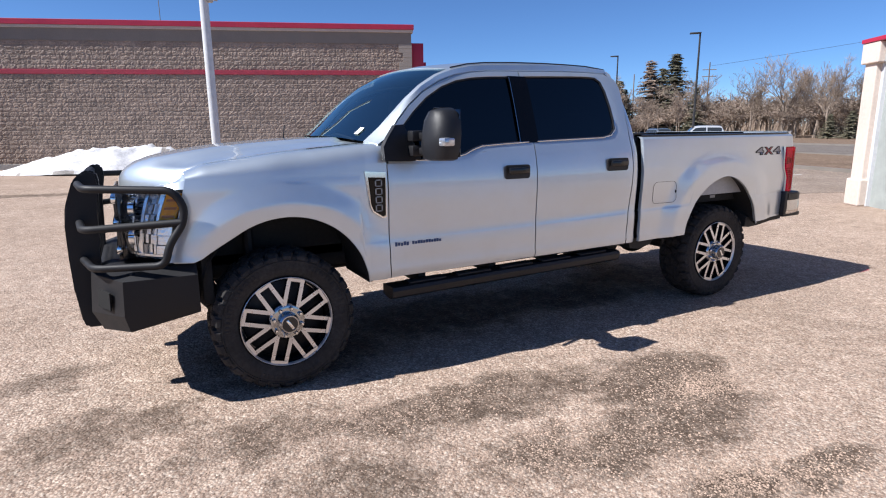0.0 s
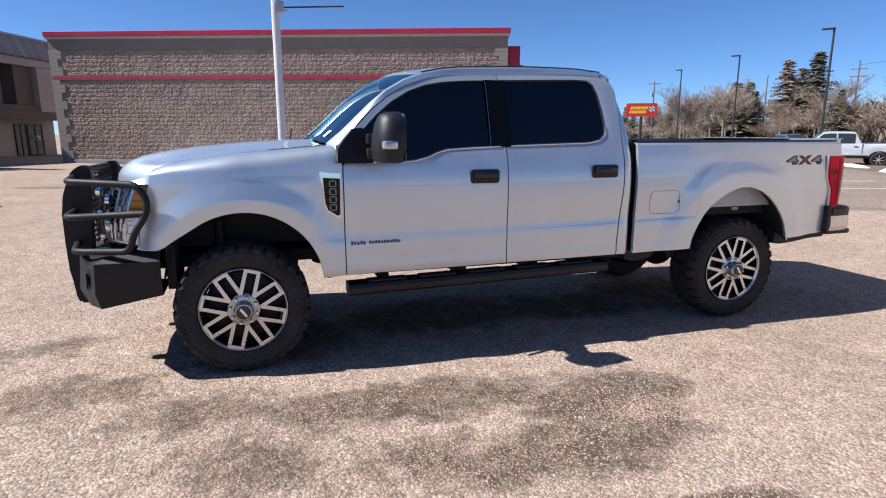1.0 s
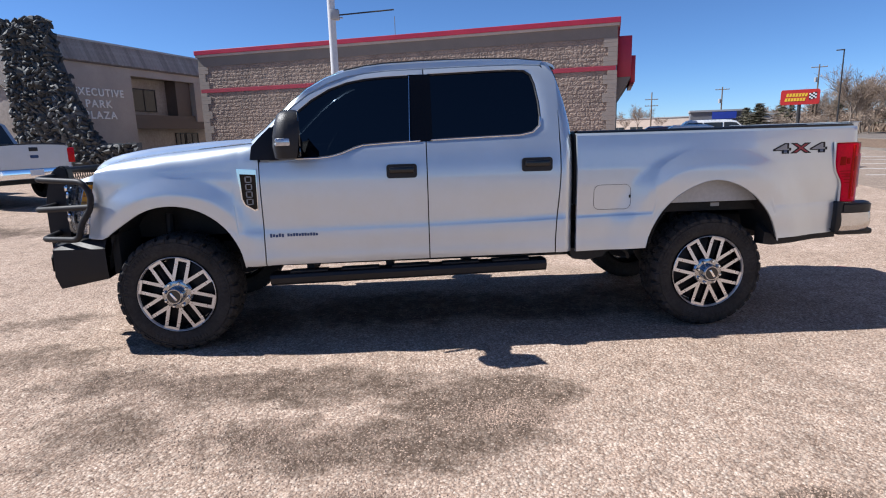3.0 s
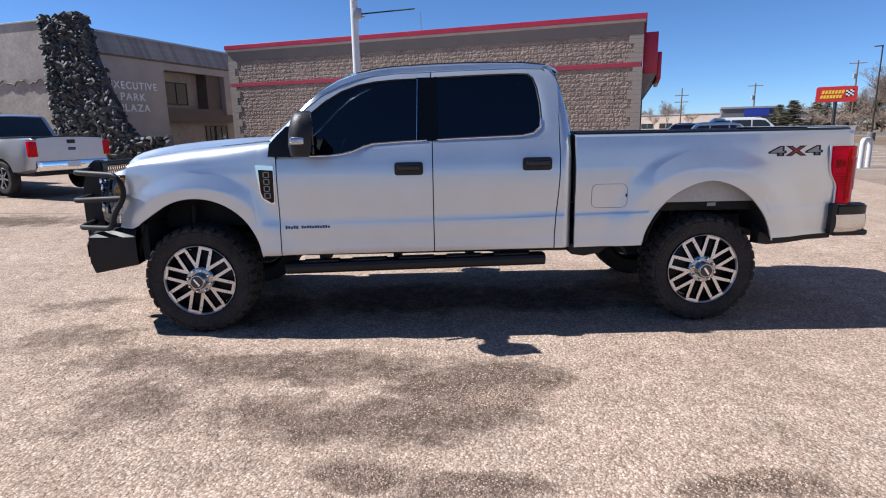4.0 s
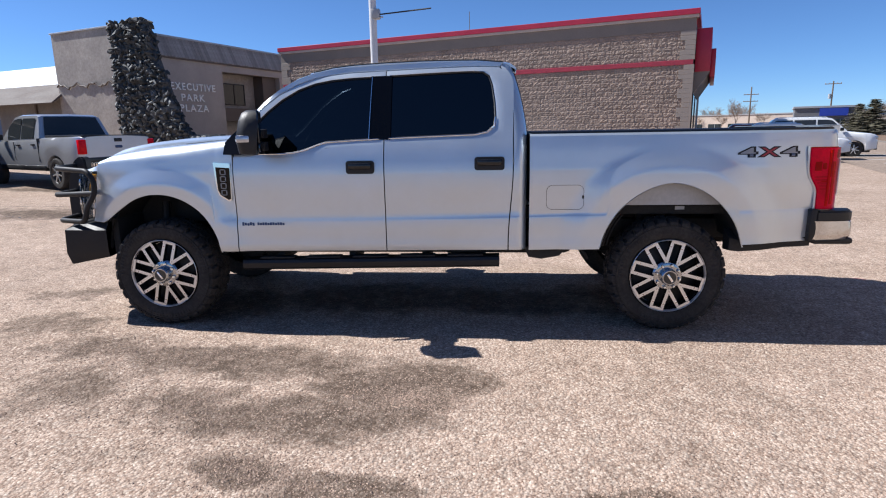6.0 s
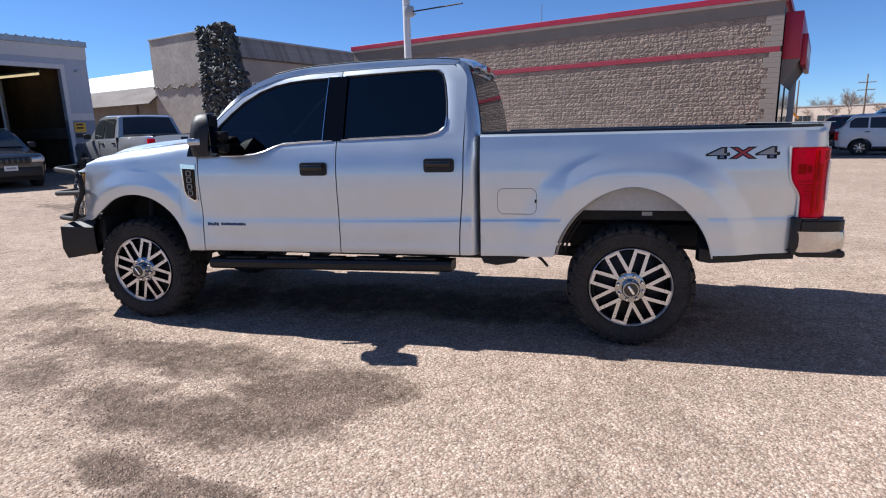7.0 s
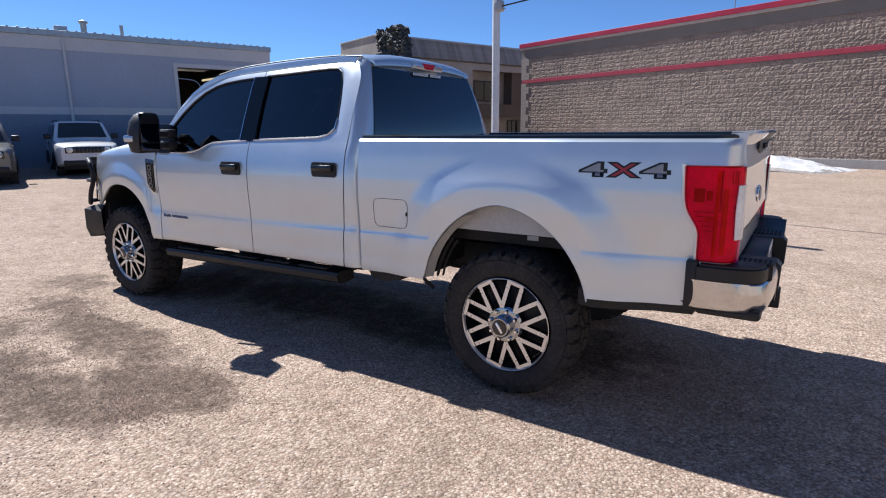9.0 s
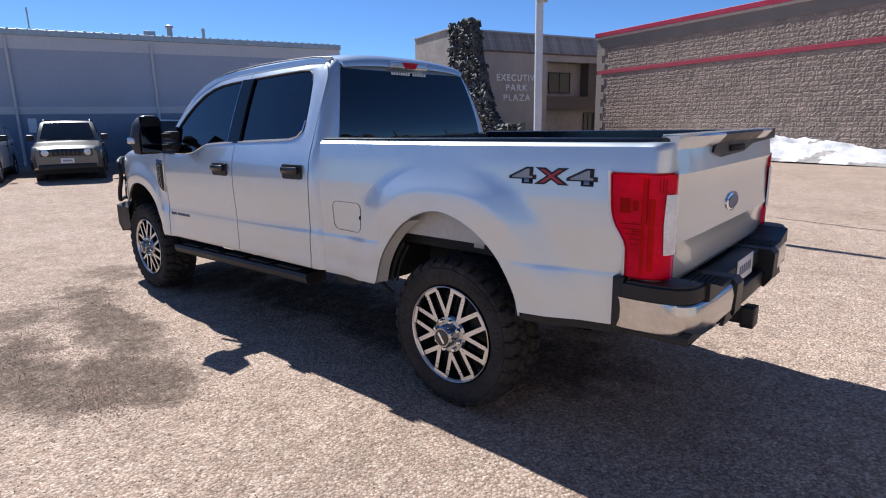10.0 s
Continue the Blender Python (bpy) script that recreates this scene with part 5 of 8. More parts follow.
            bm.faces.new([a[i], a[j], b[j], b[i]])
        vent = part("fender_badge", bm, CHROME, fd, "chrome fender vent badge with black centre", smooth=20)
        il = [(0.552, 1.314), (0.662, 1.307), (0.658, 1.066), (0.640, 1.058), (0.578, 1.098), (0.562, 1.14)]
        bm = bmesh.new()
        a = [bm.verts.new((x, s * (bw(x, z) + 0.018), z)) for x, z in il]
        bm.faces.new(a)
        part("badge_field", bm, PIANO, vent)
        for k in range(4):
            zc = 1.275 - 0.053 * k
            y_ = s * (bw(0.62, zc) + 0.019)
            bm = bmesh.new()
            for (xa, xb, za, zb) in ((-0.024, 0.024, 0.016, 0.022), (-0.024, 0.024, -0.022, -0.016), (-0.024, -0.016, -0.022, 0.022), (0.016, 0.024, -0.022, 0.022)):
                add_box(bm, 0.612 + xa, 0.612 + xb, y_ - 0.002, y_ + 0.002, zc + za, zc + zb)
            part("badge_bar", bm, GREY_MARK, vent)
        # door decal: plain bars
        bm = bmesh.new()
        for k in range(5):
            add_box(bm, 0.725 + 0.021 * k, 0.741 + 0.021 * k, -0.001, 0.001, -0.014 + 0.003 * (k % 2), 0.014 - 0.004 * (k % 3))
        dc = part("door_decal", bm, BLUE_MARK, tr, "small dark blue lettering bars on the door")
        dc.matrix_basis = Matrix.Translation((0, s * (side_w(0.8, 0.865) + 0.003), 0.862))
        bm = bmesh.new()
        for k in range(11):
            add_box(bm, 0.850 + 0.0205 * k, 0.866 + 0.0205 * k, -0.001, 0.001, -0.010, 0.012 - 0.004 * (k % 3 == 1))
        dc = part("door_decal", bm, BLUE_MARK, tr)
        dc.matrix_basis = Matrix.Translation((0, s * (side_w(0.9, 0.865) + 0.003), 0.862))
        # 4x4 decal laid on the curved side
        for txt, dx, mt in (("4", -0.150, GREY_MARK), ("X", 0.0, RED_MARK), ("4", 0.150, GREY_MARK)):
            for nm, size, bold, mat_, off, lb in (("decal_outline", 0.125, 0.009, BLACK_TRIM, 0.002, ""), ("decal_letter", 0.116, 0.001, mt, 0.004, "4x4 decal in grey and red")):
                ob = lettering(nm, txt, size, 0.0, mat_, bed, Matrix(), lb, bold=bold)
                ob.matrix_basis = Matrix()
                for v in ob.data.vertices:
                    wide = 1.42 if txt == "X" else 1.95
                    x, z = 4.715 + dx + v.co.x * wide, 1.372 + v.co.y * 0.76
                    if s > 0:
                        x = 4.715 - dx - v.co.x * wide
                    v.co = (x, s * (side_w(x, z, False) + off), z)
        # tail lamp round the corner
        def lamp_at(q, z, off):
            if q < 0.255:
                x, dw, nx = 4.90 + q, 0.0, 0.0
            elif q < 0.3728:
                a = (q - 0.255) / 0.075
                x, dw, nx = 5.155 + 0.075 * math.sin(a), 0.075 * (1 - math.cos(a)), math.sin(a)
            else:
                x, dw, nx = 5.23, 0.075 + (q - 0.3728), 1.0
            w = side_w(min(x, 5.1), 1.2, False) - dw
            return (x + off * nx, s * (w + off * (1 - nx)), z)
        def lamp_mesh(left, right, zs_, off, depth=0.035):
            bm_ = bmesh.new()
            rows_ = []
            for z in zs_:
                l_, r_ = left(z), right(z)
                rows_.append([lamp_at(l_ + (r_ - l_) * k / 14, z, off) for k in range(15)])
            add_grid(bm_, rows_)
            lip(bm_, (-0.4, -s * 0.6, 0), depth)
            return bm_
        lf = lambda z: float(np.interp(z, [0.955, 1.09, 1.12, 1.19, 1.25, 1.40], [0.185, 0.183, 0.172, 0.128, 0.114, 0.108]))
        rt = lambda z: 0.388
        zz_ = spaced(0.952, 1.402, 0.03)
        tl = part("tail_lamp", outward(lamp_mesh(lf, rt, zz_, 0.022, 0.030), (0.7, s, 0)), RED_GLASS, tr, "red tail lamp with clear reversing lens", recalc=False)
        part("reflector", lamp_mesh(lambda z: lf(z) + 0.004, lambda z: 0.385, spaced(0.957, 1.397, 0.03), 0.009, 0.012), LAMP_SILVER, tl)
        # inner reflector wells, a bright light guide and fine ribs behind the red lens
        for qa, qb, za, zb, off, mt in ((0.150, 0.195, 1.235, 1.300, 0.013, LAMP_DARK), (0.205, 0.228, 1.245, 1.29, 0.013, LAMP_DARK), (0.262, 0.266, 1.19, 1.385, 0.013, LAMP_DARK), (0.300, 0.303, 1.325, 1.385, 0.013, LAMP_DARK),
                                        (0.312, 0.315, 1.325, 1.385, 0.013, LAMP_DARK), (0.324, 0.327, 1.325, 1.385, 0.013, LAMP_DARK), (0.246, 0.258, 0.975, 1.385, 0.016, LAMP_RED), (0.272, 0.290, 0.99, 1.30, 0.015, LAMP_RED), (0.205, 0.245, 1.155, 1.162, 0.014, LAMP_RED)):
            part("lamp_rib", lamp_mesh(lambda z: max(qa, lf(z) + 0.014), lambda z: qb, spaced(za, zb, 0.04), off, 0.012), mt, tl)
        for k in range(5):
            part("lamp_rib", lamp_mesh(lambda z: lf(z) + 0.022, lambda z: 0.240, (1.10 + 0.022 * k, 1.104 + 0.022 * k), 0.013, 0.008), LAMP_DARK, tl)
        part("reversing_lens", lamp_mesh(lambda z: 0.314 + 0.004 * abs(z - 1.19) / 0.13, lambda z: 0.384, spaced(1.062, 1.318, 0.042), 0.030, 0.02), LAMP_WHITE, tl, "clear reversing lens")
        part("lamp_flange", tube([lamp_at(lf(z) - 0.012, z, 0.002) for z in spaced(0.945, 1.412, 0.035)], 0.010, 8), SILVER, tl)
        part("lamp_bezel", lamp_mesh(lambda z: lf(z) - 0.004, lambda z: 0.390, spaced(0.948, 1.406, 0.035), 0.003, 0.01), LAMP_DARK, tl)
        # dark valance under the bed side and the mounts ahead of the wheel
        bm = bmesh.new()
        add_grid(bm, [[(x, s * 0.80, zt + 0.06), (x, s * 0.925, zt), (x, s * 0.915, zb), (x, s * 0.80, zb - 0.01)] for x, zt, zb in ((4.50, 0.735, 0.640), (4.57, 0.720, 0.630), (4.72, 0.725, 0.640), (4.90, 0.735, 0.665), (5.00, 0.74, 0.670), (5.08, 0.745, 0.675))], True, caps=True)
        part("valance", bm, DARK_UNDER, tr, "dark valance under the bed side")
        part("body_mount", prism([(2.96, 0.66), (3.30, 0.66), (3.24, 0.585), (3.10, 0.560), (3.00, 0.575)], min(s * 0.70, s * 0.87), max(s * 0.70, s * 0.87)), DARK_UNDER, tr)
        part("body_mount", tube([(3.36, s * 0.84, 0.67), (3.44, s * 0.84, 0.60), (3.47, s * 0.80, 0.55)], 0.012, 6), DARK_UNDER, tr)
        # running board
        bm = bmesh.new()
        add_grid(bm, [[(x, s * w, z + 0.016 * (x - 0.74)) for w, z in ((0.80, 0.560), (0.94, 0.570), (0.968, 0.562), (0.978, 0.540), (0.970, 0.500), (0.945, 0.481), (0.90, 0.478), (0.80, 0.490))] for x in (0.70, 0.72, 1.4, 2.1, 2.75, 2.77)], True, caps=True)
        rb = part("running_board", bm, BLACK_TRIM, tr, "black running board step")
        for k in range(5):
            pad = part("tread_pad", box(-0.14, 0.14, min(s * 0.86, s * 0.95), max(s * 0.86, s * 0.95), -0.006, 0.006, 0.003), RUBBER, rb)
            pad.matrix_basis = Matrix.Translation((0.98 + 0.38 * k, 0, 0.576 + 0.016 * (0.24 + 0.38 * k))) @ Matrix.Rotation(radians(-0.9), 4, "Y")
        for x in (0.95, 1.55, 2.15, 2.6):
            part("step_bracket", box(x, x + 0.06, min(s * 0.55, s * 0.85), max(s * 0.55, s * 0.85), 0.535, 0.640, 0.008), DARK_UNDER, rb)
        # rocker
        part("rocker", box(0.60, 2.93, min(s * 0.80, s * 0.875), max(s * 0.80, s * 0.875), 0.612, 0.665, 0.015), DARK_UNDER, tr)
        part("splash_guard", box(0.56, 0.60, min(s * 0.42, s * 0.885), max(s * 0.42, s * 0.885), 0.605, 0.80, 0.01), LINER, tr)
        # mirror
        swing = Matrix.Translation((0.94, s * 1.19, 0)) @ Matrix.Rotation(radians(-17 * s), 4, "Z") @ Matrix.Translation((-0.94, -s * 1.19, 0))
        bm = bmesh.new()
        rows = []
        for z, fx, bx_, yo, yi in ((1.415, 0.885, 0.975, 1.290, 1.125), (1.424, 0.862, 0.988, 1.312, 1.108), (1.50, 0.850, 1.000, 1.325, 1.10), (1.58, 0.858, 1.010, 1.325, 1.10),
                                   (1.66, 0.874, 1.020, 1.312, 1.105), (1.712, 0.896, 1.022, 1.285, 1.120), (1.733, 0.922, 1.012, 1.25, 1.145), (1.738, 0.945, 1.00, 1.23, 1.165)):
            rows.append([(bx_, s * yo, z), (fx + 0.06, s * yo, z), (fx + 0.012, s * (yo - 0.03), z), (fx, s * (yo - 0.08), z), (fx, s * (yi + 0.05), z), (fx + 0.03, s * yi, z), (bx_, s * yi, z)])
        add_grid(bm, rows, True, caps=True)
        mr = part("side_mirror", bm, BLACK_TRIM, tr, "black towing mirror with clear marker lamp", smooth=50)
        mr.matrix_basis = swing
        part("mirror_glass", box(1.008, 1.018, min(s * 1.12, s * 1.31), max(s * 1.12, s * 1.31), 1.50, 1.725, 0.003), MIRROR_DARK, mr)
        part("mirror_glass", box(1.008, 1.018, min(s * 1.12, s * 1.31), max(s * 1.12, s * 1.31), 1.435, 1.49, 0.003), MIRROR_DARK, mr)
        part("marker_lamp", box(0.856, 0.950, min(s * 1.275, s * 1.331), max(s * 1.275, s * 1.331), 1.503, 1.556, 0.012), LAMP_CLEAR, mr, "clear marker lamp")
        unswing = swing.inverted()
        for z in (1.47, 1.565):
            part("mirror_arm", box(0.895, 0.965, min(s * 0.92, s * 1.14), max(s * 0.92, s * 1.14), z - 0.022, z + 0.022, 0.008), BLACK_TRIM, mr).matrix_basis = unswing
            part("arm_block", box(0.85, 0.975, min(s * 0.93, s * 1.01), max(s * 0.93, s * 1.01), z - 0.034, z + 0.034, 0.008), BLACK_TRIM, mr).matrix_basis = unswing
        sail = [(0.705, 1.412), (0.90, 1.404), (1.02, 1.406), (1.00, 1.50), (0.93, 1.64), (0.86, 1.635), (0.775, 1.558), (0.722, 1.502)]
        bm = bmesh.new()
        bm.faces.new([bm.verts.new((x, s * (side_w(x, z) + 0.002), z)) for x, z in sail])
        lip(bm, (0, -s, 0), 0.03)
        part("mirror_sail", bm, BLACK_TRIM, mr)
        # headlamp: dark housing, bright reflectors, clear outer lens
        def lamp_p(u, v, inset=0.0):
            x = -0.845 + 0.325 * u ** 1.7 + 0.02 - 0.02 * math.sin(math.pi * v) - 0.115 * (1 - v) * u
            w = 0.60 + 0.270 * u ** 0.75
            z = 0.900 + (0.372 + 0.012 * u) * v + 0.03 * (1 - u) * (1 - v)
            return Vector((x + inset * (1 - 0.5 * u), s * (w - inset * (0.3 + 0.7 * u)), z))
        def lamp_sheet(u0, u1, v0, v1, inset, nu=10, nv=8):
            bm_ = bmesh.new()
            add_grid(bm_, [[lamp_p(u0 + (u1 - u0) * i / nu, v0 + (v1 - v0) * k / nv, inset) for k in range(nv + 1)] for i in range(nu + 1)])
            lip(bm_, (0.5, -s * 0.6, 0), 0.015)
            return bm_
        hl = part("headlamp", outward(lamp_sheet(0, 1, 0, 1, 0.0, 14, 10), (-1, s, 0)), LENS_CLEAR, tr, "clear headlamp with amber corner marker", recalc=False)
        part("housing", lamp_sheet(0, 1, 0, 1, 0.060, 14, 10), LAMP_BOWL, hl)
        for u0, u1, v0, v1, ins in ((0.04, 0.79, 0.955, 0.985, 0.012), (0.04, 0.97, 0.015, 0.05, 0.012), (0.405, 0.440, 0.06, 0.95, 0.016), (0.560, 0.600, 0.06, 0.95, 0.014),
                                    (0.775, 0.805, 0.06, 0.95, 0.012), (0.04, 0.40, 0.465, 0.50, 0.014), (0.44, 0.56, 0.05, 0.30, 0.030)):
            part("reflector", lamp_sheet(u0, u1, v0, v1, ins, 6, 6), LAMP_CHROME, hl)
        # stepped facets beside and under the amber marker
        for i, (u0, u1) in enumerate(((0.605, 0.655), (0.660, 0.712), (0.717, 0.770))):
            for k in range(6):
                part("reflector", lamp_sheet(u0, u1, 0.055 + 0.15 * k, 0.192 + 0.15 * k, 0.022 + 0.014 * ((i + k) % 3), 3, 3), LAMP_CHROME if (i + k) % 2 else LAMP_BOWL, hl)
        for k in range(3):
            part("reflector", lamp_sheet(0.815, 0.975, 0.055 + 0.14 * k, 0.183 + 0.14 * k, 0.012 + 0.010 * (k % 2), 4, 3), LAMP_CHROME, hl)
        part("corner_marker", lamp_sheet(0.815, 0.985, 0.52, 0.95, 0.010, 6, 6), LAMP_AMBER, hl, "amber corner marker")
        for v in (0.60, 0.72, 0.84):
            part("marker_bar", lamp_sheet(0.84, 0.965, v, v + 0.035, 0.006, 4, 2), AMBER_DARK, hl)
        for k in range(7):
            part("lamp_fin", lamp_sheet(0.445, 0.555, 0.34 + 0.085 * k, 0.375 + 0.085 * k, 0.018, 3, 2), BLACK_TRIM, hl)
        for v in (0.72, 0.25):
            at = Matrix.Translation(lamp_p(0.26, v, 0.060)) @ Matrix.Rotation(radians(-90 + s * 30), 4, "Z")
            o = part("projector", lathe([(0.070, 0.03), (0.069, -0.004), (0.064, -0.009), (0.056, 0.004), (0.048, 0.006)], 28), CHROME, hl)
            o.matrix_basis = at
            o = part("projector_lens", lathe([(0.048, 0.004), (0.042, -0.012), (0.025, -0.022), (0.001, -0.026)], 24), PIANO, hl)
            o.matrix_basis = at
        last = (-0.50, s * side_w(-0.50, 1.34), 1.34)
        arc = fender_top(-0.50, last, s)
        end = [Vector((-0.50, s * side_w(-0.50, 1.29), 1.288)), Vector(last), Vector(arc[3]), Vector(arc[8])]
        bm = bmesh.new()
        rows = []
        for i in range(13):
            u = i / 12
            v = 0.84 + 0.16 * u
            hx = -0.845 + 0.33 * v ** 2.6
            top_p = Vector((hx + 0.004, s * (hood_edge_w(hx) - 0.004) * v, 1.285 - 0.03 * v ** 3 + 0.012))
            low_p = lamp_p(u, 1.0) + Vector((0.0, s * 0.004, 0.004))
            row = [low_p, low_p.lerp(top_p, 0.35) + Vector((-0.010, s * 0.016, 0.012)), low_p.lerp(top_p, 0.7) + Vector((-0.006, s * 0.012, 0.014)), top_p]
            k_ = smooth01((u - 0.12) / 0.88)
            rows.append([p_.lerp(q_, k_) for p_, q_ in zip(row, end)])
        add_grid(bm, rows)
        part("header_panel", bm, SILVER, fd)
        # guard hoop round the headlamp
        hoop = [(-1.045, s * 0.43, 1.312), (-1.005, s * 0.72, 1.305), (-0.575, s * 0.910, 1.290), (-0.520, s * 0.917, 1.20), (-0.535, s * 0.917, 1.10), (-0.615, s * 0.918, 0.99), (-0.645, s * 0.918, 0.875),
                (-1.00, s * 0.745, 0.862), (-1.065, s * 0.43, 0.862)]
        gd = part("brush_guard", tube(bend(hoop, 0.07), 0.0215, 12), GUARD_BLACK, tr, "black tubular brush guard")
        part("guard_tube", tube(bend([(-1.06, s * 0.43, 1.085), (-1.03, s * 0.73, 1.08), (-0.54, s * 0.917, 1.11)], 0.07), 0.0215, 12), GUARD_BLACK, gd)
        # upright plate
        prof = [(-1.00, 0.436), (-1.093, 0.440), (-1.113, 0.48), (-1.134, 0.68), (-1.139, 0.87), (-1.137, 1.07), (-1.125, 1.18), (-1.072, 1.33), (-1.03, 1.375), (-0.985, 1.395), (-0.945, 1.378),
                (-0.935, 1.31), (-0.965, 1.15), (-0.972, 0.99), (-0.985, 0.75), (-0.985, 0.50)]
        bm = prism(prof, s * 0.385 - 0.045, s * 0.385 + 0.045)
        bmesh.ops.bevel(bm, geom=[e for e in bm.edges], offset=0.012, segments=2, affect="EDGES")
        part("upright", bm, GUARD_BLACK, gd)

    # hood
    bm = bmesh.new()
    rows = []
    for i, x in enumerate([-0.845, -0.835, -0.80, -0.74, -0.66, -0.56, -0.45, -0.30, -0.1, 0.1, 0.3, 0.5, 0.585]):
        zc = float(np.interp(x, [-0.845, -0.835, -0.80, -0.74, -0.66, -0.56, -0.45, -0.30, -0.1, 0.1, 0.3, 0.585], [1.285, 1.325, 1.375, 1.415, 1.445, 1.468, 1.487, 1.508, 1.527, 1.541, 1.552, 1.560]))
        row = []
        for k in range(-16, 17):
            v = k / 16
            front = max(0.0, 1 - (x + 0.845) / 1.2)
            xx = x + 0.33 * abs(v) ** 2.6 * front
            w = (hood_edge_w(xx) - 0.004) * v
            dome = 0.022 * smooth01((0.62 - abs(v)) / 0.12)
            ze = hood_edge_z(xx)
            zz = zc - 0.022 + dome - (zc - 0.022 - ze) * smooth01((abs(v) - 0.55) / 0.45) if x > -0.7 else zc - 0.03 * abs(v) ** 3
            back = -0.06 * (1 - abs(v) ** 2) * smooth01((x - 0.2) / 0.385)
            row.append((xx + back, w, zz))
        rows.append(row)
    add_grid(bm, rows)
    lip(bm, (0, 0, -1), 0.03)
    part("hood", bm, SILVER, tr, smooth=50)
    for s in (-1, 1):
        part("hood_gap", tube([(x, s * (hood_edge_w(x) + 0.001), hood_edge_z(x) + 0.0005) for x in spaced(0.22, 0.62, 0.05)], 0.002, 5), DARK_UNDER, tr)
    # cowl and wipers
    bm = bmesh.new()
    add_grid(bm, [[(0.50 + 0.11 * abs(v) ** 2 + dx, 0.76 * v, z) for v in (k / 8 for k in range(-8, 9))] for dx, z in ((-0.02, 1.525), (0.05, 1.515), (0.14, 1.52))])
    part("cowl", bm, BLACK_TRIM, tr)
    for y0, y1 in ((-0.62, 0.02), (-0.02, 0.60)):
        wp = part("wiper", tube([(0.60, y0, 1.545), (0.60, (y0 + y1) / 2, 1.575), (0.585, y1, 1.56)], 0.010, 6), BLACK_TRIM, tr)
        part("wiper_arm", tube([(0.545, y1, 1.53), (0.59, (y0 + y1) / 2 + 0.1, 1.578), (0.60, (y0 + y1) / 2, 1.583)], 0.008, 6), BLACK_TRIM, wp)
    part("aerial", tube([(0.42, 0.70, 1.50), (0.44, 0.70, 1.66)], 0.007, 6, 0.004), BLACK_TRIM, tr)
    # windscreen
    bm = bmesh.new()
    rows = []
    edge = [(0.60, 0.785, 1.535), (0.71, 0.782, 1.625), (0.80, 0.772, 1.705), (0.91, 0.757, 1.795), (1.03, 0.738, 1.878), (1.165, 0.716, 1.950), (1.27, 0.697, 1.990)]
    edge = [(x, w, up(z)) for x, w, z in edge]
    for x, w, z in edge:
        rows.append([(x - 0.10 * (1 - v * v), w * v, z + 0.035 * (1 - v * v)) for v in (k / 14 for k in range(-14, 15))])
    add_grid(bm, rows)
    part("windscreen", outward(bm, (-1, 0, 1)), SCREEN_GLASS, tr, "clear windscreen", recalc=False)
    bm = bmesh.new()
    add_grid(bm, [[(x_ - 0.10 * (1 - v * v) - 0.006, w_ * v, z_ + 0.035 * (1 - v * v) + 0.004) for v in (-0.85, -0.82, -0.79)] for x_, w_, z_ in ((0.638, 0.785, 1.566), (0.664, 0.784, 1.587), (0.69, 0.783, 1.609))])
    part("sticker", bm, WHITE_MARK, tr, "small white sticker on the glass")
    # roof
    bm = bmesh.new()
    rows = []
    st = [(1.27, 0.697, 1.990, 2.026), (1.34, 0.686, 2.008, 2.045), (1.45, 0.668, 2.030, 2.065), (1.60, 0.650, 2.048, 2.083), (1.88, 0.640, 2.062, 2.10), (2.15, 0.638, 2.068, 2.108),
          (2.40, 0.638, 2.068, 2.110), (2.60, 0.638, 2.064, 2.106), (2.78, 0.640, 2.045, 2.090), (2.85, 0.640, 2.034, 2.072), (2.885, 0.640, 2.018, 2.048), (2.90, 0.640, 2.00, 2.02)]
    for x, w, ze, zc in st:
        ze, zc = up(ze), up(zc) + 0.006
        row = []
        for k in range(-14, 15):
            v = k / 14
            xx = x - 0.10 * (1 - v * v) * smooth01((1.6 - x) / 0.33)
            groove = -0.008 if abs(abs(v) - 0.45) < 0.04 and 1.5 < x < 2.75 else 0
            row.append((xx, w * v, ze + (zc - ze) * (1 - abs(v) ** 3) + groove))
        rows.append(row)
    add_grid(bm, rows)
    lip(bm, (0, 0, -1), 0.02)
    part("roof", bm, SILVER, tr, smooth=50)
    # rear window, brake lamp
    bm = bmesh.new()
    rows = []
    for z in spaced(1.50, up(1.975), 0.05):
        xb = 2.978 - 0.11 * ((z - 1.50) / 0.535) ** 1.6 if z > 1.50 else 2.978
        half = 0.775 - 0.125 * ((z - 1.5) / 0.509) ** 1.3
        rows.append([(xb + 0.006, half * v, z) for v in (k / 10 for k in range(-10, 11))])
    add_grid(bm, rows)
    lip(bm, (-1, 0, 0), 0.004)
    rw = part("rear_window", outward(bm, (1, 0, 0)), REAR_TINT, tr, "dark rear window glass", recalc=False)
    bl = part("brake_lamp", box(2.870, 2.917, -0.20, 0.20, 2.028, 2.082, 0.012), LAMP_CLEAR, tr, "high brake lamp, red between clear ends")
    part("brake_lens", prism([(-0.085, 2.077), (0.085, 2.077), (0.055, 2.034), (-0.055, 2.034)], 2.912, 2.921, 'yz'), LAMP_RED, bl)
    for k in range(15):
        if k != 8:
            part("decal_bar", box(2.8995, 2.9035, -0.19 + 0.0255 * k, -0.172 + 0.0255 * k, 1.984, 2.004), WHITE_MARK, rw, "" if k else "white lettering bar across the top of the glass")
    # grille
    bm = box(-0.86, -0.78, -0.60, 0.60, 0.86, 1.27, 0.03)
    gr = part("grille", bm, GLOSS_BLACK, tr, "black grille with chrome bars")
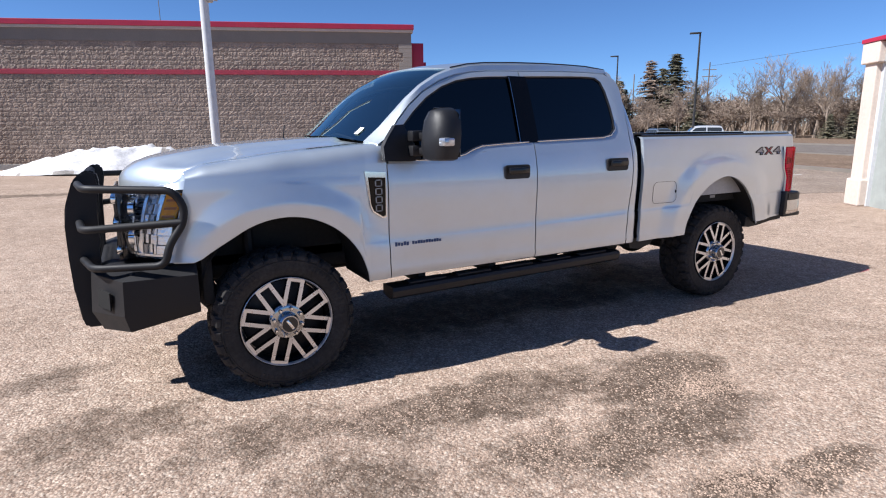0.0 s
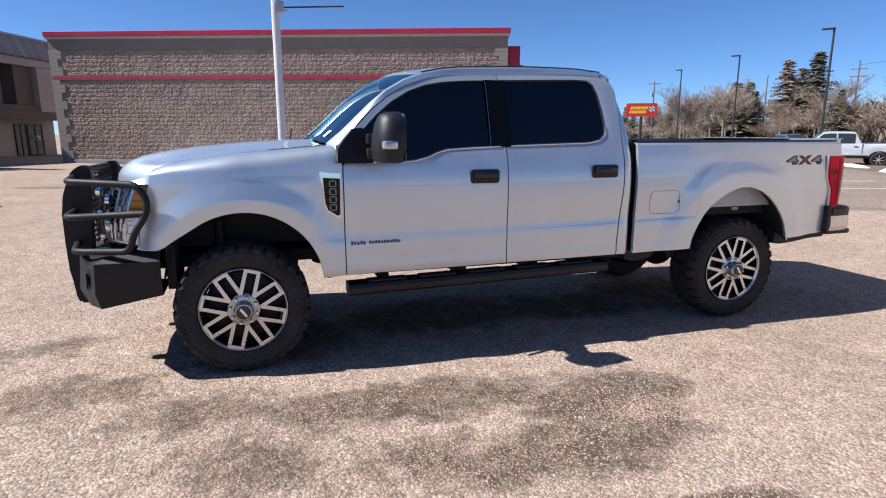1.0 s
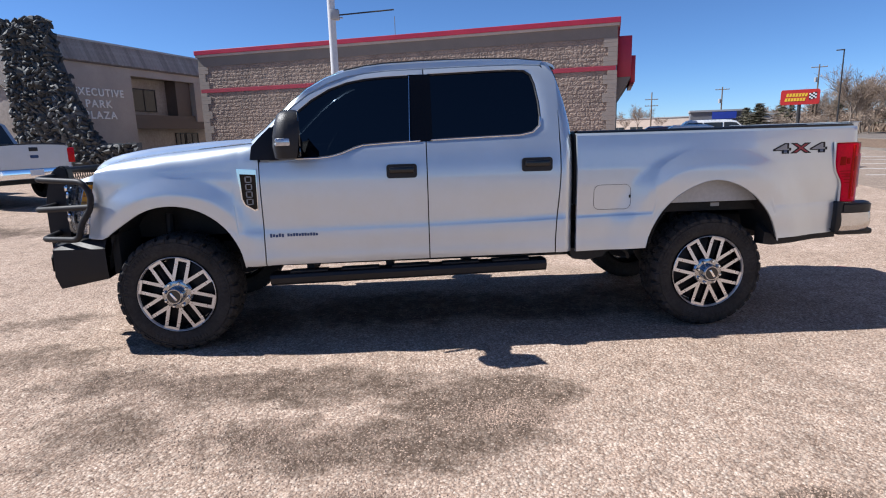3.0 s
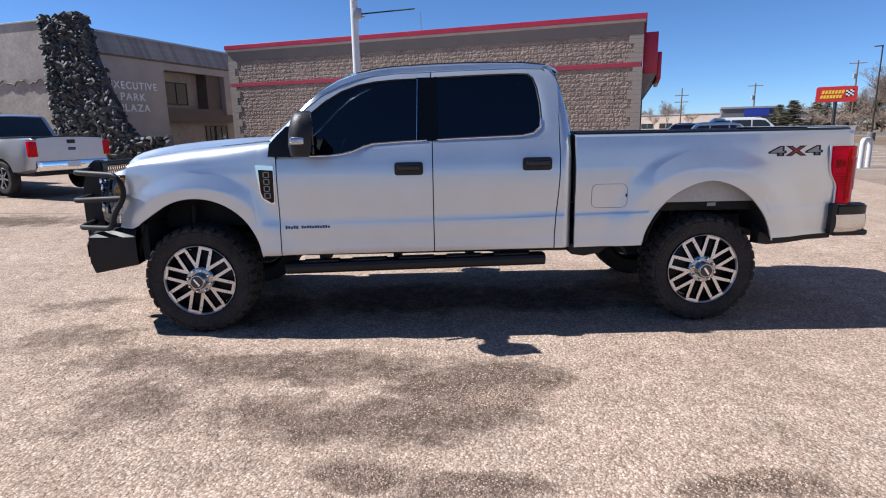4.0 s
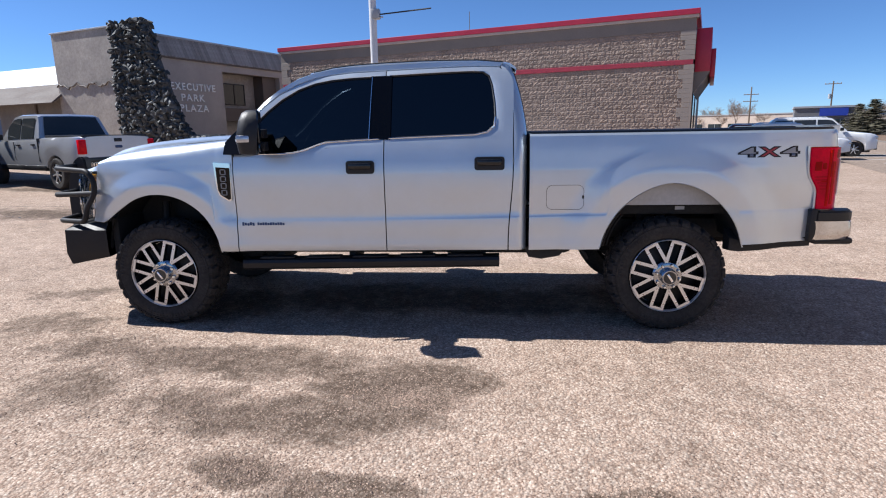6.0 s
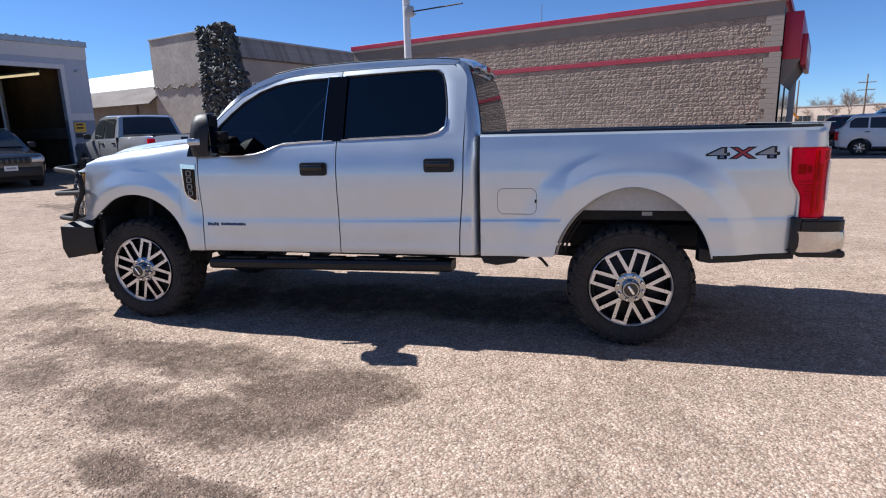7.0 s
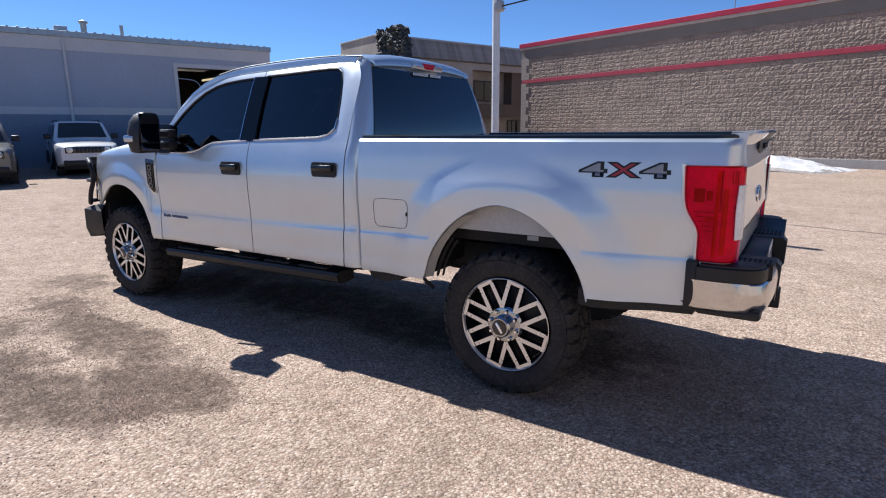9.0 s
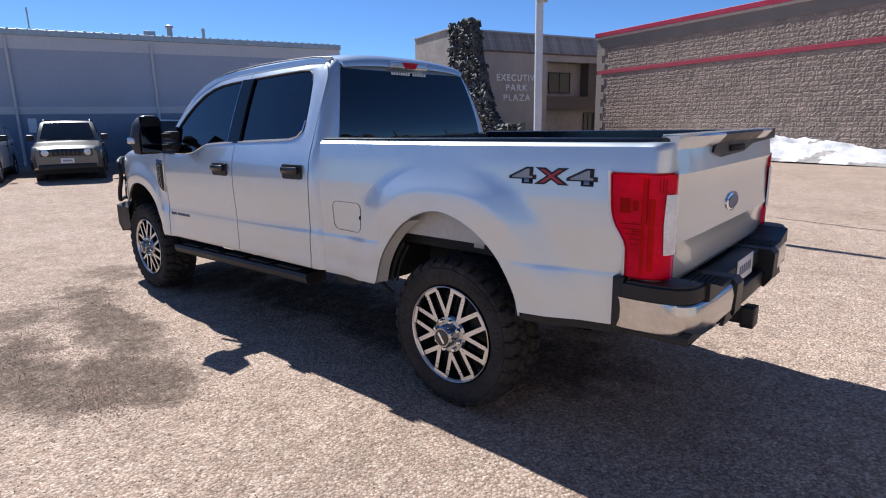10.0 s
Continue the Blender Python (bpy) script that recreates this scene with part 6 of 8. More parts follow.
    for z in (0.90, 1.06, 1.20):
        part("grille_bar", box(-0.885, -0.85, -0.60, 0.60, z, z + 0.05, 0.012), CHROME, gr)
    for y in np.linspace(-0.57, 0.57, 30):
        part("grille_fin", box(-0.872, -0.855, y - 0.004, y + 0.004, 0.87, 1.25), GLOSS_BLACK, gr)
    # guard centre: cross tubes and expanded mesh
    gc = part("guard_cross_tube", tube([(-1.01, -0.42, 1.352), (-1.01, 0.42, 1.352)], 0.0245, 12), GUARD_BLACK, tr, "black guard cross tube")
    part("guard_cross_tube", tube([(-1.04, -0.42, 1.08), (-1.04, 0.42, 1.08)], 0.02, 10), GUARD_BLACK, tr)
    bm = bmesh.new()
    for sg in (-1, 1):
        for k in range(-16, 34):
            y0 = -0.36 + k * 0.036
            pts = []
            for z in (0.84, 1.33):
                y = y0 + sg * (z - 0.84) * 0.5 + (0 if sg > 0 else 0.0)
                pts.append((y, z))
            (ya, za), (yb, zb) = pts
            lo_, hi_ = -0.36, 0.36
            def clip(ya, za, yb, zb):
                if abs(yb - ya) < 1e-6:
                    return None
                t0, t1 = sorted(((lo_ - ya) / (yb - ya), (hi_ - ya) / (yb - ya)))
                t0, t1 = max(0, t0), min(1, t1)
                return None if t1 <= t0 else ((ya + (yb - ya) * t0, za + (zb - za) * t0), (ya + (yb - ya) * t1, za + (zb - za) * t1))
            c = clip(ya, za, yb, zb)
            if c:
                add_tube(bm, [(-0.985, c[0][0], c[0][1]), (-0.985, c[1][0], c[1][1])], 0.0035, 4)
    part("guard_mesh", bm, GUARD_BLACK, gc, "expanded steel mesh")
    # front bumper of folded plate
    bm = bmesh.new()
    low = [(-0.50, -0.895, 0.575), (-0.855, -0.865, 0.505), (-1.00, -0.55, 0.455), (-1.03, 0.0, 0.45), (-1.00, 0.55, 0.455), (-0.855, 0.865, 0.505), (-0.50, 0.895, 0.575)]
    midr = [(-0.50, -0.905, 0.64), (-0.875, -0.885, 0.60), (-1.05, -0.55, 0.57), (-1.07, 0.0, 0.57), (-1.05, 0.55, 0.57), (-0.875, 0.885, 0.60), (-0.50, 0.905, 0.64)]
    topr = [(-0.50, -0.905, 0.80), (-0.865, -0.885, 0.80), (-1.03, -0.55, 0.80), (-1.05, 0.0, 0.80), (-1.03, 0.55, 0.80), (-0.865, 0.885, 0.80), (-0.50, 0.905, 0.80)]
    deck = [(-0.50, -0.86, 0.865), (-0.80, -0.82, 0.835), (-0.93, -0.52, 0.835), (-0.93, 0.0, 0.835), (-0.93, 0.52, 0.835), (-0.80, 0.82, 0.835), (-0.50, 0.86, 0.865)]
    backr = [(-0.50, -0.60, 0.86), (-0.60, -0.60, 0.84), (-0.70, -0.5, 0.84), (-0.70, 0.0, 0.84), (-0.70, 0.5, 0.84), (-0.60, 0.60, 0.84), (-0.50, 0.60, 0.86)]
    add_grid(bm, [low, midr, topr, deck, backr])
    add_grid(bm, [low, [(x * 0.5 - 0.25, y * 0.6, 0.60) for x, y, z in low]])
    lip(bm, (0.3, 0, 0), 0.05)
    bmp = part("front_bumper", bm, GUARD_BLACK, tr, "black folded steel plate bumper", smooth=15)
    for s in (-1, 1):
        # no cut: a near-black plate paints the shade inside the opening
        part("bumper_opening", prism([(-0.075, -0.05), (0.06, -0.06), (0.07, 0.045), (-0.05, 0.055)], -0.004, 0.004, "xz"), mat("hole_shade", (0.004, 0.004, 0.004), 0.9, var=0.1) if s < 0 else bpy.data.materials["hole_shade"], bmp).matrix_basis = \
            Matrix.Translation((-0.968, s * 0.73, 0.68)) @ Matrix.Rotation(radians(s * 63), 4, "Z")

    # cab inside
    part("inner_shell", box(0.62, 2.90, -0.86, 0.86, 0.64, 1.28, 0.03), DARK_UNDER, tr, "dark cab floor and door cards")
    part("engine_bay", box(-0.70, 0.55, -0.48, 0.48, 0.72, 1.22, 0.03), DARK_UNDER, tr, "dark engine bay")
    part("dashboard", box(0.62, 1.02, -0.74, 0.74, 1.25, 1.50, 0.05), SEAT_CLOTH, tr)
    part("steering_wheel", lathe([(0.19, -0.015), (0.205, 0.0), (0.19, 0.015), (0.175, 0.0), (0.19, -0.015)], 28), BLACK_TRIM, tr).matrix_basis = \
        Matrix.Translation((1.12, -0.38, 1.42)) @ Matrix.Rotation(radians(90), 4, "Z") @ Matrix.Rotation(radians(25), 4, "X")
    for x in (1.45, 2.35):
        for y in (-0.40, 0.40):
            st_ = part("seat", box(x - 0.10, x + 0.40, y - 0.26, y + 0.26, 1.05, 1.24, 0.05), SEAT_CLOTH, tr)
            part("seat_back", box(x + 0.34, x + 0.48, y - 0.25, y + 0.25, 1.15, 1.72, 0.05), SEAT_CLOTH, st_)
            part("headrest", box(x + 0.38, x + 0.48, y - 0.13, y + 0.13, 1.74, 1.90, 0.04), SEAT_CLOTH, st_)

    # bed floor, front wall, tailgate
    BEDLINER = mat("bed_liner", (0.03, 0.03, 0.031), 0.7, var=0.25, fine=150, bump=0.3, bump_scale=250)
    bm = bmesh.new()
    add_box(bm, 3.0, 5.22, -0.84, 0.84, 1.0, 1.02)
    add_box(bm, 3.0, 3.03, -0.86, 0.86, 1.0, 1.53, 0.006)
    for s in (-1, 1):
        add_box(bm, 3.0, 5.2, min(s * 0.835, s * 0.85), max(s * 0.835, s * 0.85), 1.0, 1.50)
        add_box(bm, 3.62, 4.48, min(s * 0.60, s * 0.84), max(s * 0.60, s * 0.84), 1.02, 1.22, 0.04)
    part("bed_liner", bm, BEDLINER, tr, "black spray-lined load bed")
    bm = bmesh.new()
    ts = [(0.905, 5.225), (0.93, 5.238), (1.03, 5.240), (1.075, 5.252), (1.10, 5.262), (1.14, 5.256), (1.30, 5.250), (1.37, 5.252), (1.395, 5.262), (1.42, 5.258), (1.47, 5.252), (1.515, 5.246), (1.53, 5.235), (1.532, 5.19)]
    add_grid(bm, [[(x - 0.012 * abs(v) ** 6, 0.832 * v, z) for v in (k / 12 for k in range(-12, 13))] for z, x in ts])
    lip(bm, (-1, 0, 0), 0.03)
    tg = part("tailgate", bm, SILVER, tr, "silver tailgate with oval emblem", smooth=25)
    bm = bmesh.new()
    ol = [(-0.36, 1.555), (0.835, 1.555), (0.835, 1.50), (0.30, 1.485), (0.12, 1.450), (-0.28, 1.440), (-0.42, 1.468), (-0.35, 1.535)]
    add_prism(bm, ol, 5.17, 5.262, "yz")
    part("tailgate_cap", bm, BLACK_TRIM, tg, "black plastic tailgate cap and handle")
    # lip along the top of the tailgate, drawn in towards both ends
    flare = [(5.20, 1.505), (5.252, 1.498), (5.264, 1.510), (5.290, 1.538), (5.298, 1.550), (5.290, 1.557), (5.17, 1.552), (5.17, 1.530)]
    def lip_ring(y):
        k_ = 0.15 + 0.85 * smooth01((0.836 - abs(y)) / 0.30)
        return [(x if x < 5.235 else 5.235 + (x - 5.235) * k_, y, z) for x, z in flare]
    for ya, yb, mt in ((-0.836, -0.36, SILVER), (-0.36, 0.36, BLACK_TRIM), (0.36, 0.836, SILVER)):
        bm = bmesh.new()
        add_grid(bm, [lip_ring(ya + (yb - ya) * k / 8) for k in range(9)], True, caps=True)
        part("tailgate_spoiler", bm, mt, tg, smooth=25)
    part("tailgate_cap", box(5.172, 5.272, -0.834, 0.834, 1.5565, 1.561, 0.002), SILVER, tg, "bright tailgate top edge", smooth=0)
    # raised near-black bar, its colour standing for shade in the recess
    part("handle_recess", box(5.262, 5.272, -0.16, 0.10, 1.462, 1.490, 0.008), bpy.data.materials["hole_shade"], tg)
    bm = bmesh.new()
    add_lathe(bm, [(0.001, 0.012), (0.085, 0.012), (0.098, 0.008), (0.10, 0.0)], 36)
    em = part("emblem", bm, CHROME, tg, "oval chrome emblem")
    em.matrix_basis = Matrix.Translation((5.251, 0.0, 1.195)) @ Matrix.Rotation(radians(-90), 4, "Z") @ Matrix.Diagonal((1.18, 1, 0.5, 1)) @ Matrix.Scale(1, 4)
    part("emblem_field", lathe([(0.001, 0.0145), (0.074, 0.0145), (0.076, 0.011)], 32), BLUE_MARK, em)
    # rear bumper
    # each end: chrome shell with a soft corner, raised black pad, then the lower ribbed step
    plan = [(5.098, -0.972), (5.16, -0.974), (5.24, -0.970), (5.31, -0.955), (5.352, -0.925), (5.378, -0.875), (5.392, -0.80), (5.402, -0.68), (5.408, -0.55), (5.410, -0.44)]
    for s in (-1, 1):
        cols = []
        for x, y in plan:
            lowr = 0.022 * smooth01((x - 5.36) / 0.04)
            cols.append([(x - 0.030, y + 0.012, 0.722 - lowr), (x - 0.008, y, 0.735 - lowr), (x + 0.004, y, 0.770 - lowr), (x + 0.006, y, 0.815), (x, y, 0.858), (x - 0.008, y, 0.868), (x - 0.026, y + 0.012, 0.872)])
        cols = [[(x0, s * abs(y0), z0) for x0, y0, z0 in c] for c in cols]
        bm = bmesh.new()
        add_grid(bm, cols)
        lip(bm, (-1, 0, 0), 0.02)
        rb = part("rear_bumper", bm, BUMPER_CHROME, tr, "chrome rear bumper end with black step pad", smooth=50)
        raised = [(5.090, s * 0.975), (5.24, s * 0.972), (5.31, s * 0.955), (5.352, s * 0.922), (5.374, s * 0.872), (5.385, s * 0.790), (5.20, s * 0.775), (5.20, s * 0.86), (5.090, s * 0.87)]
        bm = prism(raised, 0.872, 0.944, "xy")
        bmesh.ops.bevel(bm, geom=[e for e in bm.edges if abs(e.verts[0].co.z - 0.944) < 1e-4 and abs(e.verts[1].co.z - 0.944) < 1e-4], offset=0.012, segments=3, affect="EDGES")
        part("step_pad", bm, BLACK_TRIM, rb, "black plastic step pad")
        ramp = [(0.60, 0.885), (0.79, 0.942), (0.79, 0.86), (0.42, 0.86), (0.42, 0.885)]
        part("step_tread", prism([(s * y, z) for y, z in ramp], 5.20, 5.398, "yz"), BLACK_TRIM, rb)
        for k in range(7):
            part("pad_rib", box(5.225 + 0.024 * k, 5.236 + 0.024 * k, min(s * 0.44, s * 0.60), max(s * 0.44, s * 0.60), 0.884, 0.891), RUBBER, rb)
        part("end_seal", box(5.040, 5.092, min(s * 0.90, s * 0.970), max(s * 0.90, s * 0.970), 0.715, 0.958, 0.008), BLACK_TRIM, rb)
        part("bumper_valance", box(5.09, 5.375, min(s * 0.45, s * 0.945), max(s * 0.45, s * 0.945), 0.690, 0.740, 0.02), BLACK_TRIM, rb)
        part("valance_notch", prism([(s * 0.60, 0.70), (s * 0.56, 0.745), (s * 0.50, 0.745), (s * 0.45, 0.70)], 5.395, 5.412, "yz"), BLACK_TRIM, rb)
        part("hitch_socket", box(5.405, 5.414, s * 0.475 - 0.014, s * 0.475 + 0.014, 0.775, 0.80, 0.004), DARK_CHROME, rb)
    # black centre: side cheeks, sunken plate well, lower apron
    bm = bmesh.new()
    add_box(bm, 5.20, 5.345, -0.43, 0.43, 0.80, 0.880, 0.012)
    for s in (-1, 1):
        add_prism(bm, [(5.20, 0.885), (5.40, 0.885), (5.424, 0.86), (5.42, 0.72), (5.385, 0.665), (5.20, 0.665)], min(s * 0.335, s * 0.445), max(s * 0.335, s * 0.445))
    add_box(bm, 5.24, 5.375, -0.36, 0.36, 0.665, 0.765, 0.015)
    part("bumper_centre", bm, BLACK_TRIM, rb, smooth=25)
    pl = part("number_plate", box(5.346, 5.351, -0.155, 0.155, 0.785, 0.905, 0.003), WHITE_MARK, rb, "white number plate with dark bars")
    for k in range(6):
        part("plate_bar", box(5.3515, 5.3525, -0.12 + 0.04 * k, -0.095 + 0.04 * k, 0.82, 0.87), BLUE_MARK, pl)
    hr = part("hitch_receiver", box(5.0, 5.40, -0.04, 0.04, 0.54, 0.62, 0.006), DARK_UNDER, tr, "black hitch receiver")
    part("hitch_collar", box(5.36, 5.425, -0.055, 0.055, 0.525, 0.635, 0.006), BLACK_TRIM, hr)
    part("hitch_bar", box(4.9, 5.05, -0.6, 0.6, 0.60, 0.68, 0.01), DARK_UNDER, hr)

    # chassis
    for s in (-1, 1):
        part("frame_rail", box(-0.75, 5.15, s * 0.44 - 0.04, s * 0.44 + 0.04, 0.66, 0.82, 0.01), DARK_UNDER, tr)
        for xw in (0.0, 4.06):
            part("shock_absorber", tube([(xw - 0.14, s * 0.62, 0.45), (xw - 0.14, s * 0.56, 1.0)], 0.035, 10), GUARD_BLACK, tr)
        part("leaf_spring", box(3.72, 4.40, s * 0.55 - 0.035, s * 0.55 + 0.035, 0.50, 0.56, 0.012), DARK_UNDER, tr)
        part("mud_side", box(-0.46, -0.40, min(s * 0.5, s * 0.86), max(s * 0.5, s * 0.86), 0.60, 0.9, 0.01), LINER, tr)
    for xw in (0.0, 4.06):
        part("axle", tube([(xw, -0.70, 0.43), (xw, 0.70, 0.43)], 0.055, 12), DARK_UNDER, tr)
        bm = bmesh.new()
        bmesh.ops.create_uvsphere(bm, u_segments=20, v_segments=12, radius=0.17)
        part("differential", bm, DARK_UNDER, tr).matrix_basis = Matrix.Translation((xw, 0.10 if xw > 1 else -0.25, 0.43))
    part("drive_shaft", tube([(1.6, 0, 0.62), (4.0, 0.05, 0.46)], 0.045, 10), DARK_UNDER, tr)
    part("transmission", box(0.5, 1.7, -0.2, 0.2, 0.55, 0.80, 0.06), DARK_UNDER, tr)
    part("fuel_tank", box(2.3, 3.35, -0.78, -0.30, 0.58, 0.78, 0.05), DARK_UNDER, tr)
    part("exhaust", tube(bend([(1.5, 0.5, 0.58), (3.3, 0.55, 0.56), (3.9, 0.72, 0.62), (5.0, 0.78, 0.60)], 0.15), 0.045, 10), DARK_UNDER, tr)
    part("spare_wheel", lathe([(0.1, 0.0), (0.37, 0.0), (0.40, 0.04), (0.40, 0.2), (0.37, 0.24), (0.1, 0.24)], 36, "z"), RUBBER, tr).matrix_basis = Matrix.Translation((4.70, 0, 0.60))

    meshes = {}
    for x in (0.0, 4.06):
        big = Matrix.Scale(1.036, 4)
        build_wheel(tr, Matrix.Translation((x, -0.945, 0.4405)) @ big, meshes)
        build_wheel(tr, Matrix.Translation((x, 0.945, 0.4405)) @ big @ Matrix.Rotation(radians(180), 4, "Z"), meshes)
    for o in meshes.values():
        bpy.data.objects.remove(o)
    return tr


truck = build_truck()

# ---- other vehicles ----


def car_wheel(parent, x, y, r, width, meshes, key, rim_mat):
    if key not in meshes:
        bm = bmesh.new()
        add_lathe(bm, [(r * 0.62, 0.02), (r * 0.70, 0.0), (r * 0.93, 0.004), (r * 0.99, 0.03), (r, 0.05), (r, width - 0.04), (r * 0.96, width), (r * 0.62, width)], 32)
        t = part("wheel", bm, RUBBER, None)
        bm = bmesh.new()
        add_lathe(bm, [(r * 0.64, 0.012), (r * 0.62, 0.004), (r * 0.58, 0.03), (r * 0.56, 0.09), (0.001, 0.09)], 32)
        d = part("rim", bm, GLOSS_BLACK, None)
        bm = bmesh.new()
        for k in range(7):
            add_box(bm, -0.016, 0.016, 0.008, 0.03, 0.0, r * 0.62, 0.004, m=Matrix.Rotation(2 * math.pi * k / 7, 4, "Y"))
        add_lathe(bm, [(0.001, 0.0), (0.06, 0.004), (0.065, 0.03)], 16)
        sp = part("spokes", bm, rim_mat, None)
        meshes[key] = (t, d, sp)
    t, d, sp = meshes[key]
    m = Matrix.Translation((x, y, r)) if y < 0 else Matrix.Translation((x, y, r)) @ Matrix.Rotation(math.pi, 4, "Z")
    w = share("wheel", t, parent, m)
    share("rim", d, w, Matrix())
    share("spoke_set", sp, w, Matrix())


WHEEL_MESHES = {}


def build_car(m, paint, spec, label, category, group=""):
    """A parked vehicle: local x from nose to tail, y across, z up. spec: see CARS."""
    L, W, H = spec["size"]
    hw = W / 2
    fx, rx, r = spec["axles"][0], spec["axles"][1], spec["wheel"]
    car = root(spec["name"], m, label=label, category=category, group=group)
    px, pz = [p[0] for p in spec["belt"]], [p[1] for p in spec["belt"]]
    bottom = spec.get("bottom", 0.28)

    def belt(x):
        return float(np.interp(x, px, pz))

    def half(x, z=0.6):
        e = min(x / 0.45, (L - x) / 0.35, 1.0)
        return hw * (1 - 0.13 * (1 - max(0.0, e)) ** 2)

    def low(x):
        z = bottom + 0.10 * (1 - min(1.0, x / 0.5)) + 0.08 * (1 - min(1.0, (L - x) / 0.5))
        for ax in (fx, rx):
            d = abs(x - ax) / (r * 1.22)
            if d < 1:
                z = max(z, r * 1.0 + r * 1.15 * math.sqrt(1 - d * d) * 0.98 - r * 0.02)
        return z

    xs = set(spaced(0.0, L, 0.12))
    for ax in (fx, rx):
        xs |= {ax - r * 1.22 * math.cos(math.pi * i / 16) for i in range(17)}
    xs = sorted(x for x in xs if 0 <= x <= L)
    bm = bmesh.new()
    rows = []
    for x in xs:
        w, zt, zb = half(x), belt(x), low(x)
        zb = min(zb, zt - 0.06)
        end = 1.0 if 0.05 < x < L - 0.05 else 0.97
        pts = [(-w * 0.86, zb), (-w * 0.975 * end, zb + (zt - zb) * 0.06), (-w * end, zb + (zt - zb) * 0.45), (-w * 0.985 * end, zb + (zt - zb) * 0.80), (-w * 0.945 * end, zt - 0.03), (-w * 0.86 * end, zt)]
        ring = pts + [(-w * 0.4, zt + 0.02), (0, zt + 0.025), (w * 0.4, zt + 0.02)] + [(-y, z) for y, z in reversed(pts)]
        rows.append([(x, y, z) for y, z in ring])
    add_grid(bm, rows, True, caps=True)
    part("body", bm, paint, car, smooth=40)
    # cabin
    c = spec["cabin"]      # x: windscreen foot, roof front, roof back, rear foot
    zf, zr = belt(c[0]), belt(c[3] - 0.02)
    st = [(c[0], zf, 0.90), (c[0] + (c[1] - c[0]) * 0.5, zf + (H - 0.05 - zf) * 0.54, 0.86), (c[1], H - 0.035, 0.80), (c[1] + 0.25, H, 0.79), ((c[1] + c[2]) / 2, H, 0.79), (c[2] - 0.1, H - 0.01, 0.79), (c[2], H - 0.05, 0.80),
          (c[2] + (c[3] - c[2]) * 0.5, zr + (H - 0.05 - zr) * 0.5, 0.85), (c[3], zr, 0.89)]
    bm = bmesh.new()
    rows = []
    for x, z, k in st:
        zb = belt(x) - 0.03
        wb, wt = hw * 0.93, hw * k
        zz = max(z, zb + 0.01)
        kk = (zz - zb) / max(0.01, H - zb)
        we = wb + (hw * 0.76 - wb) * min(1, kk)
        rows.append([(x, -wb, zb), (x, -(wb + we) / 2 - 0.01, (zb + zz) / 2), (x, -we, zz - 0.03), (x, -we + 0.09, zz), (x, 0, zz + 0.015), (x, we - 0.09, zz), (x, we, zz - 0.03), (x, (wb + we) / 2 + 0.01, (zb + zz) / 2), (x, wb, zb)])
    add_grid(bm, rows)
    part("cabin", bm, paint, car, smooth=40)
    # glass
    def side_y(x, z):
        zb = belt(x) - 0.03
        kk = min(1.0, (z - zb) / max(0.05, H - zb))
        wb = hw * 0.93
        return wb + (hw * 0.76 - wb) * kk + 0.018 * math.sin(math.pi * kk) + 0.006
    def roof_at(x):
        return float(np.interp(x, [s_[0] for s_ in st], [s_[1] for s_ in st]))
    for s in (-1, 1):
        cuts = spec["windows"]
        for a, b in zip(cuts, cuts[1:]):
            bm = bmesh.new()
            cols = []
            for k in range(9):
                x = a + 0.035 + (b - a - 0.07) * k / 8
                lo, hi = belt(x) + 0.02, max(belt(x) + 0.05, roof_at(x) - 0.10)
                cols.append([(x, s * side_y(x, z), z) for z in (lo, (lo + hi) / 2, hi)])
            add_grid(bm, cols)
            part("side_window", bm, CAR_GLASS, car)
        part("side_mirror", box(c[0] + 0.22, c[0] + 0.36, min(s * hw * 0.97, s * (hw + 0.16)), max(s * hw * 0.97, s * (hw + 0.16)), belt(c[0]) + 0.03, belt(c[0]) + 0.19, 0.03), BLACK_TRIM if spec.get("dark_mirror", True) else paint, car)
        lz = belt(0.1)
        if spec.get("round_lamps"):
            bm = bmesh.new()
            add_lathe(bm, [(0.001, -0.02), (0.085, -0.015), (0.10, 0.0), (0.10, 0.05)], 24)
            hl = part("headlamp", bm, LAMP_CLEAR, car, "round clear headlamp")
            hl.matrix_basis = Matrix.Translation((0.0, s * hw * 0.58, lz - 0.14)) @ Matrix.Rotation(radians(-90), 4, "Z")
        else:
            part("headlamp", box(-0.01, 0.20, min(s * hw * 0.55, s * hw * 0.90), max(s * hw * 0.55, s * hw * 0.90), lz - 0.20, lz - 0.06, 0.03), LAMP_CLEAR, car, "clear headlamp")
        part("tail_lamp", box(L - 0.12, L + 0.012, min(s * hw * 0.78, s * hw * 0.955), max(s * hw * 0.78, s * hw * 0.955), belt(L) - 0.42, belt(L) - 0.06, 0.02), LAMP_RED, car, "red tail lamp")
        part("fog_lamp", box(-0.012, 0.08, s * hw * 0.72 - 0.05, s * hw * 0.72 + 0.05, bottom + 0.16, bottom + 0.23, 0.02), LAMP_CLEAR, car)
        part("door_line", box((c[0] + c[3]) / 2 - 0.2, (c[0] + c[3]) / 2 - 0.192, min(s * hw * 0.985, s * hw * 1.003), max(s * hw * 0.985, s * hw * 1.003), bottom + 0.25, belt(2.0) - 0.05), BLACK_TRIM, car)
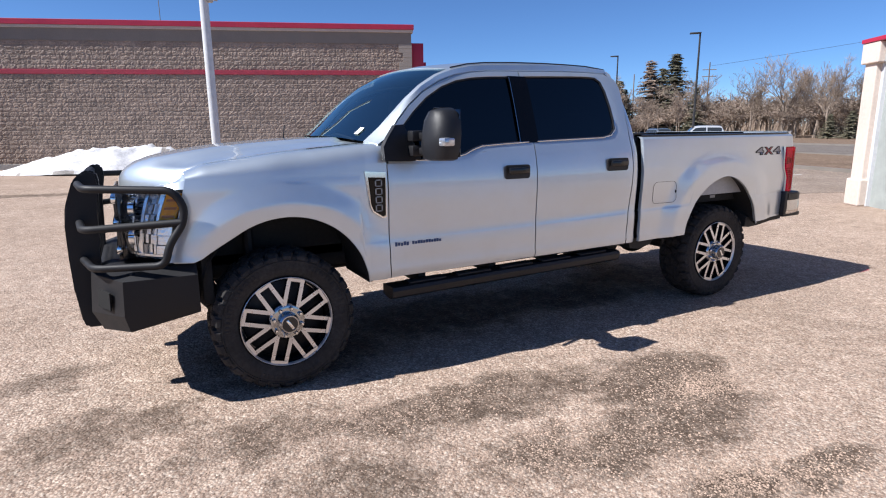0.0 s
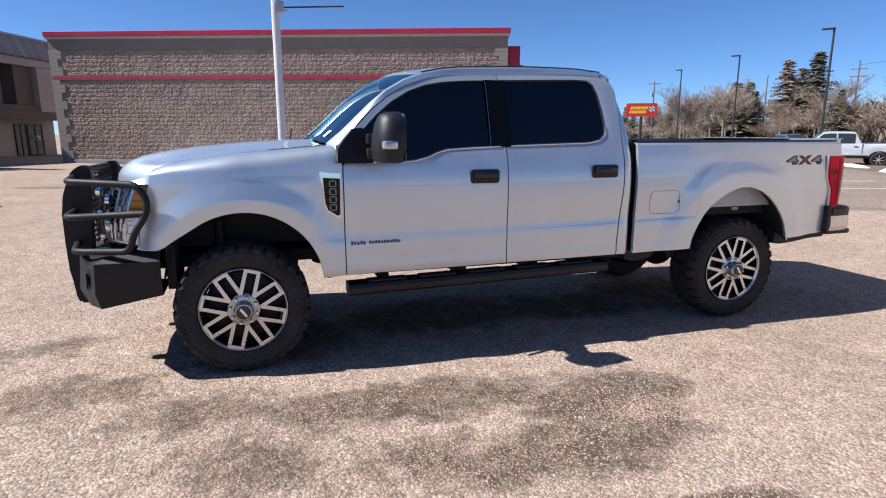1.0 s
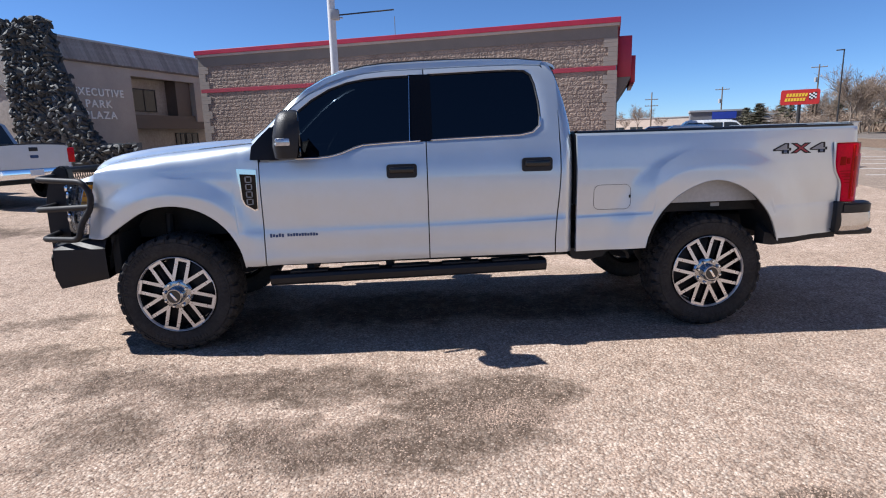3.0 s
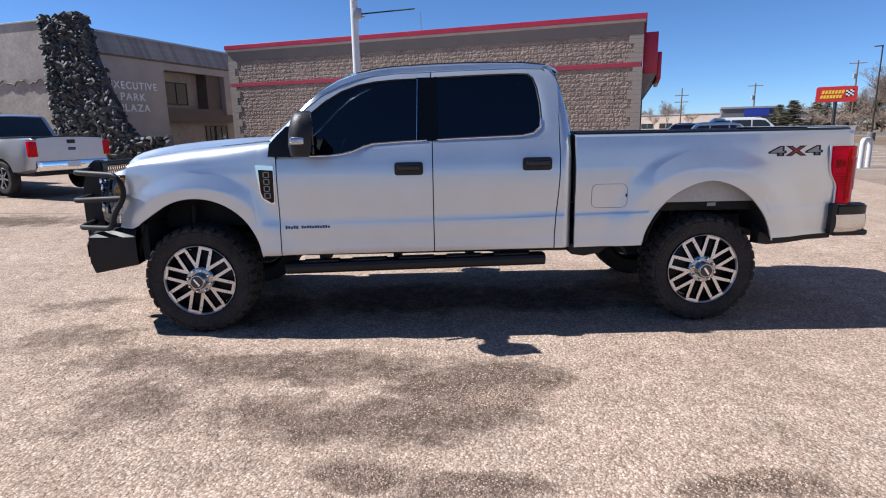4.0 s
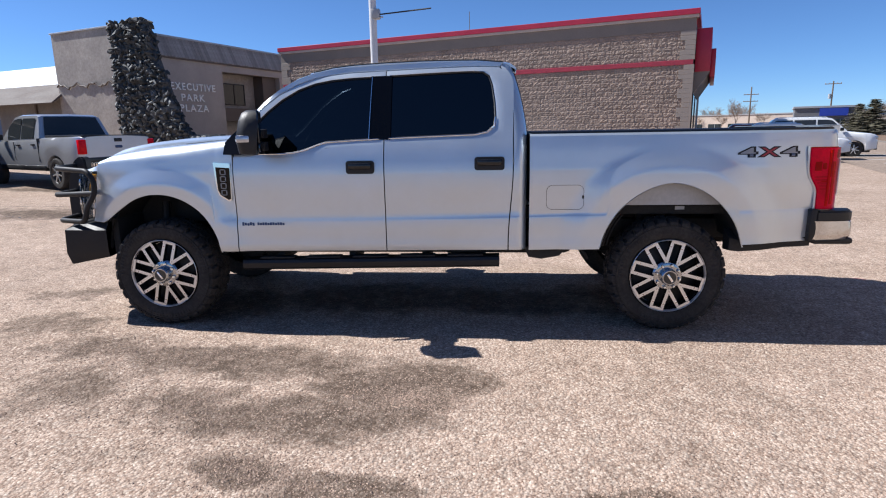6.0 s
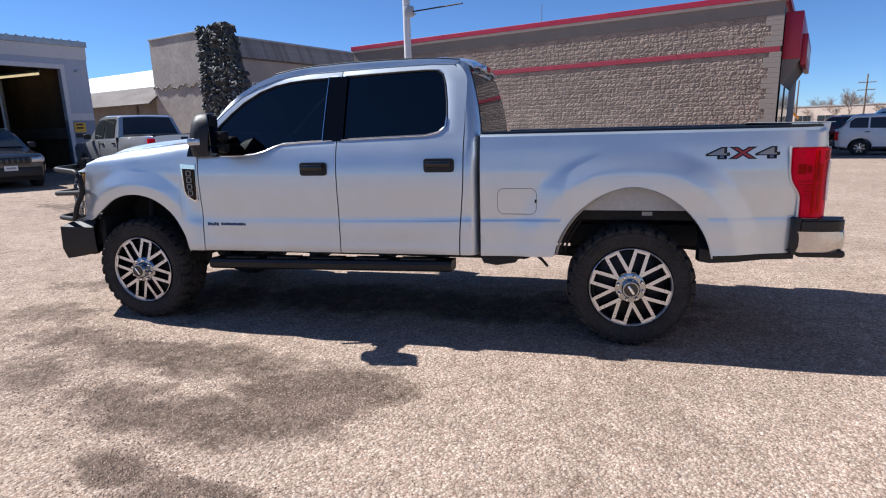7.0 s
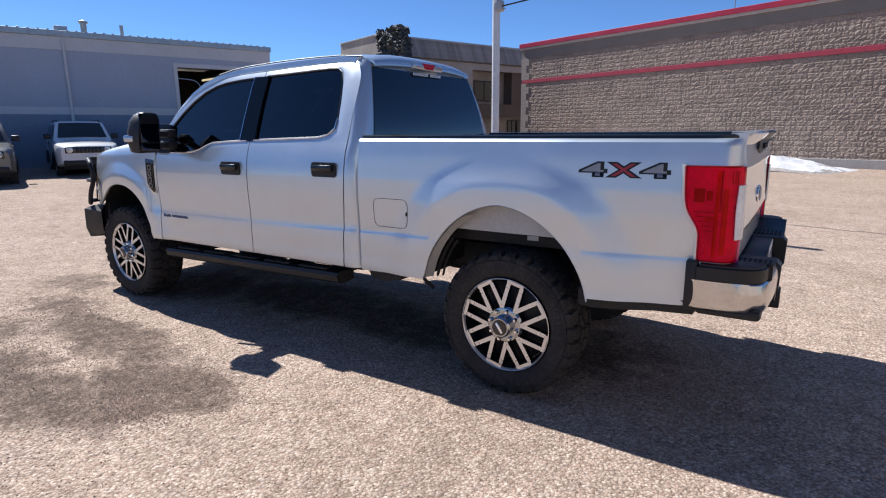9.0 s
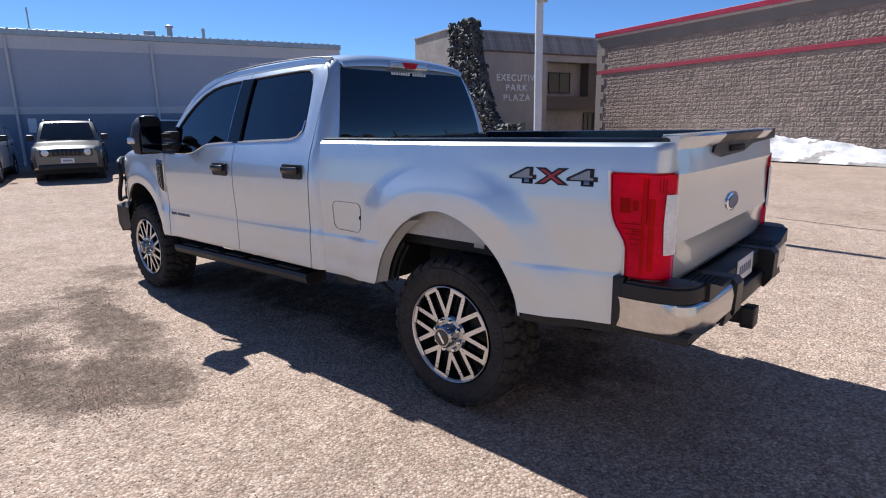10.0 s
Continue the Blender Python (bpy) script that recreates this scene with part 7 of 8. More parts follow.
        for x in (c[0] + 1.15, c[0] + 2.0):
            part("door_handle", box(x, x + 0.18, min(s * hw * 0.98, s * (hw + 0.02)), max(s * hw * 0.98, s * (hw + 0.02)), belt(x) - 0.16, belt(x) - 0.12, 0.01), BLACK_TRIM, car)
        part("sill", box(fx + r * 1.25, rx - r * 1.25, min(s * hw * 0.90, s * hw * 1.0), max(s * hw * 0.90, s * hw * 1.0), bottom - 0.02, bottom + 0.10, 0.02), BLACK_TRIM, car)
        if spec.get("rails"):
            part("roof_rail", tube(bend([(c[1] + 0.15, s * hw * 0.68, H - 0.03), (c[1] + 0.25, s * hw * 0.68, H + 0.04), (c[2] - 0.2, s * hw * 0.68, H + 0.04), (c[2] - 0.08, s * hw * 0.68, H - 0.02)], 0.05), 0.016, 6), spec.get("rail_mat", BLACK_TRIM), car)
        for ax in (fx, rx):
            car_wheel(car, ax, s * (hw - 0.01), r, 0.22, WHEEL_MESHES, round(r, 2), MACHINED)
            if spec.get("black_arches"):
                pts = [(ax - r * 1.26 * math.cos(math.pi * i / 14), s * (hw * 1.0 + 0.005), r * 0.98 + r * 1.16 * math.sin(math.pi * i / 14)) for i in range(15)]
                part("arch_trim", tube(pts, 0.035, 6), BLACK_TRIM, car)
    for nm, i0, i1 in (("windscreen", 0, 2), ("rear_window", 6, 8)):
        bm = bmesh.new()
        rows = []
        for f in ((0.10, 0.35, 0.65, 0.93) if nm == "windscreen" else (0.07, 0.35, 0.65, 0.90)):
            g = f * 2
            (xa, za, _), (xb, zb, _) = (st[i0], st[i0 + 1]) if g < 1 else (st[i0 + 1], st[i1])
            x, z = xa + (xb - xa) * (g % 1), za + (zb - za) * (g % 1)
            w = hw * (0.80 - 0.15 * (f if nm == "windscreen" else 1 - f))
            off = -0.016 if nm == "windscreen" else 0.016
            rows.append([(x + off, w * v, z + 0.016 + 0.014 * (1 - abs(v))) for v in (-1, -0.5, 0, 0.5, 1)])
        add_grid(bm, rows)
        part(nm, bm, CAR_GLASS, car)
    part("underbody", box(0.25, L - 0.25, -hw * 0.8, hw * 0.8, bottom - 0.06, bottom + 0.12), DARK_UNDER, car)
    # nose
    lz = belt(0.1)
    gb = part("grille", box(-0.014, 0.06, -hw * spec.get("grille", 0.52), hw * spec.get("grille", 0.52), lz - 0.24, lz - 0.05, 0.02), spec.get("grille_mat", GLOSS_BLACK), car, "dark front grille")
    for k in range(7):
        y = (-0.42 + 0.84 * k / 6) * hw * (0.82 if spec.get("round_lamps") else 1.0)
        part("grille_slot", box(-0.022, 0.0, y - 0.035, y + 0.035, lz - 0.215, lz - 0.075, 0.012), spec.get("slot_mat", BLACK_TRIM), gb)
    part("bumper_trim", box(-0.03, 0.12, -hw * 0.80, hw * 0.80, bottom + 0.06, lz - spec.get("trim_drop", 0.32), 0.03), BLACK_TRIM if spec.get("black_bumper", True) else paint, car, "black lower bumper")
    pl = part("number_plate", box(-0.042, -0.03, -0.155, 0.155, bottom + 0.24, bottom + 0.37), WHITE_MARK, car, "white plate with dark bars")
    part("plate_bar", box(-0.044, -0.042, -0.11, 0.11, bottom + 0.28, bottom + 0.33), GREY_MARK, pl)
    part("rear_bumper_trim", box(L - 0.1, L + 0.03, -hw * 0.85, hw * 0.85, bottom + 0.05, bottom + 0.30, 0.03), BLACK_TRIM if spec.get("black_bumper", True) else spec.get("rear_mat", CHROME), car)
    part("number_plate", box(L + 0.022, L + 0.034, -0.155, 0.155, bottom + 0.14, bottom + 0.27), WHITE_MARK, car)
    if spec.get("bed"):
        x0, zt = spec["bed"], belt(L - 0.3)
        part("load_bed", box(x0 + 0.05, L - 0.06, -hw * 0.82, hw * 0.82, zt - 0.02, zt + 0.036, 0.01), spec.get("bed_mat", BLACK_TRIM), car, "dark load bed cover")
        part("tailgate_line", box(L - 0.002, L + 0.006, -hw * 0.76, hw * 0.76, zt - 0.52, zt - 0.05), paint, car)
        part("tailgate_handle", box(L, L + 0.02, -0.10, 0.10, zt - 0.14, zt - 0.05, 0.01), BLACK_TRIM, car)
        part("emblem", box(L, L + 0.012, -0.09, 0.09, zt - 0.30, zt - 0.23, 0.02), BLUE_MARK, car)
        part("bed_gap", box(x0 - 0.02, x0 + 0.01, -hw * 1.002, hw * 1.002, bottom + 0.2, zt - 0.03), BLACK_TRIM, car)
    return car


JEEP = dict(name="compact_suv", size=(4.23, 1.68, 1.67), axles=(0.80, 3.37), wheel=0.345, bottom=0.30, belt=[(0, 0.90), (0.12, 0.97), (0.9, 1.06), (1.15, 1.11), (4.0, 1.16), (4.23, 1.10)],
            cabin=(1.10, 1.62, 3.85, 4.16), windows=(1.50, 2.25, 3.10, 3.85), round_lamps=True, grille=0.72, trim_drop=0.44, rails=True, black_arches=True)
COMPASS = dict(name="compact_suv", size=(4.40, 1.82, 1.64), axles=(0.86, 3.50), wheel=0.345, bottom=0.30, belt=[(0, 0.88), (0.15, 0.97), (1.0, 1.06), (1.25, 1.10), (4.1, 1.17), (4.40, 1.08)],
               cabin=(1.20, 1.95, 3.80, 4.28), windows=(1.62, 2.40, 3.25, 3.95), rails=True, rail_mat=CHROME)
HALF_TON = dict(name="pickup_truck", size=(5.89, 2.03, 1.95), axles=(0.95, 4.64), wheel=0.40, bottom=0.50, belt=[(0, 1.06), (0.15, 1.15), (1.3, 1.22), (1.6, 1.26), (3.75, 1.29), (3.85, 1.32), (5.8, 1.34), (5.89, 1.32)],
                cabin=(1.50, 2.25, 3.60, 3.84), windows=(1.95, 2.75, 3.55), bed=3.86, black_bumper=False, rear_mat=CHROME)
OLD_PICKUP = dict(name="pickup_truck", size=(5.75, 1.95, 1.78), axles=(0.95, 4.50), wheel=0.37, bottom=0.48, belt=[(0, 0.98), (0.12, 1.04), (1.3, 1.10), (1.6, 1.14), (3.7, 1.16), (3.8, 1.17), (5.7, 1.18), (5.75, 1.16)],
                  cabin=(1.40, 2.05, 3.45, 3.72), windows=(1.85, 2.65, 3.48), bed=3.77, black_bumper=False, rear_mat=CHROME)
SEDAN = dict(name="sedan", size=(4.75, 1.82, 1.46), axles=(0.92, 3.68), wheel=0.325, bottom=0.22, belt=[(0, 0.70), (0.2, 0.80), (1.3, 0.93), (1.6, 0.97), (4.0, 1.03), (4.65, 1.0), (4.75, 0.9)],
             cabin=(1.35, 2.15, 3.35, 4.15), windows=(1.80, 2.65, 3.65), black_bumper=False, rear_mat=BLACK_TRIM)


def parked(nose, heading):
    """Pose of a vehicle whose nose's middle stands at a place, heading along a way."""
    a = math.atan2(-heading.y, -heading.x)
    x, y = nose
    return Matrix.Translation((x, y, ground_z(x) - 0.03)) @ Matrix.Rotation(a, 4, "Z")


row = "vehicles parked at the garage"
build_car(parked((-11.75, 2.75), U), TAN_CAR, JEEP, "khaki compact SUV with black roof rails parked at the garage", "SUV", row)
build_car(parked((-12.67, 5.88), U), WHITE_CAR, JEEP, "white compact SUV with black lower bumper parked at the garage", "SUV", row)
build_car(parked((-11.15, 8.2), Vector((0.90, -0.43, 0))), BLACK_CAR, COMPASS, "black compact SUV with bright roof rails by the doorway", "SUV", row)
build_car(parked((-12.4, 0.35), U), WHITE_CAR, COMPASS, "white SUV with dark trim parked at the garage", "SUV", row)
back = Vector((-0.89, 0.456, 0)).normalized()
tail = Vector((-7.1, 9.95, 0))
PALE_CAR = paint_mat("pale_grey_paint", (0.60, 0.61, 0.62), 0.25, 0.33)
SILVER_CAR = paint_mat("silver_grey_paint", (0.52, 0.53, 0.55), 0.6, 0.30)
build_car(parked((tail + back * 5.75)[:2], back), SILVER_CAR, HALF_TON, "silver-grey half-ton pickup with red tail lamps", "pickup truck")
build_car(parked((27.25, 21.15), Vector((-0.7, 0.7, 0)).normalized()), PALE_CAR, OLD_PICKUP, "pale grey extended-cab pickup parked across the lot", "pickup truck")
ahead = Vector((0.94, -0.341, 0))
BIG_SUV = dict(COMPASS, size=(4.95, 1.96, 1.95), axles=(0.95, 3.95), wheel=0.38, belt=[(0, 1.02), (0.15, 1.12), (1.0, 1.22), (1.25, 1.26), (4.6, 1.33), (4.95, 1.24)],
               cabin=(1.25, 1.95, 4.45, 4.88), windows=(1.7, 2.6, 3.6, 4.5), name="large_suv")
build_car(parked((18.8, 23.3), ahead), WHITE_CAR, dict(COMPASS, size=(4.40, 1.82, 1.70)), "white SUV parked beside the store front", "SUV", "vehicles at the store")
build_car(parked((21.7, 26.2), ahead), WHITE_CAR, BIG_SUV, "tall white SUV with dark glass parked beside the store", "SUV", "vehicles at the store")
build_car(parked((20.3, 29.8), ahead), RED_CAR, dict(COMPASS, size=(4.40, 1.82, 1.70)), "dark red SUV parked beside the store front", "SUV", "vehicles at the store")
build_car(parked((46.5, 36.0), V * -1), GREY_CAR, COMPASS, "grey SUV waiting by the street", "SUV")
build_car(parked((55.0, 22.0), V), RED_CAR, SEDAN, "dark sedan on the far side of the street", "sedan")
for trio in WHEEL_MESHES.values():
    for o in trio:
        bpy.data.objects.remove(o)

# ---- trees ----
BARK = mat("grey_brown_bark", (0.28, 0.22, 0.17), 0.95, var=0.3, fine=6, coarse=1.5, random_tint=0.2)
TWIG = mat("winter_twigs", (0.35, 0.268, 0.205), 0.95, var=0.35, fine=3, coarse=0.6, random_tint=0.25)
NEEDLE = mat("spruce_needles", (0.17, 0.155, 0.098), 0.9, var=0.45, fine=5, coarse=0.8, random_tint=0.25)
NEEDLE_DARK = mat("dead_spruce_twigs", (0.29, 0.215, 0.165), 0.95, var=0.4, fine=5, coarse=0.8)


def limb(verts, faces, a, b, r0, r1, sides=4):
    d = (b - a).normalized()
    o = d.orthogonal().normalized()
    q = d.cross(o)
    k = len(verts)
    for p, r in ((a, r0), (b, r1)):
        for i in range(sides):
            t = 2 * math.pi * i / sides
            verts.append(p + (o * math.cos(t) + q * math.sin(t)) * r)
    for i in range(sides):
        j = (i + 1) % sides
        faces.append((k + i, k + j, k + sides + j, k + sides + i))


def mesh_of(name, verts, faces, material):
    me_ = bpy.data.meshes.new(name)
    me_.from_pydata([tuple(v) for v in verts], [], faces)
    me_.materials.append(material)
    return me_


def bare_tree(height, spread, seed, levels=5):
    """Trunk and limbs, and a crown of fine twigs."""
    r = random.Random(seed)
    tv, tf, cv, cf = [], [], [], []

    def grow(p, d, length, rad, level):
        steps = 3
        for _ in range(steps):
            n_ = (d + Vector((r.uniform(-1, 1), r.uniform(-1, 1), r.uniform(-0.5, 0.8))) * 0.16).normalized()
            q = p + n_ * length / steps
            if level < 3:
                limb(tv, tf, p, q, rad, rad * 0.82, 6 if level < 2 else 4)
            elif level == 3:
                limb(cv, cf, p, q, max(rad, 0.022), max(rad * 0.7, 0.016), 3)
            else:
                o_ = n_.cross(Vector((r.uniform(-1, 1), r.uniform(-1, 1), r.uniform(-1, 1)))).normalized() * 0.026
                kx = len(cv)
                cv.extend([p + o_, p - o_, q + n_ * length * 0.12])
                cf.append((kx, kx + 1, kx + 2))
            p, d, rad = q, n_, rad * 0.82
            if level < levels and (level > 0 or _ > 0):
                for _k in range((r.choice((1, 2)) if level > 3 else r.choice((1, 1, 2))) if level > 0 else 3):
                    ax = Vector((r.uniform(-1, 1), r.uniform(-1, 1), r.uniform(-0.1, 0.7))).normalized()
                    nd = (d * r.uniform(0.5, 1.0) + ax * spread).normalized()
                    grow(p, nd, length * r.uniform(0.5, 0.78), rad * r.uniform(0.45, 0.68), level + 1)

    grow(Vector((0, 0, 0)), Vector((0, 0, 1)), height * 0.42, height * 0.0175, 0)
    return mesh_of("trunk", tv, tf, BARK), mesh_of("crown", cv, cf, TWIG)


def spruce(height, width, seed, needle):
    r = random.Random(seed)
    tv, tf, cv, cf = [], [], [], []
    limb(tv, tf, Vector((0, 0, 0)), Vector((0, 0, height)), height * 0.018, 0.02, 7)
    z = height * 0.08
    while z < height * 0.985:
        f_ = (z - height * 0.08) / (height * 0.905)
        reach = width * (1 - f_) ** 0.85 * r.uniform(0.75, 1.1) + 0.12
        for k in range(r.randint(6, 9)):
            a = r.uniform(0, 6.283)
            rr = reach * r.uniform(0.55, 1.1)
            d = Vector((math.cos(a), math.sin(a), r.uniform(-0.55, 0.25)))
            foot = Vector((0, 0, min(height, z + r.uniform(-0.03, 0.03) * height)))
            limb(tv, tf, foot, foot + d * rr, 0.03, 0.01, 3)
            side = Vector((-math.sin(a), math.cos(a), 0))
            n_ = max(3, int(rr / 0.22))
            for i in range(n_):
                t = (i + 0.6) / n_
                p = foot + d * rr * t
                for sg in (-1, 1):
                    ln = (0.20 + 0.42 * (1 - t)) * r.uniform(0.7, 1.3)
                    e = p + (side * sg * r.uniform(0.6, 1) + d * 0.5).normalized() * ln + Vector((0, 0, r.uniform(-0.22, 0.03)))
                    w = 0.09 * r.uniform(0.7, 1.4)
                    kx = len(cv)
                    cv.extend([p + Vector((0, 0, w)), p - Vector((0, 0, w)), e, p + d * 0.18 + Vector((0, 0, -0.02))])
                    cf.extend([(kx, kx + 1, kx + 2), (kx, kx + 3, kx + 2), (kx + 1, kx + 3, kx + 2)])
        z += height * 0.022 * r.uniform(0.8, 1.25)
    return mesh_of("trunk", tv, tf, BARK), mesh_of("crown", cv, cf, needle)


def plant(name, kind, x, y, turn, scale, label, category, group, wide=1.0):
    t = root(name, Matrix.Translation((x, y, 0)) @ Matrix.Rotation(turn, 4, "Z") @ Matrix.Diagonal((scale * wide, scale * wide, scale, 1)), label=label, category=category, group=group)
    for nm, me_ in zip(("trunk", "crown"), kind):
        o = new(nm, me_)
        o.parent = t
    return t


BARE = [bare_tree(12.5, 0.46, 21), bare_tree(12.5, 0.52, 5), bare_tree(12, 0.5, 14)]
FIRS = [spruce(14, 3.0, 2, NEEDLE), spruce(14, 3.2, 8, NEEDLE), spruce(13.5, 2.9, 4, NEEDLE_DARK)]
BUSH = bare_tree(4.5, 1.2, 33, 4)


def toward(px, dist):
    """A place at a bearing (degrees from +x) and distance from the truck's middle."""
    return (2.0 + dist * math.cos(radians(px)), 1.0 + dist * math.sin(radians(px)))


wood = random.Random(17)
fir_row = "spruces beyond the street"
for brg, dist, k, sc, wd in ((41.4, 130, 2, 1.19, 1.9), (39.3, 130, 0, 1.22, 2.1), (40.4, 136, 1, 1.06, 2.2), (37.2, 108, 1, 0.62, 1.5), (43.6, 116, 0, 0.66, 1.5),
                             (54.0, 110, 0, 0.42, 1.9), (54.8, 118, 1, 0.50, 1.6), (52.6, 125, 2, 0.55, 1.5), (50.8, 130, 0, 0.62, 1.4), (49.4, 140, 1, 0.55, 1.4), (56.3, 98, 1, 0.36, 3.6), (57.4, 104, 0, 0.33, 3.6),
                             (22.0, 92, 0, 0.30, 2.4), (18.5, 96, 1, 0.28, 2.4), (45.2, 118, 1, 0.80, 2.6), (44.2, 116, 0, 0.78, 2.4), (24.6, 88, 1, 0.26, 2.8), (26.2, 90, 0, 0.24, 2.6)):
    x, y = toward(brg, dist)
    dead = k == 2
    plant("spruce_tree", FIRS[k], x, y, wood.uniform(0, 6), sc, "tall brownish spruce with drooping boughs" if dead else "tall dark green spruce tree", "tree", fir_row, wd)
bare_row = "bare trees beyond the street"
spots = [(32.3, 100, 0.86), (29.7, 96, 0.97), (28.8, 101, 0.80), (27.4, 98, 0.84), (26.4, 95, 0.80), (25.2, 100, 0.84), (23.6, 96, 0.9), (21.8, 92, 0.9), (19.5, 95, 0.85), (17.0, 90, 0.9), (37.4, 112, 0.95),
         (36.6, 108, 0.62), (34.6, 112, 0.52), (33.4, 108, 0.50), (31.0, 112, 0.66), (38.6, 96, 0.55), (41.3, 95, 0.55)]
spots += [(wood.uniform(43.8, 49.5), wood.uniform(98, 122), wood.uniform(0.66, 0.84)) for _ in range(17)]
spots += [(wood.uniform(30, 42), wood.uniform(118, 150), wood.uniform(0.45, 0.62)) for _ in range(12)]
spots += [(wood.uniform(14, 29), wood.uniform(104, 140), wood.uniform(0.6, 0.85)) for _ in range(10)]
spots += [(wood.uniform(49, 53), wood.uniform(120, 150), wood.uniform(0.5, 0.7)) for _ in range(8)]
for brg, dist, sc in spots:
    x, y = toward(brg, dist)
    plant("bare_tree", wood.choice(BARE), x, y, wood.uniform(0, 6), sc, "leafless grey-brown deciduous tree", "tree", bare_row, wood.uniform(0.95, 1.25))
for i in range(30):
    x, y = toward(wood.uniform(52, 82), wood.uniform(160, 240))
    plant("bare_tree", wood.choice(BARE), x, y, wood.uniform(0, 6), wood.uniform(0.42, 0.68), "leafless tree far down the street", "tree", "far bare trees", wood.uniform(1.0, 1.4))
for i in range(170):
    d_ = wood.uniform(96, 170)
    brg = wood.uniform(6, 57)
    x, y = toward(brg, d_)
    plant("shrub", BUSH, x, y, wood.uniform(0, 6), wood.uniform(0.8, 1.2) * (1 + (d_ - 96) / 90) * (1.3 if brg < 42 else 0.75), "leafless brown roadside shrub", "shrub", "roadside shrubs", wood.uniform(1.5, 2.3))

# tangle of thin stems along the far side of the street
tv, tf = [], []
for i in range(22000):
    brg, d_ = wood.uniform(4, 50), wood.uniform(135, 175)
    x, y = toward(brg, d_)
    h_ = wood.uniform(2.0, 6.2) * (0.75 + 0.35 * math.sin(brg * 1.9) * math.sin(brg * 0.7 + 1))
    a_ = wood.uniform(0, 3.14159)
    w_ = wood.uniform(0.05, 0.20)
    h_ *= 0.55 if brg > 38 else 1.0
    lean = (wood.uniform(-0.9, 0.9), wood.uniform(-0.9, 0.9))
    k_ = len(tv)
    z0_ = wood.uniform(0.0, 0.35) * h_
    tv += [(x - w_ * math.cos(a_), y - w_ * math.sin(a_), z0_), (x + w_ * math.cos(a_), y + w_ * math.sin(a_), z0_), (x + lean[0], y + lean[1], z0_ + h_ * 0.8)]
    tf.append((k_, k_ + 1, k_ + 2))
tagged(new("thicket", mesh_of("thicket", tv, tf, TWIG)), "low tangled brown thicket beyond the street", "thicket", kind="stuff")

# ---- lamp posts, utility poles, wires ----
DARK_STEEL = mat("dark_bronze_steel", (0.03, 0.028, 0.027), 0.5, var=0.15)
POLE_WOOD = mat("weathered_pole_wood", (0.20, 0.145, 0.10), 0.9, var=0.25, fine=10, stretch=(1, 1, 0.1), random_tint=0.15)
CONCRETE = KERB


def lamp_post(x, y, h):
    p = root("street_lamp", Matrix.Translation((x, y, 0)), label="dark bronze parking-lot lamp post on a concrete base", category="street lamp", group="parking-lot lamp posts")
    part("concrete_base", lathe([(0.001, 0.0), (0.30, 0.0), (0.30, 0.72), (0.26, 0.76), (0.001, 0.76)], 20, "z"), CONCRETE, p)
    part("post", tube([(0, 0, 0.7), (0, 0, h)], 0.072, 10, 0.05), DARK_STEEL, p)
    d = Vector((-0.75, 0.66, 0))
    o = part("lamp_head", box(-0.55, 0.05, -0.13, 0.13, h - 0.06, h + 0.02, 0.02), DARK_STEEL, p)
    o.matrix_basis = Matrix.Rotation(radians(-45), 4, "Z")
    return p


lamp_post(28.5, 19.6, 6.95)
lamp_post(32.8, 30.2, 7.1)
lamp_post(38.3, 42.9, 7.6)


def utility_pole(x, y, h, arms, lamp=0, turn=0.0):
    p = root("utility_pole", Matrix.Translation((x, y, 0)) @ Matrix.Rotation(radians(turn), 4, "Z"), label="weathered wooden utility pole with crossarm", category="utility pole", group="utility poles along the street")
    part("post", tube([(0, 0, 0), (0, 0, h)], 0.16, 10, 0.10), POLE_WOOD, p)
    for k in range(arms):
        z = h - (0.5 if arms < 2 else 2.6) - (0.9 if arms < 2 else -1.2) * k
        part("crossarm", box(-1.2, 1.2, -0.06, 0.06, z, z + 0.12), POLE_WOOD, p)
        for xx in (-1.1, -0.55, 0.55, 1.1):
            part("insulator", lathe([(0.04, z + 0.12), (0.06, z + 0.18), (0.03, z + 0.28), (0.001, z + 0.28)], 8, "z"), TRIM_GREY, p).matrix_basis = Matrix.Translation((xx, 0, 0))
    if arms == 1:
        part("transformer", lathe([(0.001, h - 2.9), (0.22, h - 2.85), (0.22, h - 2.1), (0.001, h - 2.05)], 14, "z"), TRIM_GREY, p).matrix_basis = Matrix.Translation((-0.35, 0, 0))
    if lamp:
        part("lamp_arm", tube([(0, 0, h - 4.9), (1.4 * lamp, 0, h - 4.2), (2.8 * lamp, 0, h - 4.0)], 0.05, 6), TRIM_GREY, p)
        part("lamp_head", box(3.0 * lamp - 0.3, 3.0 * lamp + 0.3, -0.12, 0.12, h - 4.08, h - 3.95, 0.03), TRIM_GREY, p)
    return p


POLES = [(95.2, 69.5, 13.6, 2, -1, -40), (72.7, 92.5, 11.6, 1, 1, -38), (60.3, 100.5, 8.8, 1, 0, -30), (49.4, 106.0, 8.5, 2, 0, -25), (89.9, 82.7, 12.4, 0, 1, -40), (40.0, 108.0, 8.0, 0, 0, 0), (110.0, 50.0, 13.0, 1, 0, -50)]
for x, y, h, a, lm, tn in POLES:
    utility_pole(x, y, h, a, lm, tn)
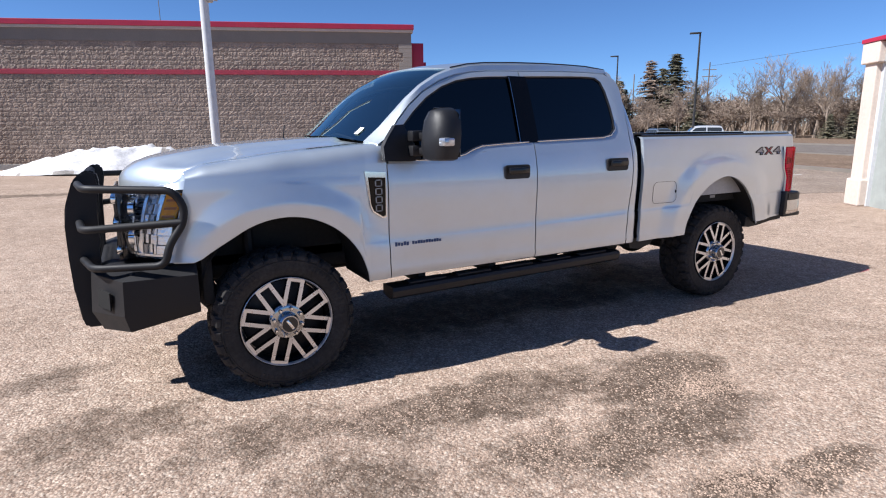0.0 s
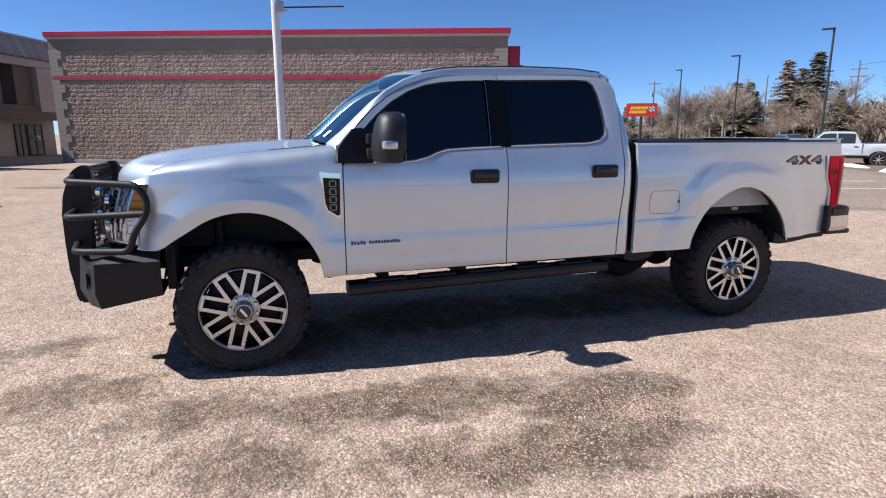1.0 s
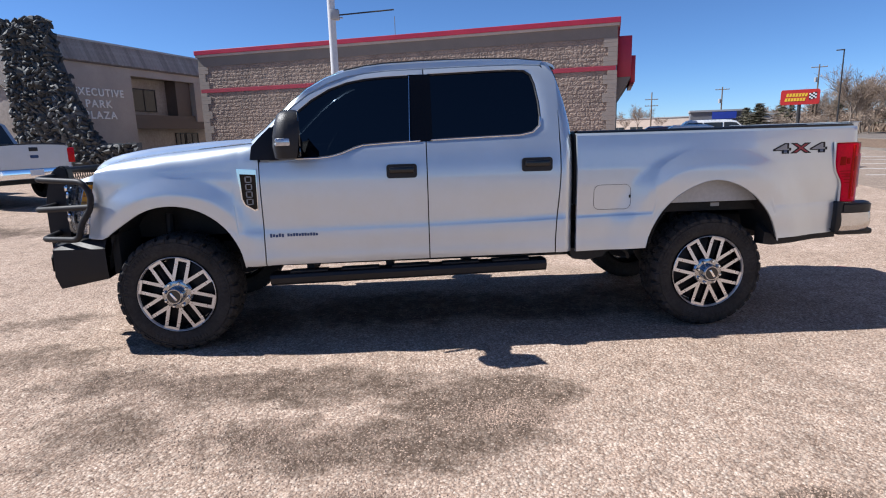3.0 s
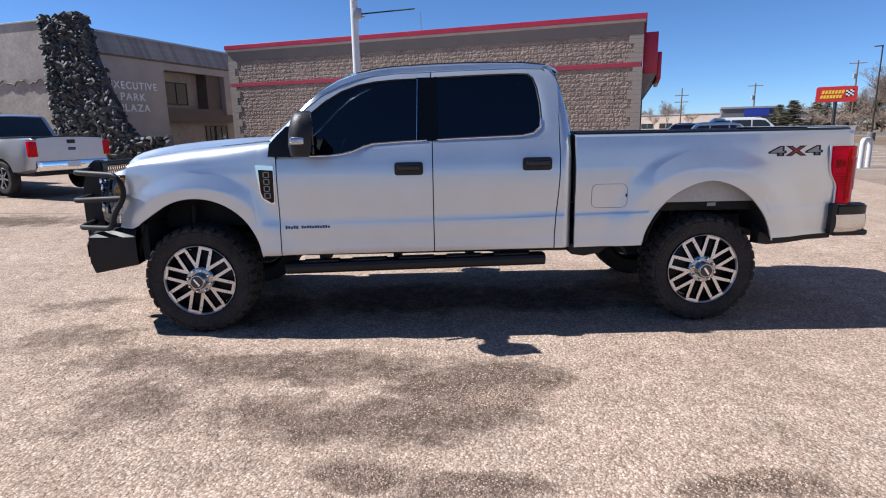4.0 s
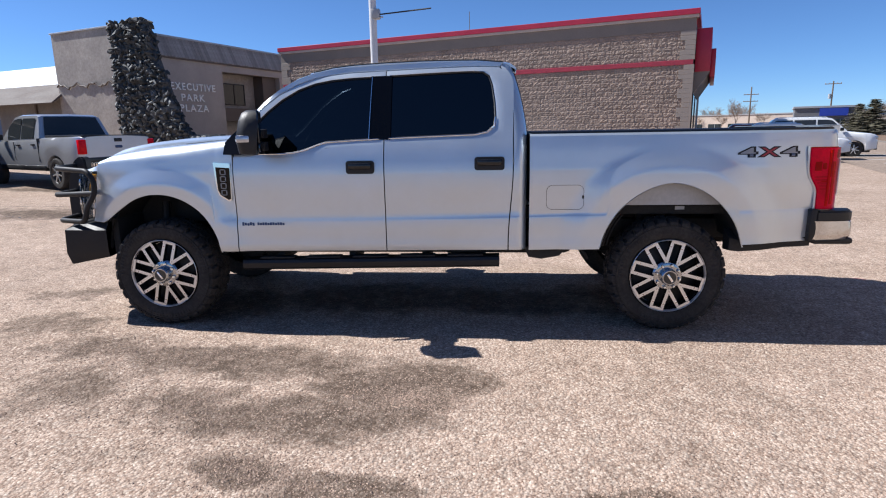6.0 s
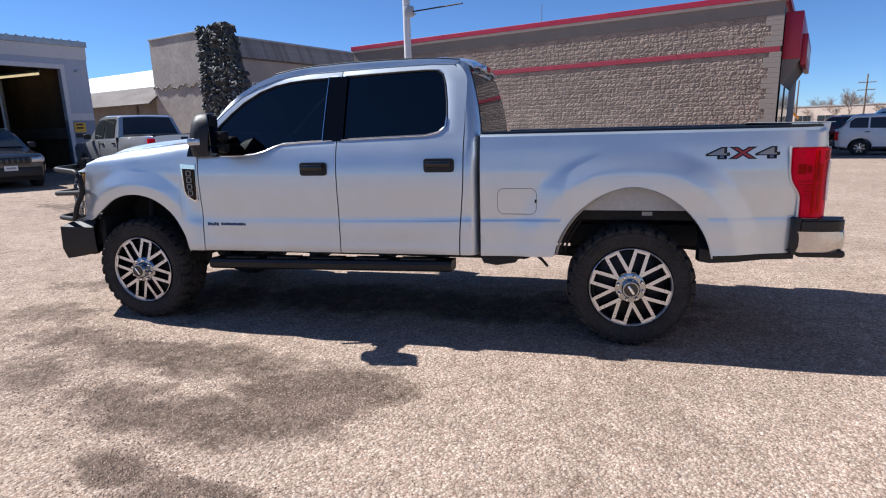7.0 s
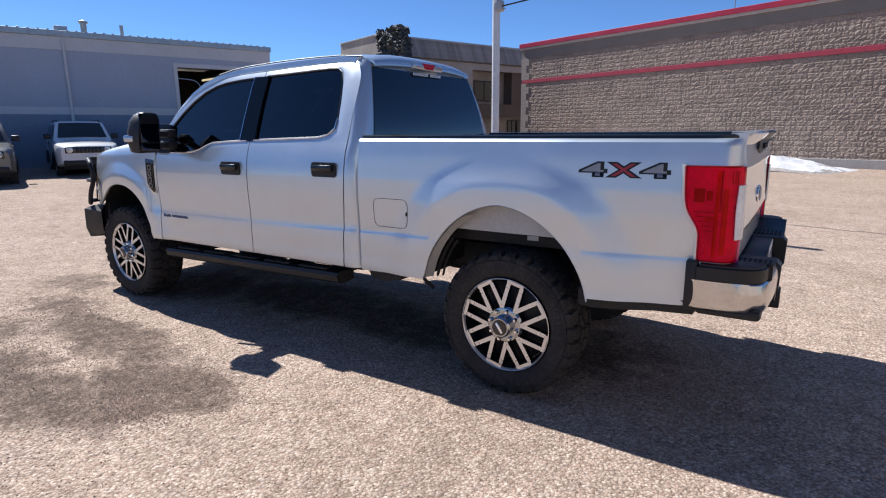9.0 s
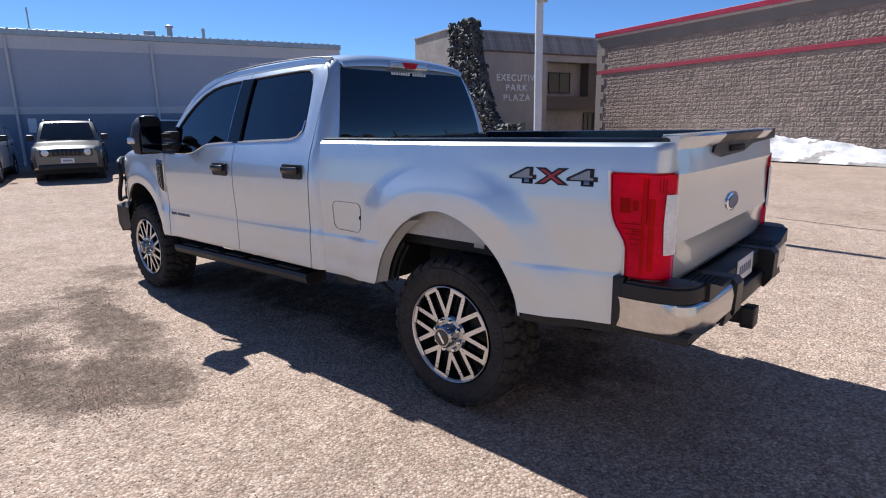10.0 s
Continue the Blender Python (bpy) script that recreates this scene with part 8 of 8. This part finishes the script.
for (x0, y0, h0), (x1, y1, h1) in (((95.2, 69.5, 12.9), (140.0, -2.0, 24.0)),):
    pts = []
    for k in range(17):
        t = k / 16
        pts.append((x0 + (x1 - x0) * t, y0 + (y1 - y0) * t, h0 + (h1 - h0) * t - 3.0 * t * (1 - t)))
    tagged(part("overhead_wire", tube(pts, 0.024, 5), DARK_STEEL), "dark overhead wire hung between utility poles", "wire")

# ---- red roadside sign ----
SIGN_RED = mat("red_sign_face", (0.56, 0.03, 0.025), 0.4, var=0.08, fine=4)
SIGN_YELLOW = mat("yellow_sign_mark", (0.85, 0.55, 0.04), 0.5, var=0.06)
sg = root("road_sign", Matrix.Translation((56.0, 73.0, -0.73)) @ Matrix.Rotation(radians(-31), 4, "Z") @ Matrix.Diagonal((1.45, 1.3, 1.48, 1)), label="red roadside shop sign with yellow bars and chequered patch", category="sign")
part("post", tube([(0, 0, 0), (0, 0, 3.5)], 0.16, 10), DARK_STEEL, sg)
bm = prism(rounded(-1.58, 1.58, 3.40, 4.75, 0.18), -0.18, 0.18)
cab = part("sign_cabinet", bm, SIGN_RED, sg)
for x0, x1, z0, z1 in ((-1.15, 0.62, 4.12, 4.42), (-1.25, 0.45, 3.72, 4.00)):
    for k in range(7):
        xa = x0 + (x1 - x0) * k / 7
        part("sign_bar", prism([(xa, z0), (xa + 0.19, z0), (xa + 0.25, z1), (xa + 0.06, z1)], -0.20, -0.18), SIGN_YELLOW, cab)
for i in range(4):
    for j in range(4):
        part("sign_check", box(0.72 + 0.15 * i, 0.87 + 0.15 * i, -0.20, -0.18, 3.83 + 0.14 * j + 0.03 * i, 3.97 + 0.14 * j + 0.03 * i), WHITE_MARK if (i + j) % 2 else BLACK_TRIM, cab)

# ---- far buildings along the street ----
TAN_WALL = mat("tan_far_wall", (0.56, 0.46, 0.38), 0.85, var=0.15, fine=2, coarse=0.3)
GREY_WALL = mat("grey_far_wall", (0.16, 0.16, 0.17), 0.8, var=0.15, fine=2)
BLUE_SIGN = mat("blue_fascia", (0.02, 0.05, 0.35), 0.5, var=0.1)
PALE_WALL = mat("pale_far_wall", (0.62, 0.60, 0.58), 0.8, var=0.1, fine=2)


def far_building(name, x, y, turn, w, d, h, wall, label, fascia=None, windows=0):
    b = root(name, Matrix.Translation((x, y, 0)) @ Matrix.Rotation(radians(turn), 4, "Z"), label=label, category="building", group="far buildings along the street")
    part("wall", box(-w / 2, w / 2, 0, d, 0, h), wall, b, smooth=0)
    part("roof", box(-w / 2 - 0.2, w / 2 + 0.2, -0.2, d + 0.2, h, h + 0.3), TRIM_GREY, b, smooth=0)
    if fascia:
        part("fascia", box(-w * 0.12, w * 0.30, -0.35, -0.05, h * 0.70, h * 0.98), fascia, b, smooth=0)
    for k in range(windows):
        xx = -w / 2 + w * (k + 0.5) / windows
        wd = part("window", box(xx - w / windows * 0.34, xx + w / windows * 0.34, -0.08, 0.02, 0.8, 2.4), DARK_GLASS, b, smooth=0)
        part("window_frame", box(xx - 0.04, xx + 0.04, -0.1, -0.08, 0.8, 2.4), TRIM_GREY, wd, smooth=0)
    return b


far_building("shop_building", 57.0, 95.2, -25, 9.2, 9, 4.3, GREY_WALL, "dark grey roadside shop with a blue fascia", BLUE_SIGN, 5)
far_building("shop_building", 81.0, 183.0, -45, 50, 14, 5.0, TAN_WALL, "long tan strip building with flat roof", None, 8)
far_building("shop_building", 42.0, 262.0, -20, 60, 14, 5.6, TAN_WALL, "tan flat-roofed building far down the street", None, 8)
far_building("shop_building", 70.0, 100.0, -32, 9, 8, 3.6, PALE_WALL, "small pale roadside building", None, 2)
BUS_ORANGE = paint_mat("orange_machine_paint", (0.55, 0.20, 0.02), 0.0, 0.4)
dg = root("excavator", Matrix.Translation((30.0, 92.0, 0)) @ Matrix.Rotation(radians(-20), 4, "Z"), label="orange construction machine parked far down the street", category="excavator")
part("cab", box(-1.2, 1.0, -0.9, 0.9, 0.9, 2.4, 0.1), BUS_ORANGE, dg)
part("track", box(-1.8, 1.8, -1.2, 1.2, 0, 0.8, 0.2), DARK_STEEL, dg)
part("boom", tube(bend([(1.0, 0, 1.8), (3.2, 0, 3.4), (5.0, 0, 1.6)], 0.3), 0.18, 6), BUS_ORANGE, dg)

# ---- building with the cream pillar at the lot's edge ----
CREAM = mat("cream_stucco", (0.66, 0.56, 0.48), 0.8, var=0.12, fine=15, coarse=0.8, bump=0.2)
DOOR_GREY = mat("pale_grey_roll_door", (0.33, 0.355, 0.335), 0.6, var=0.08, fine=6)
edge = math.degrees(math.atan2(-0.84, -0.55))
cb = root("wash_building", Matrix.Translation((12.45, 3.02, 0)) @ Matrix.Rotation(radians(edge), 4, "Z"), label="cream stucco building with red cap and pale roll-up door", category="building")
part("pillar", box(0.0, 0.36, 0.0, 0.5, 0.0, 2.92, 0.02), CREAM, cb, "cream stucco pillar", smooth=0)
part("pillar_base", box(-0.05, 0.42, -0.05, 0.55, 0.0, 0.55, 0.03), CREAM, cb, smooth=0)
part("pillar_head", box(-0.06, 0.48, -0.06, 0.6, 2.82, 3.22, 0.02), CREAM, cb, smooth=0)
part("cap", box(-0.08, 9.0, -0.08, 0.7, 3.22, 3.30, 0.01), STORE_RED, cb, "red cap strip", smooth=0)
part("lintel", box(0.48, 9.0, 0.05, 0.5, 2.82, 3.22, 0.01), TRIM_GREY, cb, smooth=0)
part("roll_door", box(0.42, 3.4, 0.18, 0.26, 0.0, 2.82), DOOR_GREY, cb, "pale grey roll-up door", smooth=0)
part("door_rail", box(0.36, 0.44, 0.10, 0.28, 0.0, 2.82, 0.01), POLE_WHITE, cb, smooth=0)
# unseen wall, kept darker than the cream to dim the truck's reflection
part("wall", box(3.4, 9.0, 0.1, 0.5, 0.0, 2.9), STUCCO, cb, smooth=0)
part("wall", box(0.0, 0.3, 0.5, 9.0, 0.0, 3.1), CREAM, cb, smooth=0)
part("roof", box(0.0, 9.0, 0.5, 9.0, 3.0, 3.2), TRIM_GREY, cb, smooth=0)

# ---- white hoop rail by the neighbouring lot ----
hr_ = root("hoop_rail", Matrix.Translation((17.1, 15.5, 0)) @ Matrix.Rotation(radians(35), 4, "Z"), label="white painted steel hoop guard rail", category="guard rail")
part("hoop", tube(bend([(-0.35, 0, 0), (-0.35, 0, 0.98), (0.35, 0, 0.98), (0.35, 0, 0)], 0.14), 0.082, 12), POLE_WHITE, hr_)
